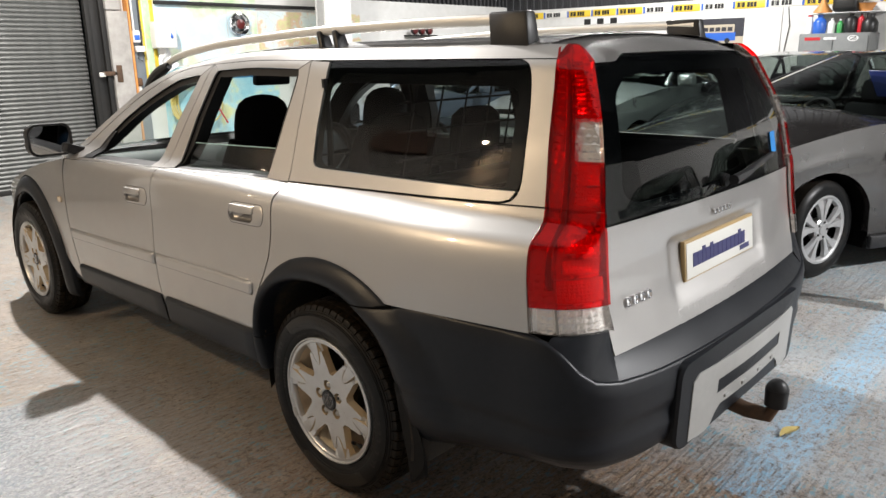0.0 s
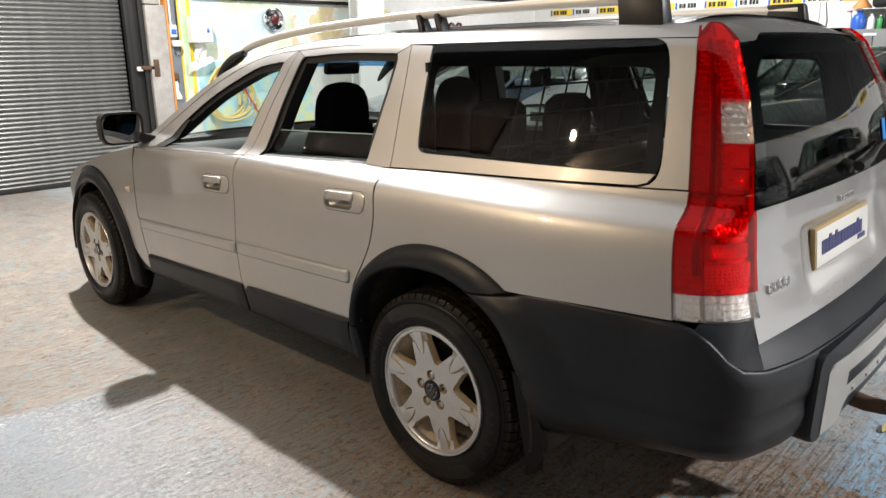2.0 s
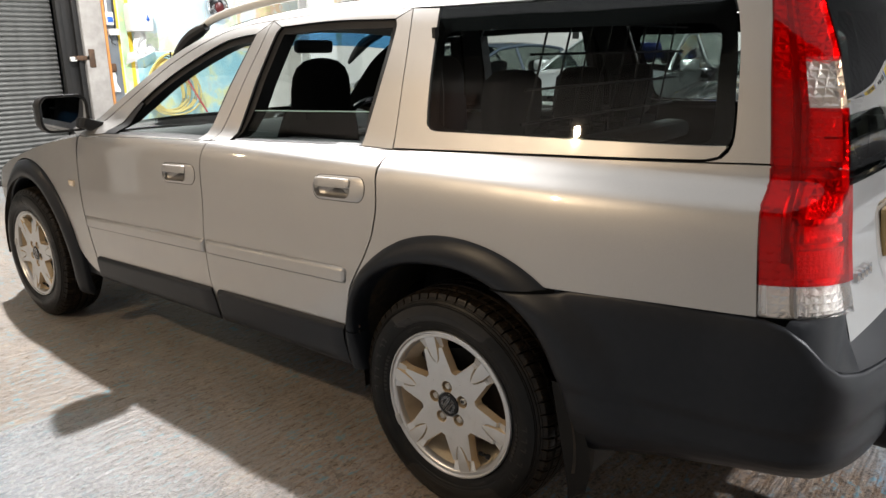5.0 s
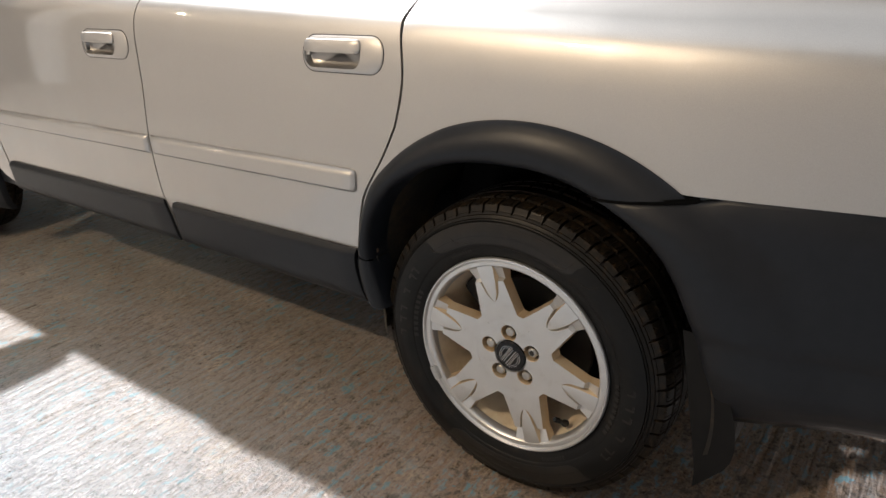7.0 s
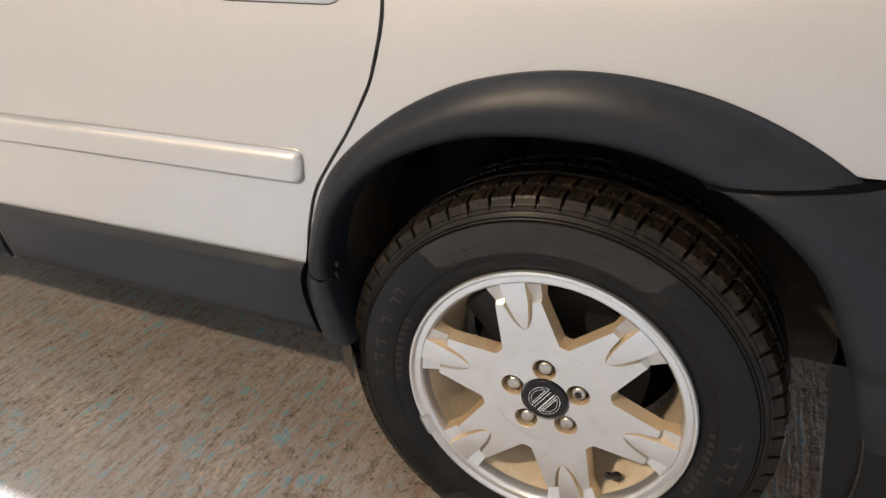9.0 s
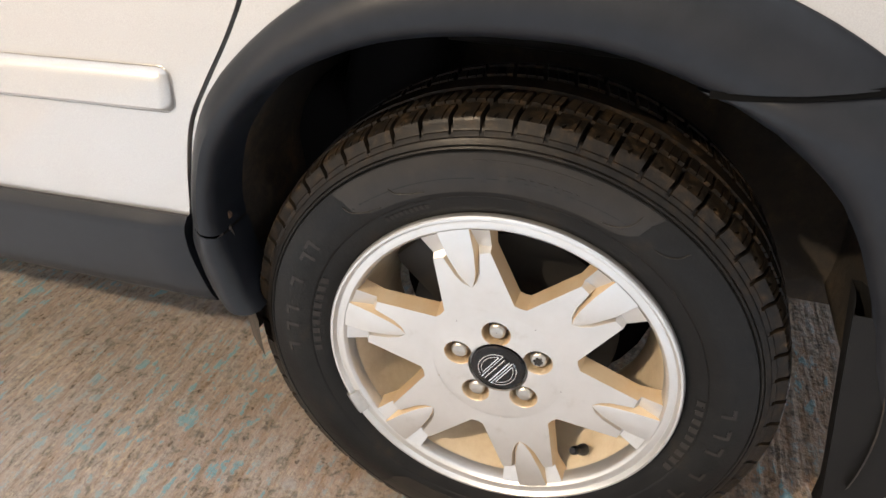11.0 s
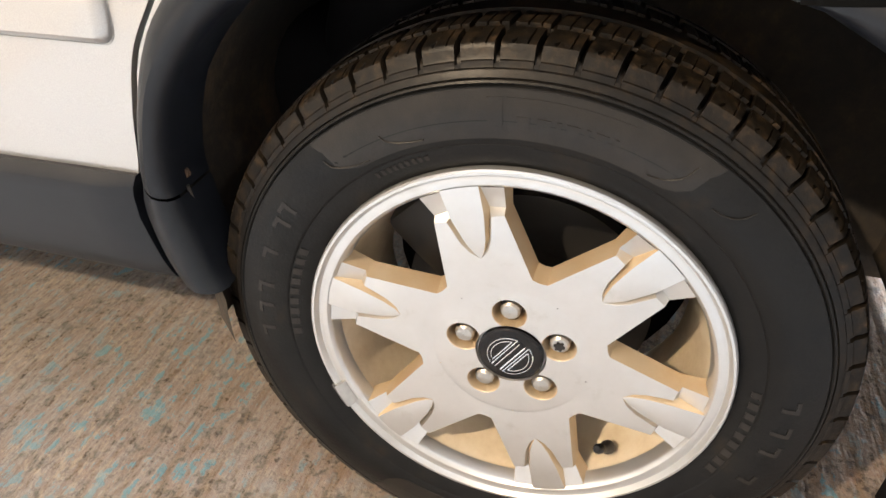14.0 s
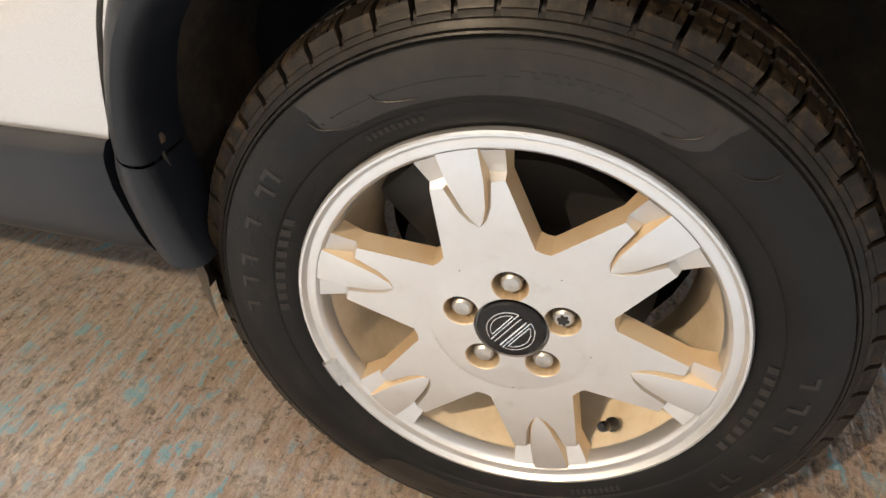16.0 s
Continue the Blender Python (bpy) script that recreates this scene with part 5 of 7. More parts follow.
# roof skin, windscreen, bonnet and nose
def roof_edge(y):
    e = crv([(1.42, 1.430), (1.22, 1.465), (1.05, 1.478), (0.7, 1.497), (0.335, 1.503), (-0.2, 1.503), (-0.715, 1.500)], 60)
    return float(np.interp(-y, -e[:, 0], e[:, 1]))
rows = []
for y in np.linspace(-0.66, 1.42, 40):
    z = roof_edge(y)
    w = half(y, z)
    rows.append([(w * u, y + 0.13 * (1 - u * u) * max(0, (y - 0.9) / 0.52), z + 0.030 * (1 - u ** 4)) for u in np.linspace(-1, 1, 25)])
part("roof", grid(rows), SILVER, car, "silver roof")
rows2 = [[(x * 0.96, y, z - 0.035) for x, y, z in r] for r in rows]
part("headlining", grid(rows2), HEADLINE, car, "pale headlining")
pil = crv([(2.19, 1.0), (1.935, 1.175), (1.70, 1.318), (1.42, 1.430)], 16)
part("windscreen", grid([[(half(y, z) * u, y + (0.13 + 0.06 * (1 - k / 16)) * (1 - u * u), z + 0.03 * (1 - u ** 4) * (k / 16)) for u in np.linspace(-1, 1, 25)] for k, (y, z) in enumerate(pil)]), GLASS, car, "clear windscreen with a blue top tint", out=(0, 0.5, 0.6))
band = [[(half(y, z) * u * 0.985, y + (0.13 + 0.06 * (1 - k / 16)) * (1 - u * u) - 0.012, z + 0.03 * (1 - u ** 4) * (k / 16) - 0.006) for u in np.linspace(-1, 1, 25)] for k, (y, z) in list(enumerate(pil))[12:]]
part("sun_band", grid(band), glass_mat("blue_tint", (0.15, 0.45, 0.85), 0.8), car, "blue tinted windscreen band", out=(0, 0.5, 0.6))
rows = []
for v in np.linspace(0, 1, 24):
    y = 2.145 + v * 1.30
    z = float(np.interp(y, (2.145, 2.5, 2.85, 3.2, 3.45), (0.985, 0.925, 0.845, 0.745, 0.66)))
    w = half(y, z) * (1.0 if y < 3.2 else 1 - 0.3 * ((y - 3.2) / 0.25) ** 2)
    rows.append([(w * u, y + 0.15 * (1 - u * u) * v, z + 0.055 * (1 - u ** 4) + 0.03 * (1 - u * u) * v) for u in np.linspace(-1, 1, 21)])
part("bonnet", grid(rows), SILVER, car, "silver bonnet")
rows = []
for z in np.linspace(0.25, 0.72, 10):
    rows.append([(0.80 * math.sin(a), 3.05 + 0.56 * math.cos(a) ** 0.6 - 0.06 * abs(z - 0.45), z) for a in np.linspace(-1.5, 1.5, 25)])
part("front_bumper", grid(rows), CLAD, car, "dark grey front bumper")

# interior
def seat(x, y, name="seat", back=0.64, head=True):
    st = part(name, moved(box((-0.25, -0.24, 0.22), (0.25, 0.28, 0.40), 0.07, 3), pose(x, y, 0.12)), CLOTH, car, "black front seat")
    V = []
    for z in np.linspace(0, 1, 9):
        wd = 0.255 - 0.095 * z ** 3
        V.append([(x + a * wd / 0.25, y - 0.26 - 0.12 * z + b * (1 - 0.25 * z), 0.42 + back * z) for a, b in rounded(0.25, 0.07, 0.06)])
    part("backrest", grid([[(x, y - 0.26, 0.42)] * len(V[0])] + V + [[(x, y - 0.38, 0.42 + back)] * len(V[0])]), CLOTH, st)
    if head:
        H = []
        for z, k in ((-0.03, 1.1), (0.0, 1.12), (0.02, 1.1), (0.08, 1.08), (0.13, 1.02), (0.165, 0.88), (0.19, 0.62), (0.2, 0.3), (0.203, 0.02)):
            H.append([(x + a * k, y - 0.385 + b * k - 0.06 * z, 0.42 + back - 0.01 + z) for a, b in rounded(0.125, 0.055, 0.05)])
        part("headrest", grid(H), CLOTH, st)
    return st
seat(-0.38, 1.44, back=0.70)
seat(0.38, 1.44, back=0.70)
bench = part("rear_bench", moved(box((-0.66, -0.25, 0.3), (0.66, 0.28, 0.5), 0.06, 3), pose(0, 0.50, 0.08)), CLOTH, car, "black rear bench seat")
for x, w in ((-0.43, 0.23), (0, 0.18), (0.43, 0.23)):
    V = [[(x + a * w / 0.25 * (1 - 0.12 * z ** 2), 0.26 - 0.14 * z + b, 0.5 + 0.56 * z) for a, b in rounded(0.25, 0.07, 0.06)] for z in np.linspace(0, 1, 8)]
    part("backrest", grid(V + [[(x, 0.12, 1.07)] * len(V[0])]), CLOTH, bench)
    H = [[(x + a * k, 0.10 + b * k - 0.05 * z, 1.07 + z) for a, b in rounded(0.13, 0.05, 0.045)] for z, k in ((0, 0.7), (0.02, 0.95), (0.09, 1.0), (0.17, 0.93), (0.2, 0.6), (0.205, 0.02))]
    part("headrest", grid(H), CLOTH, bench)
# dog guard of dark bars behind the bench
G = []
for x in np.linspace(-0.5, 0.5, 8):
    G.append(tube([(x, 0.02, 1.02), (x * 0.93, -0.06, 1.43)], 0.004, 6))
for z in (1.12, 1.22, 1.32, 1.41):
    G.append(tube([(-0.56, -0.02 - 0.15 * (z - 1.1), z), (0.56, -0.02 - 0.15 * (z - 1.1), z)], 0.004, 6))
part("dog_guard", join(*G), BLACK, car, "dark wire dog guard behind the rear seats")
part("load_floor", moved(box((-0.62, -0.85, 0.66), (0.62, 0.2, 0.70), 0.01), Matrix()), BLACK, car, "black carpeted load floor")
part("load_cover", moved(box((-0.60, -0.10, 0.98), (0.60, 0.02, 1.05), 0.03), Matrix()), BLACK, car, "black roller load cover")
part("cabin_floor", grid([[(x, y, 0.375) for x in (-0.84, 0.84)] for y in (0.46, 1.2, 2.2)]), SHADOW_FELT, car, "black cabin floor")
for s in (-1, 1):
    part("door_lining", grid([[(s * (half(y, z) - 0.06), y, z) for y in np.linspace(0.45, 2.1, 20)] for z in (0.385, 0.6, 0.9, 1.01)]), BLACK, car, "black door lining")
    part("load_lining", grid([[(s * (half(y, z) - 0.06), y, z) for y in np.linspace(-0.72, 0.45, 20)] for z in (0.80, 0.9, 1.01, 1.085)]), BLACK, car, "black load bay lining")
D = [[(x, 1.78 + 0.36 * v - 0.04 * math.cos(x * 3), 0.80 + 0.23 * math.sin(min(1.0, v * 1.6) * 1.57) - 0.05 * v) for x in np.linspace(-0.78, 0.78, 24)] for v in np.linspace(0, 1, 12)]
D = [[(x, 1.76, 0.45) for x in np.linspace(-0.78, 0.78, 24)]] + D
part("dashboard", grid(D), TRIMGREY, car, "dark grey dashboard")
ringw = [(0.38 + 0.185 * math.cos(a), 1.60 - 0.07 * math.sin(a), 0.92 + 0.17 * math.sin(a)) for a in np.linspace(0, 2 * math.pi, 33)[:-1]]
part("steering_wheel", join(tube(ringw, 0.015, 8, True), tube([(0.38, 1.62, 0.90), (0.38, 1.76, 0.86)], 0.05, 10), tube([(0.2, 1.60, 0.92), (0.56, 1.60, 0.92)], 0.018, 8)), BLACK, car, "black steering wheel")
part("rear_view_mirror", moved(box((-0.11, -0.02, -0.03), (0.11, 0.02, 0.03), 0.015), pose(0, 1.52, 1.36, 10, 0, 0)), BLACK, car, "black rear view mirror")
belt = [(-0.655, 0.22, 1.40), (-0.66, 0.2, 1.2), (-0.665, 0.2, 1.02)]
part("seat_belt", tube(belt, 0.012, 6), BLACK, car, "black seat belt")

# ---------------------------------------------------------------- wheels of the estate car
def polar(r, a, d):
    """A point of the wheel face: a in degrees, 0 rearward and 90 up; d outwards."""
    return (-d, -r * math.cos(radians(a)), r * math.sin(radians(a)))


def tyre_mesh(n=60):
    """Sidewall, ridged shoulder and blocks cut by cross grooves, sipes and two grooves round the tread."""
    prof = [(0.088, 0.2135), (0.093, 0.2205), (0.0965, 0.2265), (0.1005, 0.2325), (0.1045, 0.242), (0.1065, 0.2505), (0.1078, 0.2518), (0.1085, 0.2535), (0.1118, 0.264), (0.1132, 0.276), (0.1115, 0.290), (0.1088, 0.300), (0.1078, 0.3040),
            (0.1052, 0.3050), (0.1062, 0.3058), (0.1068, 0.3070), (0.1058, 0.3088), (0.1030, 0.3096), (0.1042, 0.3106), (0.1020, 0.3150), (0.1010, 0.3164), (0.0985, 0.3172), (0.0978, 0.3186), (0.0965, 0.3222), (0.0948, 0.3229),
            (0.0938, 0.3245), (0.0915, 0.3310), (0.0898, 0.3345), (0.0872, 0.3366), (0.081, 0.3386), (0.072, 0.3402), (0.0635, 0.3411), (0.0625, 0.3412), (0.0545, 0.3416), (0.0535, 0.3418), (0.040, 0.3424), (0.0245, 0.3428), (0.0235, 0.3428), (0.0155, 0.343), (0.0145, 0.343), (0, 0.3432)]
    full = prof + [(-d, r) for d, r in prof[-2::-1]]
    P = []
    phases = (0.0, 0.012, 0.150, 0.162, 0.34, 0.345, 0.385, 0.39, 0.60, 0.66, 0.665, 0.705, 0.71, 0.86)
    k = len(phases)
    rnd = random.Random(5)
    worn = [rnd.uniform(0.0, 0.0016) for i in range(n)]
    for i in range(n * k + 1):
        ph = phases[i % k]
        a = 360.0 * (i // k + ph) / n + 0.1
        row = []
        for d, r in full:
            ad, sh = abs(d), 0.0
            if 0.054 < ad < 0.063 or 0.015 < ad < 0.024:
                sh = 0.0075
            if 0.006 < ph < 0.156:
                if ad >= 0.0625 and r > 0.3226:
                    sh = max(sh, 0.0115)
                elif ad >= 0.0625 and r > 0.3180:
                    sh = max(sh, 0.0022)
                elif 0.024 < ad < 0.0545:
                    sh = max(sh, 0.005)
            if (0.342 < ph < 0.388 or 0.662 < ph < 0.708) and (0.066 < ad < 0.0875 or 0.024 < ad < 0.0545):
                sh = max(sh, 0.0032)
            if ad < 0.0875 and sh == 0.0 and r > 0.33:
                sh = worn[(i // k) % n] * 0.5
            sk = a - max(0.0, 0.092 - ad) * 26
            if 0.66 < ph and 0.066 < ad < 0.0875:
                sk += 0.5 * math.sin(ad * 600)
            row.append(polar(r - sh, sk, d))
        P.append(row)
    return grid(P)


def rim_meshes():
    """The six-spoke face with its leaf ribs, as vertices and faces."""
    V, F, WV, WF = [], [], [], []

    def rise(r):
        """The spokes stand a little further out towards the rim."""
        return 0.0065 * min(1.0, max(0.0, (r - 0.085) / 0.12)) ** 1.2

    def quad(*pts, wall=False):
        v, f = (WV, WF) if wall else (V, F)
        o = len(v)
        v.extend(polar(*p) for p in pts)
        f.append(tuple(range(o, o + len(pts))))

    for i in range(6):
        c = 48 + 60 * i
        for m in (-1, 1):
            A = lambda r, a, d: (r, c + m * a, d + rise(r))
            HUB = 0.085
            rim_r = 0.2045
            I0, I1 = A(0.1030, 30, 0.0005), A(0.1045, 25.6, 0.0005)
            E1, E2, E3 = A(0.1745, 11.8, -0.0010), A(0.1785, 11.8, -0.0095), A(rim_r, 12.0, -0.0030)
            T = A(0.1250, 0, 0.0005)
            q0, q1, q2 = A(0.133, 2.9, -0.0022), A(0.146, 5.0, -0.0052), A(0.1725, 6.6, -0.0088)
            q0u, q1u, q2u = A(0.133, 2.3, 0.0006), A(0.146, 4.1, 0.0010), A(0.1725, 5.4, 0.0012)
            q3, q3u, q4, q4u = A(0.1785, 6.6, -0.0110), A(0.1785, 5.5, 0.0012), A(rim_r, 5.8, -0.0030), A(0.2068, 5.4, -0.0008)
            C0, C1, C2, C3, C4 = A(0.133, 0, 0.0012), A(0.146, 0, 0.0020), A(0.166, 0, 0.0026), A(0.18, 0, 0.0022), A(0.2072, 0, 0.0002)
            f0, f1, f2 = A(0.133, 3.9, 0.0004), A(0.146, 6.2, 0.0002), A(0.1725, 7.6, -0.0004)
            h = [A(HUB, 6 * j, 0.0) for j in range(6)]
            # face between the hub and the window, then out along the spoke
            quad(h[0], h[1], h[2], f0, T)
            quad(h[2], h[3], h[4], I1, f1, f0)
            quad(h[4], h[5], I0, I1)
            quad(f1, I1, E1, f2)
            # scooped groove beside the leaf
            quad(T, f0, q0)
            quad(f0, f1, q1, q0)
            quad(f1, f2, q2, q1)
            # step down to the sunken flank
            quad(q2, f2, E1, E2, q3)
            quad(q3, E2, E3, q4)
            # leaf rib: side wall and crowned top
            quad(T, q0, q0u, wall=True)
            quad(q0, q1, q1u, q0u, wall=True)
            quad(q1, q2, q2u, q1u, wall=True)
            quad(q2, q3, q3u, q2u, wall=True)
            quad(q3, q4, q4u, q3u, wall=True)
            quad(T, q0u, C0)
            quad(q0u, q1u, C1, C0)
            quad(q1u, q2u, C2, C1)
            quad(q2u, q3u, C3, C2)
            quad(q3u, q4u, C4, C3)
            # window walls, drawn in with a draft towards the opening
            back = -0.026
            J0, J1, G1, G2, G3 = A(0.1070, 30, back), A(0.1085, 26.2, back), A(0.1745, 12.9, back), A(0.1785, 12.9, back), A(rim_r - 0.003, 13.0, back)
            loop, inn = [I0, I1, E1, E2, E3], [J0, J1, G1, G2, G3]
            for a, b, p, q in zip(loop, loop[1:], inn, inn[1:]):
                quad(a, b, q, p, wall=True)
    # hub disc with five nut pockets
    for i in range(5):
        c = 96 + 72 * i
        hx, hy = 0.054 * math.cos(radians(c)), 0.054 * math.sin(radians(c))
        rings = [[], [], [], []]
        for t in range(73):
            a = radians(c + t * 5)
            ux, uy = math.cos(a), math.sin(a)
            best = 9
            for R0 in (0.0880, 0.0385):
                b = hx * ux + hy * uy
                disc = b * b - (hx * hx + hy * hy - R0 * R0)
                if disc >= 0:
                    for k in (-b - math.sqrt(disc), -b + math.sqrt(disc)):
                        if k > 1e-6:
                            best = min(best, k)
            for sgn in (-1, 1):
                w = radians(c + sgn * 36)
                nx, ny = -math.sin(w), math.cos(w)
                den = ux * nx + uy * ny
                if abs(den) > 1e-9:
                    k = -(hx * nx + hy * ny) / den
                    if k > 1e-6:
                        best = min(best, k)
            for ring, k, d in ((rings[0], best, -0.0003), (rings[1], 0.0186, -0.0003), (rings[2], 0.0178, -0.0014), (rings[3], 0.0150, -0.024)):
                k = min(k, best) if ring is not rings[0] else k
                ring.append((-d, -(hx + ux * k), hy + uy * k))
        v, f = grid(rings[:2])
        o = len(V)
        V.extend(v)
        F.extend(tuple(j + o for j in q) for q in f)
        v, f = grid(rings[1:])
        o = len(WV)
        WV.extend(v)
        WF.extend(tuple(j + o for j in q) for q in f)
    # shallow dish round the cap
    dish = grid([[polar(r, a, d) for a in range(0, 361, 6)] for r, d in ((0.0386, 0.0), (0.0370, -0.004), (0.033, -0.005))])
    # lip, and the outside of the flange
    lip = grid([[polar(r, a, d) for a in range(0, 361, 4)] for d, r in ((-0.014, 0.2010), (0.0005, 0.2035), (0.0038, 0.2052), (0.0062, 0.2080), (0.0068, 0.2140), (0.0060, 0.2165), (0.0062, 0.2175), (0.0092, 0.2192), (0.0118, 0.2212), (0.0118, 0.2238), (0.0095, 0.2256), (0.004, 0.2262), (-0.004, 0.2245), (-0.010, 0.2195))])
    return join((V, F), dish, lip), (WV, WF)


def make_wheel():
    w = new("wheel")
    w.empty_display_size = 0.1
    face, walls = rim_meshes()
    rim = part("rim", face, ALLOY, w, "silver six-spoke alloy rim", True, 24, facing=(-1, 0, 0))
    part("spoke_flank", walls, DUSTY_WARMLIT, rim, "spoke sides browned with brake dust, warm light coloured in", True, 24)
    # everything is placed with the lip plane 95 mm outside the wheel's middle
    rim.location.x = -0.095
    barrel = part("rim_barrel", grid([[polar(r, a, d) for a in range(0, 361, 6)] for d, r in ((-0.013, 0.2045), (-0.040, 0.2005), (-0.075, 0.192), (-0.10, 0.186), (-0.15, 0.184), (-0.19, 0.20))]), BARREL, w, "dusty inner rim barrel, lamp light coloured in")
    barrel.location.x = -0.095
    tyre = part("tyre", tyre_mesh(), TYRE, w, "black radial tyre with worn tread", True, 30)
    # raised sidewall panels and rows of lettering bars
    S = []
    def side_bar(a0, a1, r0, r1, lift=0.0012, n=10):
        def dd(r):
            return float(np.interp(r, (0.232, 0.242, 0.2535, 0.264, 0.276, 0.290, 0.303), (0.1005, 0.1045, 0.1085, 0.1118, 0.1132, 0.1115, 0.1080)))
        rows = []
        for a in np.linspace(a0, a1, n):
            rows.append([polar(r0, a, dd(r0) - 0.001)] + [polar(r, a, dd(r) + lift) for r in np.linspace(r0, r1, 4)] + [polar(r1, a, dd(r1) - 0.001)])
        S.append(grid(rows))
    def swoosh(a0, a1, r_in, r_out):
        def dd(r):
            return float(np.interp(r, (0.232, 0.242, 0.2535, 0.264, 0.276, 0.290, 0.303), (0.1005, 0.1045, 0.1085, 0.1118, 0.1132, 0.1115, 0.1080)))
        rows = []
        for u in np.linspace(0, 1, 40):
            a = a0 + (a1 - a0) * u
            k = min(1.0, u / 0.10, (1 - u) / 0.10)
            lo = r_out - (r_out - r_in) * math.sqrt(max(0.0, 1 - (1 - k) ** 2)) - 0.0005
            rows.append([polar(lo, a, dd(lo) - 0.0006)] + [polar(r, a, dd(r) + 0.0006) for r in np.linspace(lo + 0.0003, r_out, 5)] + [polar(r_out, a, dd(r_out) - 0.0006)])
        PANELS.append(grid(rows))
    PANELS = []
    for base in (0, 180):
        swoosh(base + 58, base + 133, 0.2590, 0.3030)
    for panel in PANELS:
        part("sidewall_panel", panel, RIDGE, tyre, "slightly raised rubber sidewall panel")
    for base in (0, 180):
        side_bar(base + 95.2, base + 98, 0.272, 0.2965, 0.0012)
        side_bar(base + 73.5, base + 94.5, 0.2865, 0.2965, 0.0011, 24)
        for a0, a1 in ((75, 75.8), (76.8, 79), (80, 80.8), (81.8, 84), (85, 85.8), (86.8, 89.2), (90.4, 92.6)):
            side_bar(base + a0, base + a1, 0.268, 0.281, 0.0012, 4)
        for k in range(9):
            side_bar(base + 112 + 1.6 * k, base + 112.9 + 1.6 * k, 0.240, 0.246, 0.0006, 4)
            side_bar(base + 4 - 3.4 * k, base + 6 - 3.4 * k, 0.240, 0.249, 0.0006, 4)
        for a0, r0, r1 in ((147, 0.268, 0.286), (151, 0.266, 0.284), (160, 0.268, 0.284), (170, 0.266, 0.284), (176, 0.266, 0.284), (183, 0.268, 0.284)):
            side_bar(base + a0, base + a0 + 1.0, r0, r1, 0.0008, 4)
            side_bar(base + a0 + 1.0, base + a0 + 3.0, r1 - 0.004, r1, 0.0008, 4)
    tagged(part("sidewall_lettering", join(*S), RIDGE, tyre, "raised rubber sidewall bars"), kind="stuff")
    def bead(name, pts, rad):
        part(name, tube(pts, rad, 6), RIDGE, tyre, "thin raised rubber line")
    def wall_d(r):
        return float(np.interp(r, (0.232, 0.2535, 0.264, 0.276, 0.290, 0.300), (0.1005, 0.1085, 0.1118, 0.1132, 0.1115, 0.1088)))
    for a0, a1, r0, r1 in ((119.2, 111, 0.279, 0.2635), (132.6, 124, 0.284, 0.2615), (61.8, 68, 0.292, 0.264), (49.5, 55, 0.294, 0.272)):
        bead("panel_edge", [polar(r1 + (r0 - r1) * (1 - math.sqrt(1 - (1 - u) ** 2)), a0 + (a1 - a0) * u, wall_d(r1 + (r0 - r1) * (1 - math.sqrt(1 - (1 - u) ** 2))) + 0.0008) for u in np.linspace(0, 1, 14)], 0.0007)
    # centre cap with a plain line emblem
    cap = part("centre_cap", grid([[polar(r, a, d) for a in range(0, 361, 8)] for r, d in ((0.0362, -0.006), (0.0356, 0.0005), (0.0335, 0.0022), (0.017, 0.0032), (0.0005, 0.0036))]), GLOSSBLACK, w, "black centre cap with a silver emblem")
    cap.location.x = -0.095
    E, th = [], 57
    for sg in (-1, 1):
        for rr in (0.0245, 0.0205):
            off = 0.0075 if rr > 0.022 else 0.0105
            aa = math.degrees(math.asin(off / rr))
            pts = [polar(rr, th + sg * t, 0.0034) for t in np.linspace(90 - (90 - aa), 90 + (90 - aa), 20)]
            E.append(tube(pts + [pts[0]], 0.0006, 5))
    bar = [(u * math.cos(radians(th)) - q * math.sin(radians(th)), u * math.sin(radians(th)) + q * math.cos(radians(th))) for u, q in ((-0.022, -0.0035), (0.022, -0.0035), (0.022, 0.0035), (-0.022, 0.0035))]
    E.append(tube([(-0.0042, -y, z) for y, z in bar], 0.0008, 5, True))
    part("cap_emblem", join(*E), CHROME, cap, "silver line emblem")
    for i in range(5):
        a = 96 + 72 * i
        rows = []
        for d, r in ((-0.026, 0.0112), (-0.010, 0.0112), (-0.006, 0.0108), (-0.0035, 0.0085), (-0.0025, 0.0004)):
            rows.append([(-d, r * math.cos(t), r * math.sin(t)) for t in np.linspace(0, 2 * math.pi, 13)])
        nut = part("wheel_nut", grid(rows), STEEL, w, "dull steel wheel nut" if i != 4 else "locking wheel nut")
        x, y, z = polar(0.054, a, 0)
        nut.location = (-0.095 + x, y, z)
        if i == 4:
            star = [[(-dd, r * math.cos(t), r * math.sin(t)) for t, r in [(2 * math.pi * q / 24, rr * (1.0 if q % 4 < 2 else 0.72)) for q in range(25)]] for dd, rr in ((-0.003, 0.0062), (-0.0012, 0.0060), (-0.0012, 0.0002))]
            part("nut_key", grid(star), DARKSTEEL, nut, "dark splined key socket")
    # valve and balance weight
    foot, tip = np.array(polar(0.189, -49.5, -0.032)), np.array(polar(0.162, -48.0, -0.004))
    at = lambda u: tuple(foot + (tip - foot) * u)
    valve = part("tyre_valve", tube([at(0), at(0.18), at(0.3), at(0.62)], [0.0085, 0.008, 0.0055, 0.0045], 12), BLACK, w, "black rubber tyre valve")
    valve.location.x = -0.095
    part("valve_cap", tube([at(0.60), at(0.64), at(0.92), at(1.0)], [0.0048, 0.0062, 0.0060, 0.0042], 12), GLOSSBLACK, valve, "small black valve cap")
    rows = []
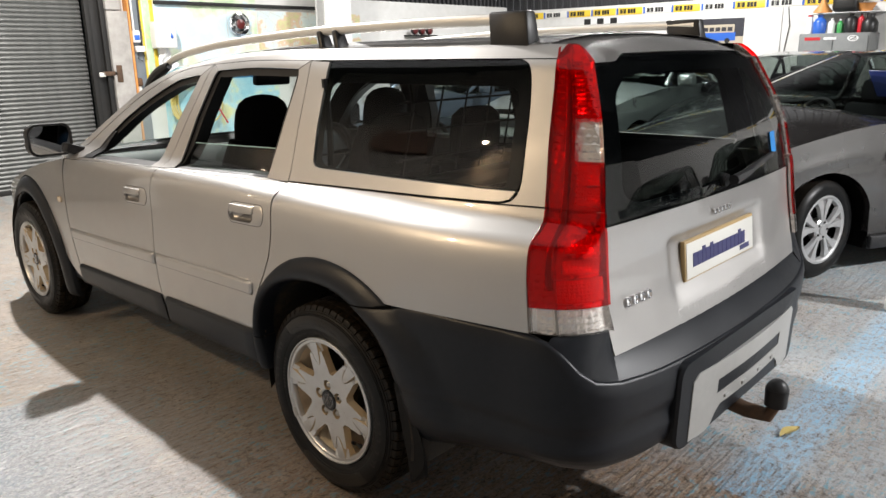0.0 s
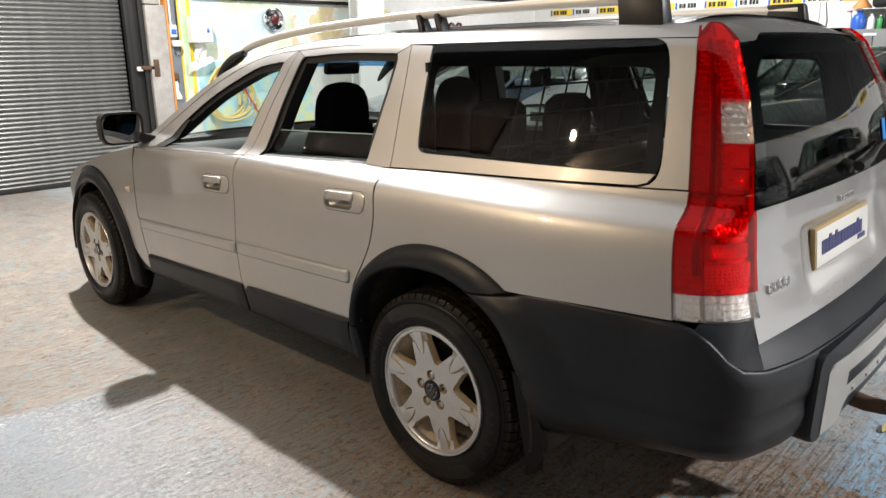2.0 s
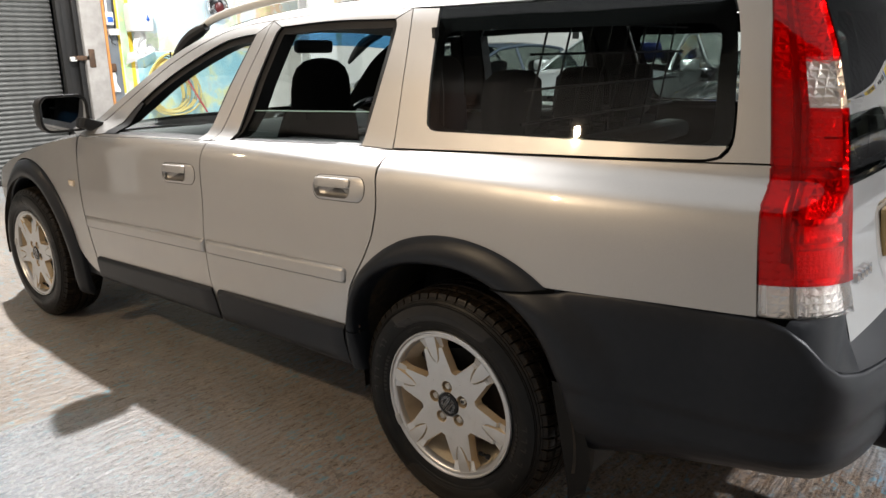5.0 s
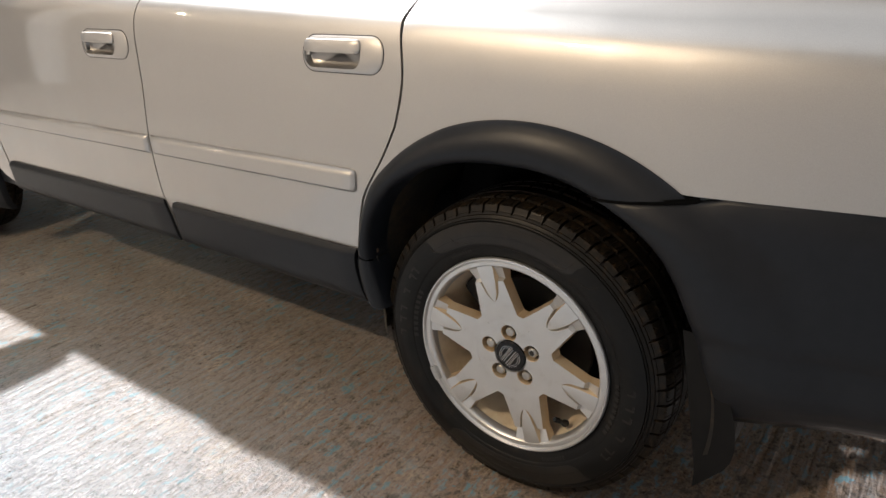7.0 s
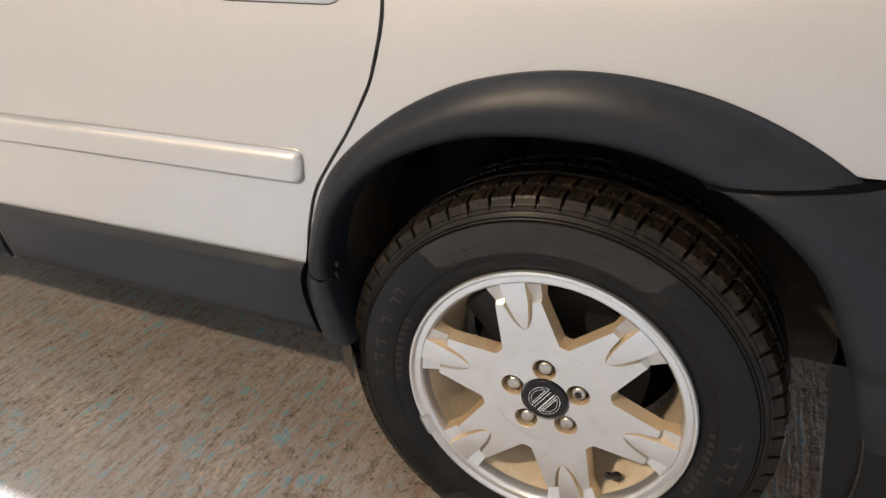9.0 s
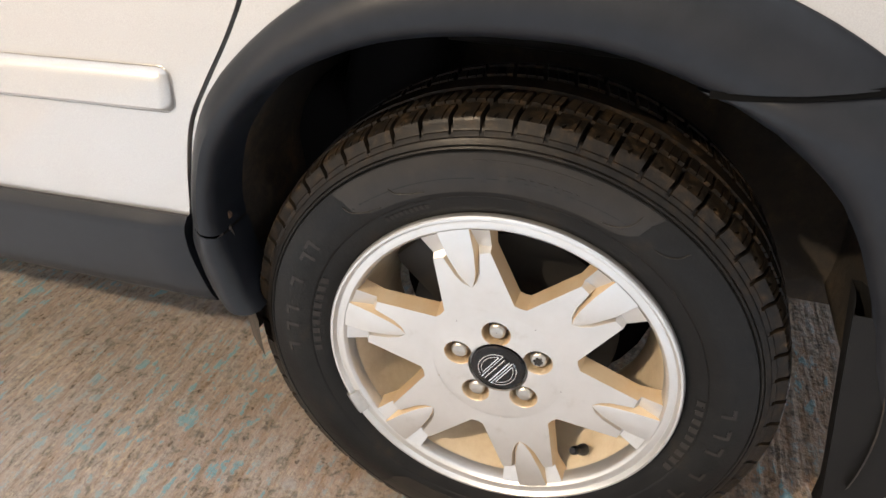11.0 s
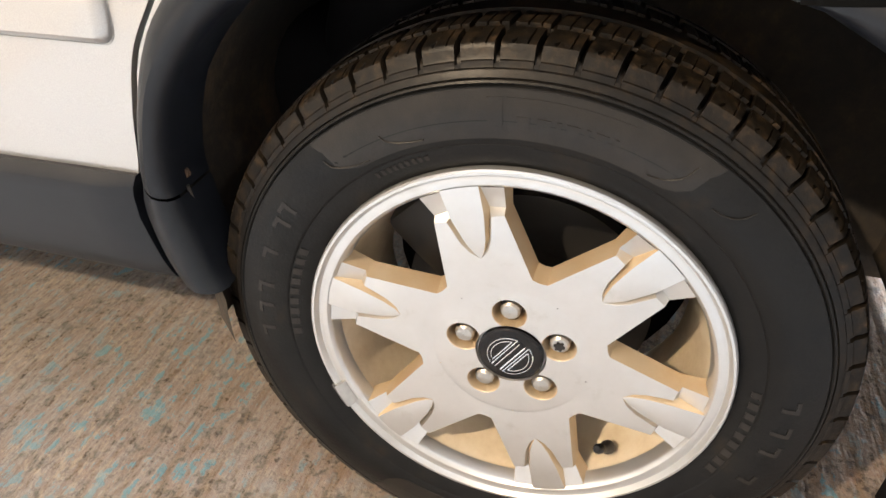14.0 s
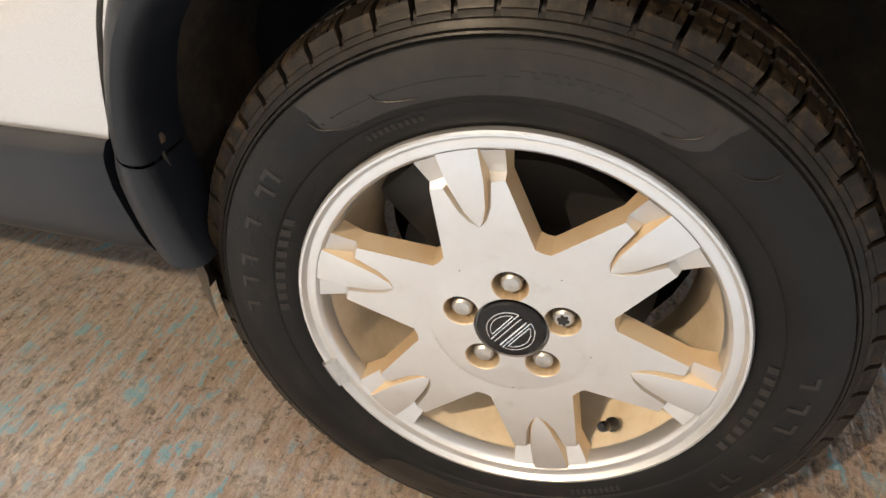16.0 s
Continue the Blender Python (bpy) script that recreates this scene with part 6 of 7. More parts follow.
    for a in np.linspace(-155, -146.5, 8):
        rows.append([polar(r, a, d) for d, r in ((0.004, 0.2100), (0.0095, 0.2120), (0.0140, 0.2165), (0.0160, 0.2225), (0.0120, 0.2280), (0.004, 0.2285))])
    wt = part("balance_weight", join(grid(rows), ([p for p in rows[0]], [tuple(range(6))]), ([p for p in rows[-1]], [tuple(range(6))])), STEEL, w, "clipped-on balance weight")
    wt.location.x = -0.095
    # engraved strokes on one spoke
    st = []
    def wpt(u, v):
        a = radians(-12)
        return (-0.0032, -(u * math.cos(a) - v * math.sin(a)), u * math.sin(a) + v * math.cos(a))
    for a, b in (((0.186, 0.009), (0.200, -0.009)), ((0.186, -0.009), (0.200, 0.009)), ((0.166, 0.006), (0.181, 0.006)), ((0.164, -0.006), (0.181, -0.006)), ((0.164, -0.006), (0.162, 0.0)), ((0.162, 0.0), (0.166, 0.006))):
        st.append(tube([wpt(*a), wpt(*b)], 0.0011, 5))
    sx = part("rim_engraving", join(*st), ALLOY, rim)
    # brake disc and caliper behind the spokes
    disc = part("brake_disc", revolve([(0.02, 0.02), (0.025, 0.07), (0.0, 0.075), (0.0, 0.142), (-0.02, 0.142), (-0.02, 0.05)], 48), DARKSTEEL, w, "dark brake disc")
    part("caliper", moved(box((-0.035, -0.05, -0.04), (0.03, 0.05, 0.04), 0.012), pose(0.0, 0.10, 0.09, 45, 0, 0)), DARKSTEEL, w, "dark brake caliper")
    # added black disc: the shade inside the wheel, not a part of it
    part("hub_shade", grid([[polar(r, a, -0.105) for a in range(0, 361, 12)] for r in (0.02, 0.19)]), SHADOW_FELT, w, "black disc standing for the shade behind the spokes")
    return w


# brake dust tan, pushed to orange for the warm lamp's highlight
DUSTY_WARMLIT = varied("dusty_warmlit_wall", (0.50, 0.36, 0.21), (0.56, 0.46, 0.32), 30, (0.36, 0.48), 0.5)
RIDGE = varied("dusty_rubber", (0.010, 0.0094, 0.0088), (0.018, 0.0158, 0.0134), 60, (0.26, 0.38), 0, 0.3, 0, 500, 0.0006, 0.24)
wheel = make_wheel()
wheel.parent = car
HUB_X, HUB_Z = 0.79, 0.337
wheel.matrix_basis = pose(-HUB_X, 0, HUB_Z)
for m in (pose(-HUB_X - 0.02, 2.763, HUB_Z, 37, 0, 0), pose(HUB_X, 0, HUB_Z, 0, 0, 180) @ pose(0, 0, 0, 50, 0, 0), pose(HUB_X + 0.02, 2.763, HUB_Z, 0, 0, 180)):
    copy_thing(wheel, m)

# ---------------------------------------------------------------- the garage
XL, XR, YB, YF, ZC = -3.9, 9.2, -8.0, 7.2, 5.0


def structure(name, vf, mat, label="", smooth=False):
    return tagged(part(name, vf, mat, None, label, smooth), label, "", "", "structure")


structure("floor", box((XL - 0.3, YB - 0.3, -0.2), (XR + 0.3, YF + 0.6, 0.0)), FLOOR, "worn concrete floor with traces of blue paint")
structure("wall_east", box((XR, YB, 0), (XR + 0.2, YF + 0.2, 2.22)), WHITEWALL, "white painted block wall")
structure("wall_east_upper", join(box((XR + 0.025, YB, 2.22), (XR + 0.2, YF + 0.2, ZC)), *[box((XR + 0.0, y, 2.22), (XR + 0.07, y + 0.07, ZC), 0.012, 1) for y in np.arange(YB, YF, 0.16)]), DARKSHEET, "dark corrugated cladding")
structure("wall_north", join(box((1.30, YF, 0), (XR, YF + 0.2, 2.30)), box((1.3, YF, 2.30), (1.56, YF + 0.2, ZC))), WHITEWALL, "white painted front wall")
structure("wall_north_upper", join(box((1.56, YF + 0.06, 2.30), (XR, YF + 0.2, ZC)), *[box((x, YF, 2.30), (x + 0.05, YF + 0.07, ZC), 0.01, 1) for x in np.arange(1.6, XR, 0.11)]), DARKSHEET, "dark corrugated cladding")
structure("wall_north_left", join(box((XL, YF, 0), (-3.5, YF + 0.2, ZC)), box((-3.5, YF, 3.5), (1.3, YF + 0.2, ZC))), WHITEWALL, "white painted wall round the shutter")
structure("wall_west", box((XL - 0.2, YB, 0), (XL, YF + 0.2, 3.7)), BROWNWALL, "dull brown painted wall")
structure("wall_west_upper", box((XL - 0.2, YB, 3.7), (XL, YF + 0.2, ZC)), BROWNWALL, "dull brown upper wall")
structure("wall_south", box((XL - 0.2, YB - 0.2, 0), (XR + 0.2, YB, 2.3)), WHITEWALL, "white painted rear wall")
structure("wall_south_upper", box((XL - 0.2, YB - 0.2, 2.3), (XR + 0.2, YB, ZC)), DARKSHEET, "dark cladding")
structure("ceiling", join(box((XL - 0.2, YB - 0.2, ZC), (XR + 0.2, YF + 0.2, ZC + 0.1)), *[box((XL, y, ZC - 0.25), (XR, y + 0.12, ZC)) for y in (-6, -3, 0, 3, 6)]), DARKSHEET, "dark sheet roof with beams")

structure("wall_panel", box((XL + 0.001, 2.95, 3.1), (XL + 0.04, 4.1, 3.69)), varied("brown_board", (0.16, 0.09, 0.06), (0.2, 0.12, 0.08), 8), "brown board high on the wall")
# roller shutter: separate curved slats in dark guides
shutter = thing("roller_shutter", "closed grey steel roller shutter between dark guides", "shutter")
pr = [(0.0, 0.0), (-0.003, 0.004), (-0.012, 0.011), (-0.016, 0.023), (-0.012, 0.035), (-0.003, 0.043), (0.0015, 0.0455), (0.004, 0.049)]
sl = grid([[(x, YF + 0.07 + a, b) for a, b in pr] for x in (-3.36, 1.33)])
first = None
for i in range(69):
    if first is None:
        first = part("slat", sl, GALV, shutter)
        ob = first
    else:
        ob = new("slat", first.data)
        ob.parent = shutter
    ob.location.z = 0.03 + 0.0500 * i
part("bottom_rail", box((-3.36, YF + 0.03, 0.0), (1.33, YF + 0.10, 0.06), 0.008), DARKSTEEL, shutter, "dark bottom rail")
part("guide", join(box((1.30, YF - 0.07, 0), (1.36, YF + 0.1, 3.5), 0.006), box((1.36, YF - 0.05, 0), (1.46, YF + 0.02, 3.5), 0.006), box((1.46, YF - 0.09, 0), (1.52, YF + 0.05, 3.5), 0.006)), DARKSTEEL, shutter, "dark steel guide")
part("guide", box((-3.5, YF - 0.07, 0), (-3.33, YF + 0.1, 3.5), 0.006), DARKSTEEL, shutter, "dark steel guide")
part("latch", join(box((1.40, YF - 0.12, 1.28), (1.62, YF - 0.08, 1.33), 0.006), box((1.56, YF - 0.13, 1.20), (1.63, YF - 0.06, 1.40), 0.01), box((1.55, YF - 0.10, 0.92), (1.60, YF - 0.07, 1.2), 0.008)), RUST, shutter, "rusty shutter latch")
part("padlock", join(box((1.36, YF - 0.12, 1.27), (1.43, YF - 0.09, 1.32), 0.008)), PLATE, shutter, "pale padlock tag")

# ---------------------------------------------------------------- parked cars
def simple_wheel(parent, x, y, s, R, rr, turn, rim_m, style, n=5):
    w = new("wheel")
    w.empty_display_size = 0.1
    w.parent = parent
    w.matrix_basis = pose(x, y, R, 0, 0, (0 if s < 0 else 180) + turn)
    part("tyre", revolve([(0.085, rr), (0.10, rr + 0.02), (0.105, (rr + R) / 2), (0.095, R - 0.02), (0.07, R), (0, R), (-0.07, R), (-0.1, R - 0.03), (-0.09, rr)], 56), TYRE, w, "black tyre")
    # black disc in place of the shade behind the trim's spokes
    part("wheel_shade", grid([[polar(r, a, 0.02) for a in range(0, 361, 12)] for r in (0.01, rr)]), SHADOW_FELT, w)
    V = [grid([[polar(r, a, d) for a in range(0, 361, 6)] for r, d in ((rr - 0.03, 0.06), (rr - 0.022, 0.082), (rr - 0.008, 0.090), (rr + 0.004, 0.088), (rr + 0.006, 0.08))])]
    V.append(grid([[polar(r, a, d) for a in range(0, 361, 12)] for r, d in ((0.0005, 0.088), (0.03, 0.087), (0.034, 0.08), (0.065, 0.082), (0.075, 0.074), (0.075, 0.03))]))
    for i in range(n):
        c = 360 / n * i + 20
        if style == "cover":
            for sg in (-1, 1):
                rows = []
                for r, a, wd in ((0.055, 8, 14), (0.10, 9.5, 9.5), (0.15, 11.5, 9), (rr - 0.018, 15, 10.5)):
                    rows.append([polar(r, c + sg * a + t * wd, 0.084 - (0.012 if abs(t) == 1 else 0) - 0.01 * (abs(t) == 1)) for t in (-1, -0.75, 0, 0.75, 1)])
                V.append(grid(rows))
        else:
            rows = []
            for r, wd in ((0.05, 20), (0.11, 9), (0.16, 7), (rr - 0.02, 9)):
                rows.append([polar(r, c + t * wd, 0.082 - (0.02 if abs(t) == 1 else 0)) for t in (-1, -0.7, 0, 0.7, 1)])
            V.append(grid(rows))
    part("rim", join(*V), rim_m, w, "silver wheel trim")
    for i in range(5):
        nut = part("wheel_nut", moved(revolve([(0.088, 0.0005), (0.088, 0.008), (0.07, 0.009)], 8), Matrix.Translation(polar(0.052, 72 * i, 0))), DARKSTEEL, w)


def parked_car(name, label, m, paint, L=4.3, Wd=1.76, H=1.48, hood=1.02, nose=0.70, wb=2.6, fo=0.85, R=0.315, rr=0.21, cowl=0.62, roof0=1.5, suv=False, cover=True, front_detail=True, price=""):
    """A car with its front axle over the origin, looking along +y; s = -1 is its left side."""
    c = thing(name, label, "car", "parked cars", m)
    y_nose, y_tail = fo, fo - L
    yc, yr0, yr1 = -cowl, -roof0, y_tail + (0.55 if not suv else 0.35)
    belt = lambda y: hood - 0.06 + 0.035 * min(1, max(0, (yc - y) / 2.5)) if y < yc else hood - 0.06 - (hood - 0.06 - nose) * ((y - yc) / (y_nose - yc)) ** 1.6
    sill = 0.24 if not suv else 0.32
    ra = R + 0.055

    def hw(y, z):
        t = (y - (y_nose + y_tail) / 2) / (L / 2)
        w = Wd / 2 * (1 - 0.15 * abs(t) ** 4.5)
        q = (z - 0.58) / 0.5
        w *= 1 - 0.055 * q * q if z <= 1.0 else 1
        if z > belt(y):
            w *= 1 - 0.055 * ((belt(y) - 0.58) / 0.5) ** 2
            w -= 0.42 * (z - belt(y))
        return w

    Y = np.linspace(y_nose - 0.02, y_tail + 0.02, 120)
    for s in (-1, 1):
        rows = []
        for y in Y:
            lo = sill
            for a in (0.0, -wb):
                if abs(y - a) < ra:
                    lo = max(lo, R + math.sqrt(ra * ra - (y - a) ** 2))
            hi = max(belt(y), lo + 0.01)
            zz = lo + (hi - lo) * np.linspace(0, 1, 10)
            rows.append([(s * (hw(y, zz[0]) - 0.05), y, zz[0])] + [(s * (hw(y, z) + (0.008 * max(0, 1 - abs(z - belt(y) + 0.16) / 0.05))), y, z) for z in zz] + [(s * (hw(y, hi) - 0.05), y, hi + 0.006)])
        fl = part("body_side", grid(rows), paint, c, "painted flank with wheel arches")
        part("sill", box((s * hw(-1.3, 0.3) - 0.03, -wb + ra, 0.17), (s * hw(-1.3, 0.3) + 0.008, -ra, sill + 0.02), 0.012), BLACK, c, "black sill")
        for a in (0.0, -wb):
            rows = [[(s * x, a + (ra + 0.004) * math.cos(t), R + (ra + 0.004) * math.sin(t)) for x in (0.40, hw(a, 0.6) - 0.01)] for t in np.linspace(-0.4, math.pi + 0.4, 24)]
            part("wheel_well", join(grid(rows), grid([[(s * 0.41, a + r * math.cos(t), R + r * math.sin(t)) for r in (0.01, ra)] for t in np.linspace(0, 2 * math.pi, 24)])), SHADOW_FELT, c)
            simple_wheel(c, s * (hw(a, 0.5) - 0.115), a, s, R, rr, (12 if a == 0 else 0) if cover else 0, RIMGREY, "cover" if cover else "spoke", 5)
        # door lines and handles
        for yg in (yc - 0.12, (yc + yr1) / 2 - 0.12):
            part("door_gap", tube([(s * (hw(yg, z) + 0.001), yg + 0.05 * math.sin(z * 3), z) for z in np.linspace(sill + 0.05, belt(yg) - 0.005, 12)], 0.0035, 4), SHADOW, fl)
        for yg in ((yc + yr1) / 2 + 0.05, yr1 + 0.2):
            zz = belt(yg) - 0.11
            part("door_handle", box((s * hw(yg, zz) - 0.02, yg - 0.08, zz - 0.014), (s * hw(yg, zz) + 0.03, yg + 0.08, zz + 0.014), 0.01), paint, fl, "body-coloured handle")
        # side glass with dark pillars
        top = lambda y: H - 0.075 - 0.05 * ((y - (yr0 + yr1) / 2) / ((yr0 - yr1) / 2)) ** 2
        Yg = np.linspace(yc - 0.02, y_tail + 0.22, 40)
        def upper(y):
            if y > yr0:
                return belt(y) + (top(yr0) - belt(y)) * min(1, (yc - y) / (yc - yr0)) ** 0.85
            if y < yr1:
                return belt(y) + (top(yr1) - belt(y)) * max(0.0, (y - y_tail - 0.2) / (yr1 - y_tail - 0.2)) ** 0.55
            return top(y)
        part("side_glass", grid([[(s * (hw(y, z) - 0.012), y, z) for z in np.linspace(belt(y), upper(y), 6)] for y in Yg]), DARKGLASS, c, "tinted side windows", out=(0, -1.3, 0.8))
        frame_o = [(s * (hw(y, upper(y)) - 0.004), y, upper(y)) for y in Yg]
        part("window_frame", join(tube(frame_o, 0.022, 6), *[tube([(s * (hw(y, z) - 0.008), y + 0.06 * (z - 1.2), z) for z in np.linspace(belt(y), upper(y), 6)], 0.022, 6) for y in ((yc + yr1) / 2 - 0.12, yr1 + 0.02)]), paint, c, "painted pillars")
        # mirror
        mm = part("door_mirror", moved(mirror_shell(), pose(s * (hw(yc, 0.9) + 0.10), yc - 0.28, belt(yc) + 0.075) @ Matrix.Diagonal((-s * 0.95, 1, 0.9, 1))), paint, c, "body-coloured door mirror")
        part("mirror_glass", moved(mirror_face(), pose(s * (hw(yc, 0.9) + 0.10), yc - 0.28, belt(yc) + 0.075) @ Matrix.Diagonal((-s * 0.95, 1, 0.9, 1))), MIRROR, mm)
        part("mirror_foot", tube([(s * (hw(yc, 0.9) - 0.05), yc - 0.26, belt(yc) + 0.01), (s * (hw(yc, 0.9) + 0.06), yc - 0.25, belt(yc) + 0.05)], 0.018, 8), BLACK, mm)
        # headlamp
        rows = []
        for u in np.linspace(0, 1, 10):
            y = y_nose - 0.02 - 0.44 * u ** 1.3
            zt = belt(y) - 0.015
            rows.append([(s * min(hw(y, z) + 0.006, Wd / 2 * (0.62 + 0.5 * u)), y + 0.02 * (1 - u), z) for z in np.linspace(zt - 0.15 * (1 - 0.75 * u), zt, 6)])
        hl = part("headlamp", grid(rows), LENS_CLEAR, c, "clear headlamp", out=(0, -1.3, 0.4))
        part("lamp_bowl", grid([[(x * 0.955, y - 0.02, z) for x, y, z in r] for r in rows]), STEEL, hl)
    # bonnet, windscreen, roof, tail
    U = np.linspace(-1, 1, 17)
    rows = []
    for y in np.linspace(yc + 0.03, y_nose - 0.03, 16):
        w = hw(y, belt(y)) - 0.04
        t = (y - yc) / (y_nose - yc)
        rows.append([(w * u, y + 0.14 * (1 - u * u) * t, belt(y) + 0.006 + (0.065 - 0.02 * t) * (1 - abs(u) ** 2.5)) for u in U])
    part("bonnet", grid(rows), paint, c, "painted bonnet")
    def crosscut(y, z, k):
        w = hw(y, min(z, H - 0.08)) - 0.006
        return [(w * u, y + k * (1 - u * u), z + 0.045 * (1 - u ** 4)) for u in U]
    ws = [crosscut(yc + (yr0 - yc) * t, belt(yc) + (H - 0.105 - belt(yc)) * t ** 0.85, 0.16 - 0.05 * t) for t in np.linspace(0, 1, 14)]
    part("windscreen", grid(ws), GLASS, c, "clear windscreen", out=(0, -1.3, 0.6))
    part("roof", grid([crosscut(y, H - 0.075 - 0.05 * ((y - (yr0 + yr1) / 2) / ((yr0 - yr1) / 2)) ** 2 + 0.012, 0.11 * max(0, (y - (yr0 + yr1) / 2) / ((yr0 - yr1) / 2))) for y in np.linspace(yr0, yr1, 16)]), paint, c, "painted roof")
    tg = [crosscut(yr1 + (y_tail + 0.1 - yr1) * t ** (1.0 if not suv else 1.4), (H - 0.12) + (belt(y_tail) - H + 0.12) * t, -0.06) for t in np.linspace(0, 1, 10)]
    part("rear_window", grid(tg), DARKGLASS, c, "tinted rear window", out=(0, -1.3, 0.6))
    part("tail_panel", grid([[(hw(y_tail + 0.05, z) * u, y_tail - 0.06 * (1 - u * u) + 0.08, z) for u in U] for z in np.linspace(0.3, belt(y_tail), 8)]), paint, c, "painted tail panel")
    nose_rows = []
    for z in np.linspace(0.22, nose, 12):
        w = hw(y_nose - 0.05, z)
        nose_rows.append([(w * math.sin(a * 1.5), y_nose - 0.05 + (0.17 + 0.05 * math.sin((z - 0.2) * 5)) * math.cos(a * 1.5), z) for a in np.linspace(-1, 1, 21)])
    bmp = part("front_bumper", grid(nose_rows), paint, c, "painted front bumper")
    for z0, z1, w in ((nose - 0.13, nose - 0.03, 0.42), (0.30, 0.40, 0.52)):
        g = []
        for z in np.linspace(z0, z1, 5):
            g.append([(w * u, y_nose + 0.155 - 0.09 * (w * u / 0.6) ** 2 + 0.03, z) for u in np.linspace(-1, 1, 11)])
        part("grille", grid(g), BLACK, bmp, "black grille")
    part("wiper", tube([(0.0, yc + 0.17, belt(yc) + 0.055), (-0.5, yc + 0.09, belt(yc) + 0.05)], 0.009, 6), BLACK, c, "black wiper")
    part("wiper", tube([(0.5, yc + 0.10, belt(yc) + 0.045), (0.02, yc + 0.19, belt(yc) + 0.065)], 0.009, 6), BLACK, c, "black wiper")
    # cabin
    part("dashboard", box((-Wd / 2 + 0.12, yc - 0.45, 0.55), (Wd / 2 - 0.12, yc - 0.05, belt(yc) - 0.01), 0.05), BLACK, c, "black dashboard")
    part("cabin_floor", box((-Wd / 2 + 0.1, y_tail + 0.2, 0.2), (Wd / 2 - 0.1, yc - 0.1, 0.5), 0.02), SHADOW_FELT, c)
    for x in (-0.36, 0.36):
        for yy in (yc - 1.05, yc - 1.95):
            st = part("seat", join(moved(box((-0.24, -0.08, 0.4), (0.24, 0.08, H - 0.48), 0.05, 2), pose(x, yy, 0, 8, 0, 0)), moved(box((-0.13, -0.05, H - 0.46), (0.13, 0.05, H - 0.28), 0.04, 2), pose(x, yy, 0, 8, 0, 0))), CLOTH, c, "dark seat")
    rw = [(0.36 + 0.18 * math.cos(a), yc - 0.55 - 0.08 * math.sin(a), 0.92 + 0.15 * math.sin(a)) for a in np.linspace(0, 2 * math.pi, 25)[:-1]]
    part("steering_wheel", tube(rw, 0.015, 6, True), BLACK, c)
    part("rear_view_mirror", box((-0.11, yr0 + 0.16, H - 0.25), (0.11, yr0 + 0.19, H - 0.19), 0.012), BLACK, c, "black rear view mirror")
    if price:
        t = 0.55
        pm = pose(-0.42, yc + (yr0 - yc) * t + 0.10, belt(yc) + (H - 0.105 - belt(yc)) * t ** 0.85 - 0.02, 122 - 90, 0, 180)
        card = part("price_card", moved(box((-0.17, -0.004, -0.11), (0.17, 0.004, 0.11), 0.003), pm), BLUECARD, c, "dark blue price card with white figures")
        tx = bpy.data.curves.new("price", "FONT")
        tx.body, tx.size, tx.extrude, tx.align_x = price, 0.13, 0.001, "CENTER"
        to = new("price_figures", tx)
        to.data.materials.append(PLATE)
        to.parent = card
        to.matrix_basis = pm @ pose(0, 0.006, -0.02, 90, 0, 180)
    return c


RIMGREY = varied("silver_wheel_trim", (0.42, 0.42, 0.42), (0.5, 0.5, 0.5), 30, (0.3, 0.4), 0.6)
BLUECARD = material("blue_card", (0.015, 0.03, 0.16), 0.4)
GREYPAINT = car_paint("dark_grey_paint", (0.017, 0.0155, 0.015), 0.24, 0.2)
BLACKPAINT = car_paint("black_paint", (0.012, 0.013, 0.016), 0.25, 0.3)
GREENSILVER = car_paint("pale_silver_paint", (0.50, 0.53, 0.52), 0.3, 0.6)
BLUEPAINT = car_paint("blue_grey_paint", (0.10, 0.13, 0.17), 0.3, 0.6)


def stand(x, y, heading):
    """Front axle at (x, y), nose along heading degrees, counted from +y towards -x."""
    return pose(x, y, 0, 0, 0, heading)


parked_car("hatchback", "dark grey metallic hatchback with a price card", stand(3.165, 0.244, 62), GREYPAINT, H=1.50, hood=1.06, nose=0.72, R=0.325, rr=0.225, cowl=0.5, price="£39")
parked_car("saloon_car", "black car parked beside a grey hatchback", stand(5.75, 1.15, 88), BLACKPAINT, L=3.8, Wd=1.68, H=1.46, wb=2.4, cover=False)
parked_car("suv", "pale silver off-road car between other parked cars", stand(5.06, 2.95, 90), GREENSILVER, L=4.1, Wd=1.8, H=1.60, hood=1.12, nose=0.82, R=0.345, rr=0.22, suv=True, cover=False, price="£9")
parked_car("estate", "blue-grey car parked near the front wall", stand(4.3, 5.3, 84), BLUEPAINT, L=4.3, H=1.46, cover=False)
parked_car("saloon_car", "dark grey car parked nose out from the wall", stand(6.4, -3.4, 78), GREYPAINT, L=4.2, H=1.45, cover=False)
parked_car("saloon_car", "black car parked nose out from the wall", stand(6.2, -6.0, 78), BLACKPAINT, L=4.2, H=1.45, cover=False)

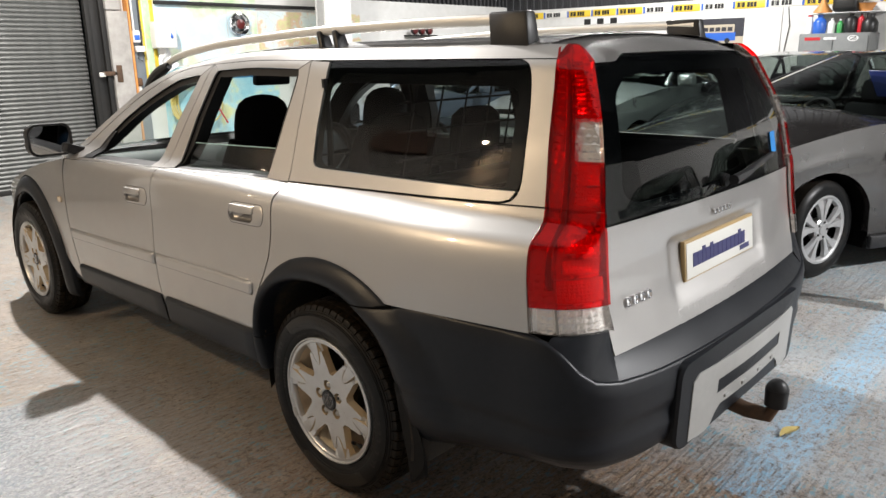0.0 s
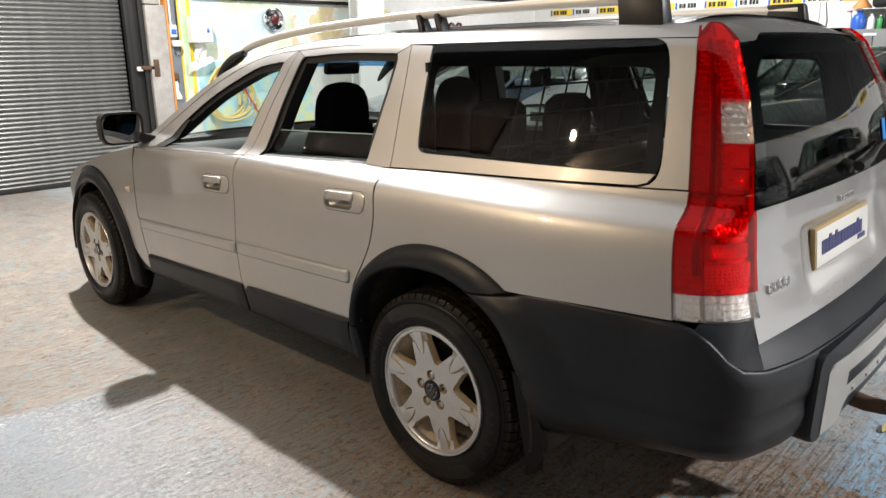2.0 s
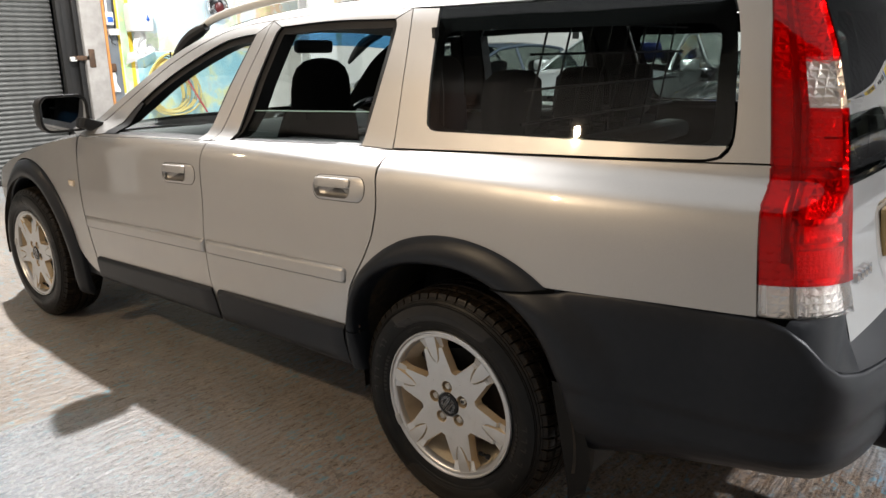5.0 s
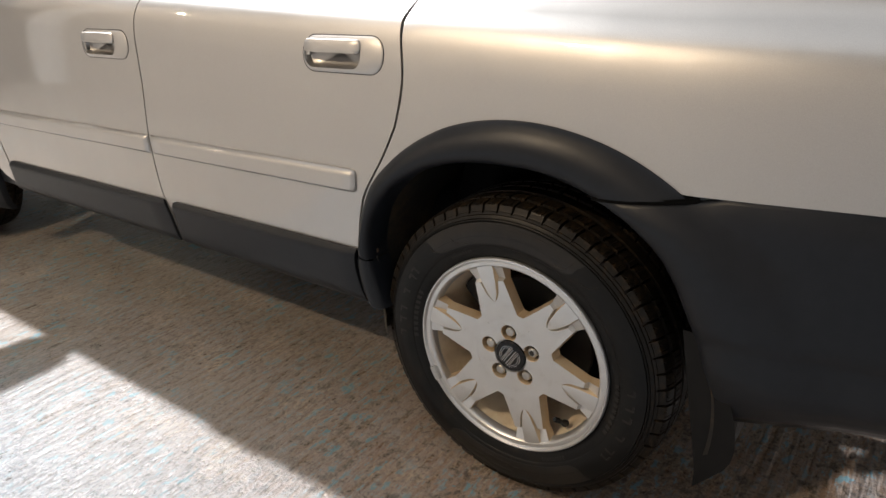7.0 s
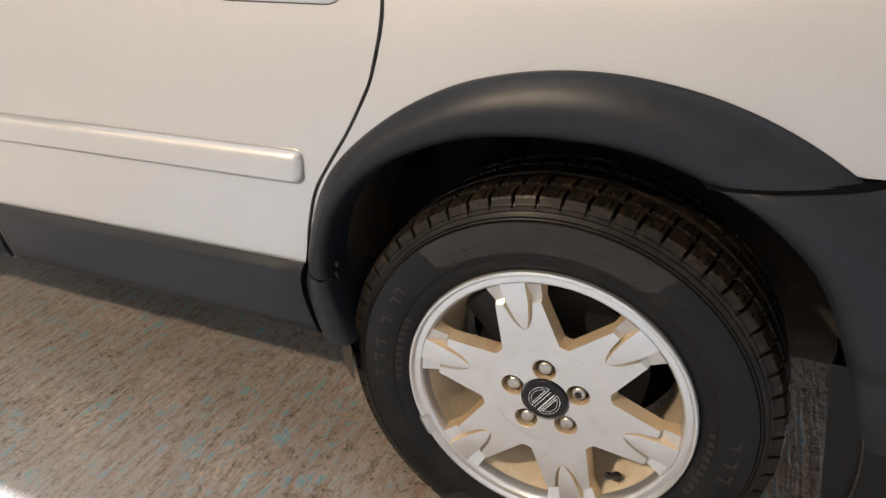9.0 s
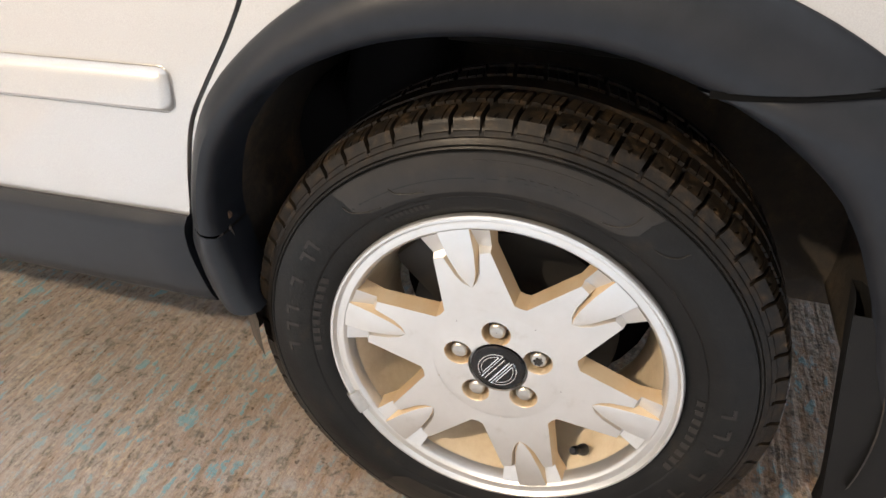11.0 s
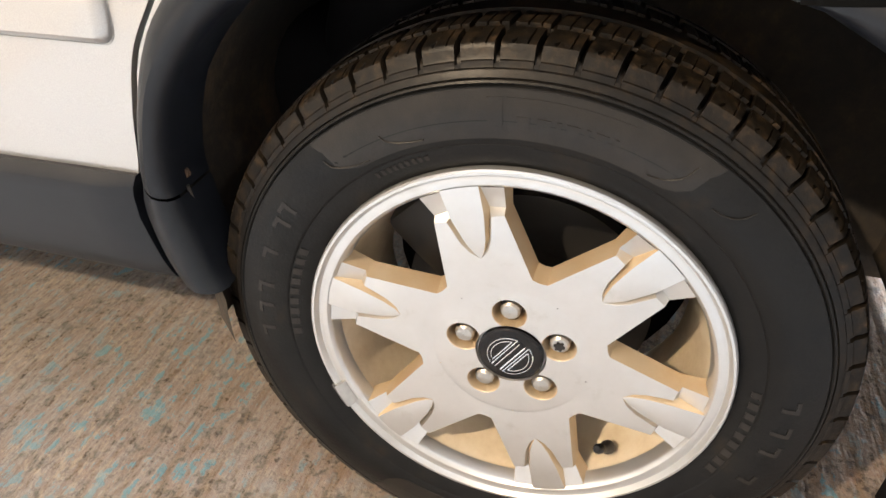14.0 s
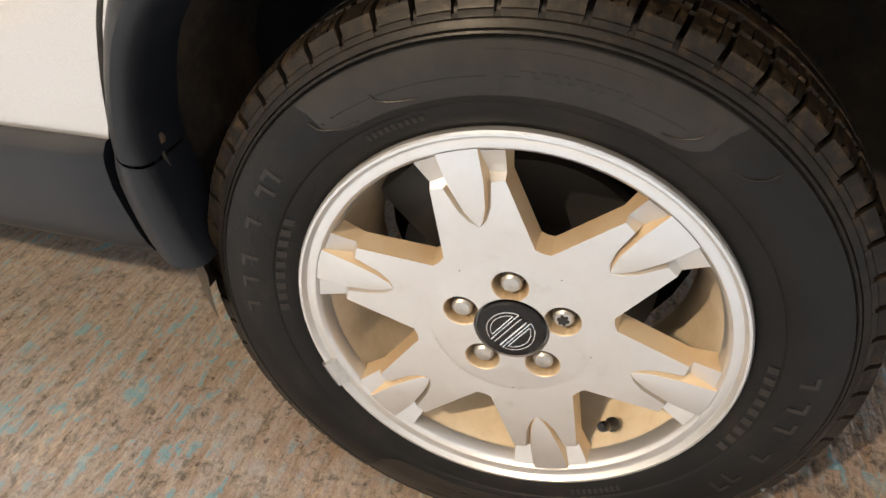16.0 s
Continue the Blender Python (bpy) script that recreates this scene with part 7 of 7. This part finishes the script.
# ---------------------------------------------------------------- things on and by the walls
def map_mat(name, seed, stops, scale=3.0, lines=(0.5, 0.5, 0.5)):
    m = material(name, (0.6, 0.7, 0.7), 0.55, 0, 0.1)
    v = coords(m)
    n = node(m, "ShaderNodeTexNoise", Scale=scale, Detail=6.0, Roughness=0.6)
    mp = node(m, "ShaderNodeVectorMath")
    mp.operation = "ADD"
    link(m, v, mp.inputs[0])
    mp.inputs[1].default_value = (seed, seed * 1.7, seed * 0.6)
    link(m, mp.outputs[0], n.inputs["Vector"])
    land = ramp(m, n.outputs["Fac"], stops)
    vo = node(m, "ShaderNodeTexVoronoi", Scale=scale * 2.5)
    vo.feature = "DISTANCE_TO_EDGE"
    link(m, mp.outputs[0], vo.inputs["Vector"])
    edge = ramp(m, vo.outputs["Distance"], [(0.0, (1, 1, 1)), (0.02, (0, 0, 0))])
    link(m, mix(m, mix(m, 0.5, (0, 0, 0), edge), land, lines), bsdf(m).inputs["Base Color"])
    return m


MAP_A = map_mat("pale_road_map", 3.1, [(0.38, (0.55, 0.72, 0.80)), (0.48, (0.62, 0.76, 0.80)), (0.52, (0.72, 0.78, 0.62)), (0.62, (0.50, 0.66, 0.40)), (0.72, (0.78, 0.74, 0.58))], 2.2)
MAP_B = map_mat("world_map", 8.4, [(0.40, (0.60, 0.70, 0.70)), (0.50, (0.66, 0.72, 0.66)), (0.53, (0.70, 0.50, 0.36)), (0.60, (0.62, 0.60, 0.30)), (0.68, (0.60, 0.36, 0.28))], 2.6, (0.4, 0.3, 0.25))
MAP_C = map_mat("green_map", 5.7, [(0.40, (0.55, 0.68, 0.50)), (0.55, (0.42, 0.60, 0.35)), (0.66, (0.70, 0.70, 0.30))], 6.0)
MAP_D = map_mat("blue_map", 1.3, [(0.42, (0.30, 0.58, 0.70)), (0.52, (0.45, 0.70, 0.76)), (0.58, (0.70, 0.74, 0.42)), (0.70, (0.76, 0.72, 0.30))], 2.5)
YELLOW = varied("yellow_tape", (0.70, 0.50, 0.03), (0.78, 0.58, 0.08), 30, (0.4, 0.5))
ORANGE = varied("orange_paint", (0.55, 0.22, 0.05), (0.6, 0.28, 0.09), 12, (0.5, 0.6))
GREYBOARD = varied("grey_board", (0.13, 0.15, 0.17), (0.18, 0.20, 0.22), 12, (0.5, 0.65))
WHITEPLASTIC = varied("white_plastic", (0.72, 0.72, 0.71), (0.78, 0.78, 0.77), 40, (0.3, 0.4))
HOSEY = varied("yellow_hose", (0.55, 0.42, 0.10), (0.68, 0.55, 0.18), 20, (0.4, 0.5))
DARKRED = material("dark_red_plastic", (0.10, 0.012, 0.012), 0.3)
REDP = material("red_plastic", (0.5, 0.02, 0.03), 0.35)
BLUEP = material("blue_plastic", (0.03, 0.12, 0.5), 0.35)
GREENP = material("green_plastic", (0.05, 0.3, 0.08), 0.35)
CABGREY = varied("grey_cabinet_paint", (0.15, 0.16, 0.16), (0.2, 0.205, 0.2), 14, (0.45, 0.6))
YPLATE = material("yellow_plate", (0.78, 0.55, 0.05), 0.35, 0, 0.3)
INKBLACK = material("black_ink", (0.015, 0.015, 0.015), 0.4)


SCUFFED = varied("scuffed_white_paint", (0.22, 0.205, 0.19), (0.42, 0.40, 0.375), 7, (0.6, 0.8), 0, 0.4)


def solid(name, vf, mat, label, category, group="", smooth=True):
    return tagged(part(name, vf, mat, None, label, smooth), label, category, group)


solid("pilaster", join(box((1.53, YF - 0.12, 0), (1.775, YF, 2.02), 0.01), box((1.52, YF - 0.13, 2.03), (1.70, YF, 3.5), 0.01)), SCUFFED, "scuffed white pilaster beside the shutter", "pilaster", smooth=False)
solid("corner_strip", box((1.776, YF - 0.13, 0), (1.80, YF - 0.002, 3.4), 0.004), ORANGE, "narrow orange painted corner strip", "trim")
solid("service_board", box((1.802, YF - 0.05, 0), (1.955, YF - 0.002, 3.3), 0.004), GREYBOARD, "grey board carrying switches and cables", "board")
sw = thing("switch_box", "white and blue electrical switch box on a grey board", "switch")
part("housing", box((1.815, YF - 0.12, 1.66), (1.90, YF - 0.05, 1.80), 0.008), WHITEPLASTIC, sw, "white housing")
part("switch_face", box((1.825, YF - 0.125, 1.69), (1.89, YF - 0.118, 1.75), 0.003), BLUEP, sw, "blue switch face")
jb = thing("junction_box", "pale grey junction box with a cable loop", "box")
part("housing", box((1.84, YF - 0.11, 1.55), (1.95, YF - 0.05, 1.62), 0.008), WHITEPLASTIC, jb)
part("cable", tube([(1.88, YF - 0.08, 1.55), (1.86, YF - 0.08, 1.47), (1.91, YF - 0.08, 1.44), (1.94, YF - 0.08, 1.50), (1.93, YF - 0.08, 1.56)], 0.006, 6), INKBLACK, jb, "black cable loop")
solid("conduit", tube([(1.85, YF - 0.07, 1.80), (1.85, YF - 0.07, 3.3)], 0.012, 8), WHITEPLASTIC, "white cable conduit above the switch box", "conduit")
solid("cable", tube([(1.93, YF - 0.06, 1.6), (1.94, YF - 0.06, 2.2), (1.92, YF - 0.06, 3.3)], 0.009, 6), INKBLACK, "black cable running up a grey board", "cable")
rag = []
for v in np.linspace(0, 1, 8):
    rag.append([(1.835 + 0.10 * u * (0.5 + v * 0.5) + 0.01 * math.sin(9 * v), YF - 0.075 - 0.012 * math.sin(u * 9 + v * 3), 1.14 - 0.22 * v) for u in np.linspace(-0.5, 0.5, 9)])
solid("hanging_cloth", join(grid(rag), grid([[(x, y - 0.006, z) for x, y, z in r] for r in rag])), WHITEPLASTIC, "white cloth hanging on a grey board", "cloth")
solid("glove", join(box((1.80, YF - 0.10, 1.14), (1.88, YF - 0.055, 1.24), 0.02, 3)), RUST, "brown work glove hung on a grey board", "glove")


def poster(name, x0, x1, z0, z1, mat, label, lift=0.003):
    return solid(name, box((x0, YF - lift - 0.002, z0), (x1, YF - lift + 0.001, z1)), mat, label, "poster", "posters on the front wall", False)


poster("map_strip", 2.02, 2.10, 0.9, 2.5, MAP_C, "narrow green map strip between yellow borders")
for xa in (1.96, 2.105):
    solid("yellow_tape", box((xa, YF - 0.006, 0.9), (xa + 0.045, YF - 0.001, 2.5)), YELLOW, "yellow and black tape border on the wall", "tape", "yellow tape borders", False)
poster("wall_map", 2.16, 3.16, 1.38, 2.28, MAP_A, "large pale road map pinned to the wall")
poster("wall_map", 3.17, 3.62, 1.42, 2.28, MAP_A, "pale map sheet behind the round siren", 0.004)
poster("wall_map", 3.64, 5.5, 1.40, 2.08, MAP_B, "large old world map in faded colours")
poster("wall_map", 2.18, 3.92, 0.42, 1.36, MAP_D, "blue and yellow map hung low on the wall")
solid("map_rail", box((2.16, YF - 0.05, 2.12), (4.9, YF - 0.004, 2.165), 0.006), DARKSTEEL, "dark rail along the top of the maps", "rail")
disp = thing("towel_dispenser", "white paper towel dispenser with a blue drop", "dispenser")
rows = []
for z, k in ((1.59, 0.88), (1.60, 0.97), (1.66, 1.0), (1.80, 1.0), (1.88, 0.96), (1.905, 0.85), (1.91, 0.4), (1.911, 0.01)):
    rows.append([(2.20 + a * k, YF - 0.115 + b * k, z) for a, b in rounded(0.14, 0.112, 0.06)])
part("housing", grid([[(2.20, YF - 0.115, 1.592)] * len(rows[0])] + rows), WHITEPLASTIC, disp, "white plastic housing")
part("drop_mark", join(tube([(2.25, YF - 0.229, 1.71), (2.25, YF - 0.231, 1.73), (2.25, YF - 0.229, 1.775)], [0.014, 0.02, 0.002], 10)), BLUEP, disp, "blue drop mark")
pp = [[(2.16 + 0.09 * u + 0.02 * math.sin(7 * v), YF - 0.12 - 0.03 * math.sin(5 * u + 4 * v), 1.60 - 0.24 * v) for u in np.linspace(-0.5, 1, 8)] for v in np.linspace(0, 1, 8)]
part("paper_end", grid(pp), WHITEPLASTIC, disp, "hanging white paper towel")
solid("paper_sheet", grid([[(2.02 + 0.36 * u, YF - 0.03 - 0.09 * math.sin(2.5 * u + v), 1.22 + 0.16 * u + 0.13 * v - 0.05 * u * v) for u in np.linspace(0, 1, 10)] for v in np.linspace(0, 1, 5)]), WHITEPLASTIC, "loose curled white paper sheet on the wall", "paper")
# coiled hose on a hook
hose = thing("hose_coil", "yellow hose coiled on a wall hook over a map", "hose")
H = []
rng = random.Random(4)
for k in range(9):
    cx, cz, r1, r2 = 2.52 + rng.uniform(-0.04, 0.04), 0.98 + rng.uniform(-0.05, 0.03), 0.20 + 0.018 * k, 0.31 + rng.uniform(-0.03, 0.05)
    H = [(cx + r1 * math.cos(a) * (1 - 0.25 * math.sin(a)), YF - 0.05 - 0.012 * k, cz + r2 * math.sin(a)) for a in np.linspace(0, 2 * math.pi, 29)[:-1]]
    part("hose_loop", tube(H, 0.012, 7, True), HOSEY, hose)
part("hook", tube([(2.52, YF - 0.005, 1.31), (2.52, YF - 0.17, 1.30), (2.52, YF - 0.18, 1.36)], 0.010, 6), INKBLACK, hose, "black hook")
solid("red_pole", tube([(2.63, YF - 0.20, 1.15), (2.93, YF - 0.20, 0.62)], 0.012, 8), REDP, "thin red pole leaning by the hose", "pole")
siren = thing("round_siren", "round chrome siren with a dark red centre on the wall", "siren")
sp = pose(3.32, YF - 0.02, 1.90, 0, 0, 90)
part("dish", moved(revolve([(0.0, 0.15), (0.02, 0.155), (0.05, 0.15), (0.055, 0.13), (0.03, 0.10), (0.035, 0.07), (0.07, 0.065)], 36), sp), CHROME, siren, "chrome dish")
part("centre", moved(revolve([(0.06, 0.066), (0.08, 0.06), (0.09, 0.03), (0.092, 0.001)], 24), sp), DARKRED, siren, "dark red centre")
col = join(box((4.40, 6.66, 0), (4.88, 6.69, ZC)), box((4.40, 6.84, 0), (4.88, 6.87, ZC)), box((4.62, 6.69, 0), (4.65, 6.84, ZC)))
solid("steel_column", moved(col, Matrix()), WHITEPLASTIC, "white painted steel column in front of the maps", "column", smooth=False)
sh = thing("wall_shelf", "small wall shelf with spare lamps", "shelf")
part("board", box((6.45, YF - 0.2, 1.76), (7.05, YF, 1.78), 0.003), DARKSTEEL, sh)
for i, x in enumerate((6.55, 6.72, 6.90)):
    l = thing("spare_lamp", "round red and black spare lamp on a shelf", "lamp", "spare lamps on the shelf")
    part("shell", moved(revolve([(0, 0.06), (0.03, 0.07), (0.06, 0.06), (0.065, 0.03)], 20), pose(x, YF - 0.12, 1.85, 0, 0, 90)), INKBLACK, l)
    part("lens", moved(revolve([(0.06, 0.058), (0.075, 0.04), (0.08, 0.001)], 20), pose(x, YF - 0.12, 1.85, 0, 0, 90)), DARKRED, l, "red lens")

# row of display plates along the right-hand wall, lettered with plain bars
def wall_plate(y, yellow):
    p = thing("display_plate", "yellow wall plate with dark lettering bars" if yellow else "white wall plate with dark lettering bars", "plate", "plates along the wall")
    p.matrix_basis = Matrix.Translation((XR, y, 2.115))
    part("plate_face", box((-0.008, -0.24, -0.056), (-0.002, 0.24, 0.056), 0.002), YPLATE if yellow else PLATE, p)
    part("country_band", box((-0.0095, 0.205, -0.052), (-0.008, 0.238, 0.052)), BLUEP, p, "blue band")
    x = 0.17
    for i in range(6):
        w = 0.05 if i != 1 else 0.02
        if i == 3:
            x -= 0.025
        part("lettering_bar", box((-0.0098, x - w + 0.008, -0.036), (-0.008, x, 0.036)), INKBLACK, p)
        x -= w
    return p


yw = wall_plate(6.58, True)
ww = wall_plate(6.09, False)
flip = True
for i in range(24):
    y = 5.58 - 0.497 * i
    if abs(y - 5.09) < 0.01 or abs(y - 4.59) < 0.01:
        flip = True
    copy_thing(yw if flip else ww, Matrix.Translation((XR, y, 2.115)))
    flip = not flip
# chequered sheet, van picture, cable
chk = thing("chequered_sheet", "black and white chequered sheet on the wall", "poster")
part("sheet", box((XR - 0.005, 4.66, 1.50), (XR - 0.002, 5.46, 2.02)), WHITEPLASTIC, chk)
for i in range(6):
    for j in range(4):
        if (i + j) % 2 == 0:
            part("black_square", box((XR - 0.007, 4.68 + 0.13 * i, 1.50 + 0.13 * j), (XR - 0.0045, 4.81 + 0.13 * i, 1.63 + 0.13 * j)), INKBLACK, chk)
pic = thing("van_picture", "wide dark picture of a blue and white camper van", "picture")
NIGHT = varied("night_sky_print", (0.02, 0.02, 0.03), (0.05, 0.05, 0.06), 3, (0.4, 0.5))
SAND = varied("sand_print", (0.42, 0.36, 0.27), (0.5, 0.44, 0.34), 6, (0.4, 0.5))
part("print_sky", box((XR - 0.010, 2.64, 1.66), (XR - 0.002, 3.84, 1.93)), NIGHT, pic)
part("print_ground", box((XR - 0.010, 2.64, 1.54), (XR - 0.002, 3.84, 1.66)), SAND, pic)
vb = box((XR - 0.013, 2.76, 1.60), (XR - 0.010, 3.36, 1.72))
part("van_body", vb, BLUEP, pic, "blue van body")
part("van_top", box((XR - 0.0135, 2.78, 1.72), (XR - 0.010, 3.30, 1.84)), SAND, pic, "cream van top")
for k in range(5):
    part("van_window", box((XR - 0.015, 2.81 + 0.095 * k, 1.74), (XR - 0.0134, 2.885 + 0.095 * k, 1.80)), NIGHT, pic)
for y in (2.88, 3.22):
    part("van_wheel", moved(revolve([(0.0, 0.001), (0.0, 0.04), (-0.004, 0.04)], 14), pose(XR - 0.016, y, 1.60)), INKBLACK, pic)
solid("wall_cable", tube([(XR - 0.01, 2.02, 2.05), (XR - 0.012, 1.98, 1.8), (XR - 0.01, 2.03, 1.4), (XR - 0.01, 2.0, 1.0)], 0.006, 6), INKBLACK, "thin black cable hanging down the wall", "cable")
solid("wall_pipe", tube([(XR - 0.015, 2.10, 0.0), (XR - 0.015, 2.10, 2.05)], 0.010, 6), WHITEPLASTIC, "thin white pipe on the wall", "pipe")
# grey cabinet with bottles and cans on top
cabn = thing("steel_cabinet", "grey steel cabinet with stickers, against the wall", "cabinet")
CX, CY0, CY1, CZ = 8.72, 0.80, 1.68, 1.66
part("body", box((CX, CY0, 0.0), (XR - 0.02, CY1, CZ), 0.01), CABGREY, cabn, "grey steel body")
for y0, y1 in ((CY0 + 0.02, (CY0 + CY1) / 2 - 0.004), ((CY0 + CY1) / 2 + 0.004, CY1 - 0.02)):
    d = part("door", box((CX - 0.018, y0, 0.06), (CX - 0.001, y1, CZ - 0.03), 0.006), CABGREY, cabn, "grey door")
    part("handle", box((CX - 0.04, (y0 + y1) / 2 - 0.01, 0.9), (CX - 0.018, (y0 + y1) / 2 + 0.01, 1.0), 0.005), STEEL, d)
part("sticker", box((CX - 0.021, 1.40, CZ - 0.09), (CX - 0.0185, 1.60, CZ - 0.05)), REDP, cabn, "red and white sticker")
part("sticker", box((CX - 0.021, 1.20, CZ - 0.085), (CX - 0.0185, 1.36, CZ - 0.05)), WHITEPLASTIC, cabn, "white sticker")
gbs = part("oval_sticker", moved(revolve([(0.0, 0.001), (0.0, 0.045), (-0.003, 0.046)], 24), pose(CX - 0.0215, 1.0, CZ - 0.07) @ Matrix.Diagonal((1, 1.5, 0.85, 1))), WHITEPLASTIC, cabn, "white oval sticker with black letters")
tx = bpy.data.curves.new("oval_letters", "FONT")
tx.body, tx.size, tx.extrude, tx.align_x, tx.align_y = "GB", 0.07, 0.0008, "CENTER", "CENTER"
tx.materials.append(INKBLACK)
to = new("sticker_letters", tx)
to.parent = gbs
to.matrix_basis = pose(CX - 0.023, 1.0, CZ - 0.07, 90, 0, -90)


def bottle(y, r, h, mat, cap, label, neck=0.35, x=8.92, wide=1.0):
    b = thing("bottle", label, "bottle", "bottles on the cabinet")
    b.matrix_basis = Matrix.Translation((x, y, CZ))
    prof = [(0.0, 0.001), (0.0, r * 0.95), (-0.01, r), (-h * (1 - neck), r), (-h * (1 - neck * 0.6), r * 0.75), (-h * (1 - neck * 0.4), r * neck), (-h * 0.93, r * neck)]
    part("body", moved(revolve(prof, 16), pose(0, 0, 0, 0, -90, 0) @ Matrix.Diagonal((1, wide, 1, 1))), mat, b)
    part("cap", moved(revolve([(-h * 0.92, r * (neck + 0.06)), (-h, r * (neck + 0.06)), (-h, 0.001)], 12), pose(0, 0, 0, 0, -90, 0)), cap, b)


bottle(1.62, 0.05, 0.25, WHITEPLASTIC, REDP, "white bottle with a red label on a cabinet", 0.6)
bottle(1.49, 0.085, 0.25, BLUEP, BLUEP, "blue plastic can on a cabinet", 0.4)
bottle(1.34, 0.045, 0.20, WHITEPLASTIC, WHITEPLASTIC, "white spray bottle on a cabinet")
bottle(1.23, 0.04, 0.18, GREENP, WHITEPLASTIC, "small green bottle on a cabinet")
bottle(1.10, 0.085, 0.25, INKBLACK, INKBLACK, "black oil can on a cabinet", 0.3)
bottle(0.98, 0.04, 0.25, REDP, INKBLACK, "red bottle on a cabinet")
bottle(0.87, 0.10, 0.24, INKBLACK, INKBLACK, "black canister on a cabinet", 0.5)
solid("shelf_board", box((8.84, 0.75, CZ + 0.262), (XR - 0.002, 1.62, CZ + 0.271), 0.003), WHITEPLASTIC, "pale shelf board above the bottles", "shelf")
solid("funnel", moved(revolve([(0.0, 0.12), (-0.03, 0.115), (-0.13, 0.03), (-0.20, 0.018), (-0.20, 0.012), (0.0, 0.11)], 24), pose(8.95, 1.48, CZ + 0.272, 0, -90, 0)), ORANGE, "orange funnel standing upside down on a shelf", "funnel")
solid("bag", moved(box((-0.15, -0.16, 0), (0.15, 0.16, 0.26), 0.06, 3), pose(8.95, 1.18, CZ + 0.272)), INKBLACK, "black bag on a shelf", "bag")
solid("wash_bowl", moved(revolve([(0.0, 0.001), (0.0, 0.07), (-0.10, 0.12), (-0.105, 0.125), (-0.10, 0.112), (-0.01, 0.065)], 24), pose(8.95, 0.95, CZ + 0.272, 0, -90, 0)), ORANGE, "small orange bowl on a shelf", "bowl")
# low white post by the grey hatchback, a dry leaf, debris
solid("low_post", box((2.37, -1.12, 0), (2.50, -0.985, 0.46), 0.012), WHITEWALL, "low white painted post on the floor", "post")
DRYLEAF = varied("dry_leaf", (0.30, 0.22, 0.05), (0.42, 0.33, 0.10), 60, (0.6, 0.7))
leaf = []
for u in np.linspace(0, 1, 9):
    w = 0.022 * math.sin(math.pi * min(1, u + 0.02)) ** 0.8
    leaf.append([(0.50 + 0.13 * u, -1.05 - 0.03 * u + w * t, 0.004 + 0.008 * abs(t) + 0.006 * math.sin(u * 4)) for t in (-1, -0.5, 0, 0.5, 1)])
solid("dry_leaf", grid(leaf), DRYLEAF, "dry yellow leaf lying on the floor", "leaf")
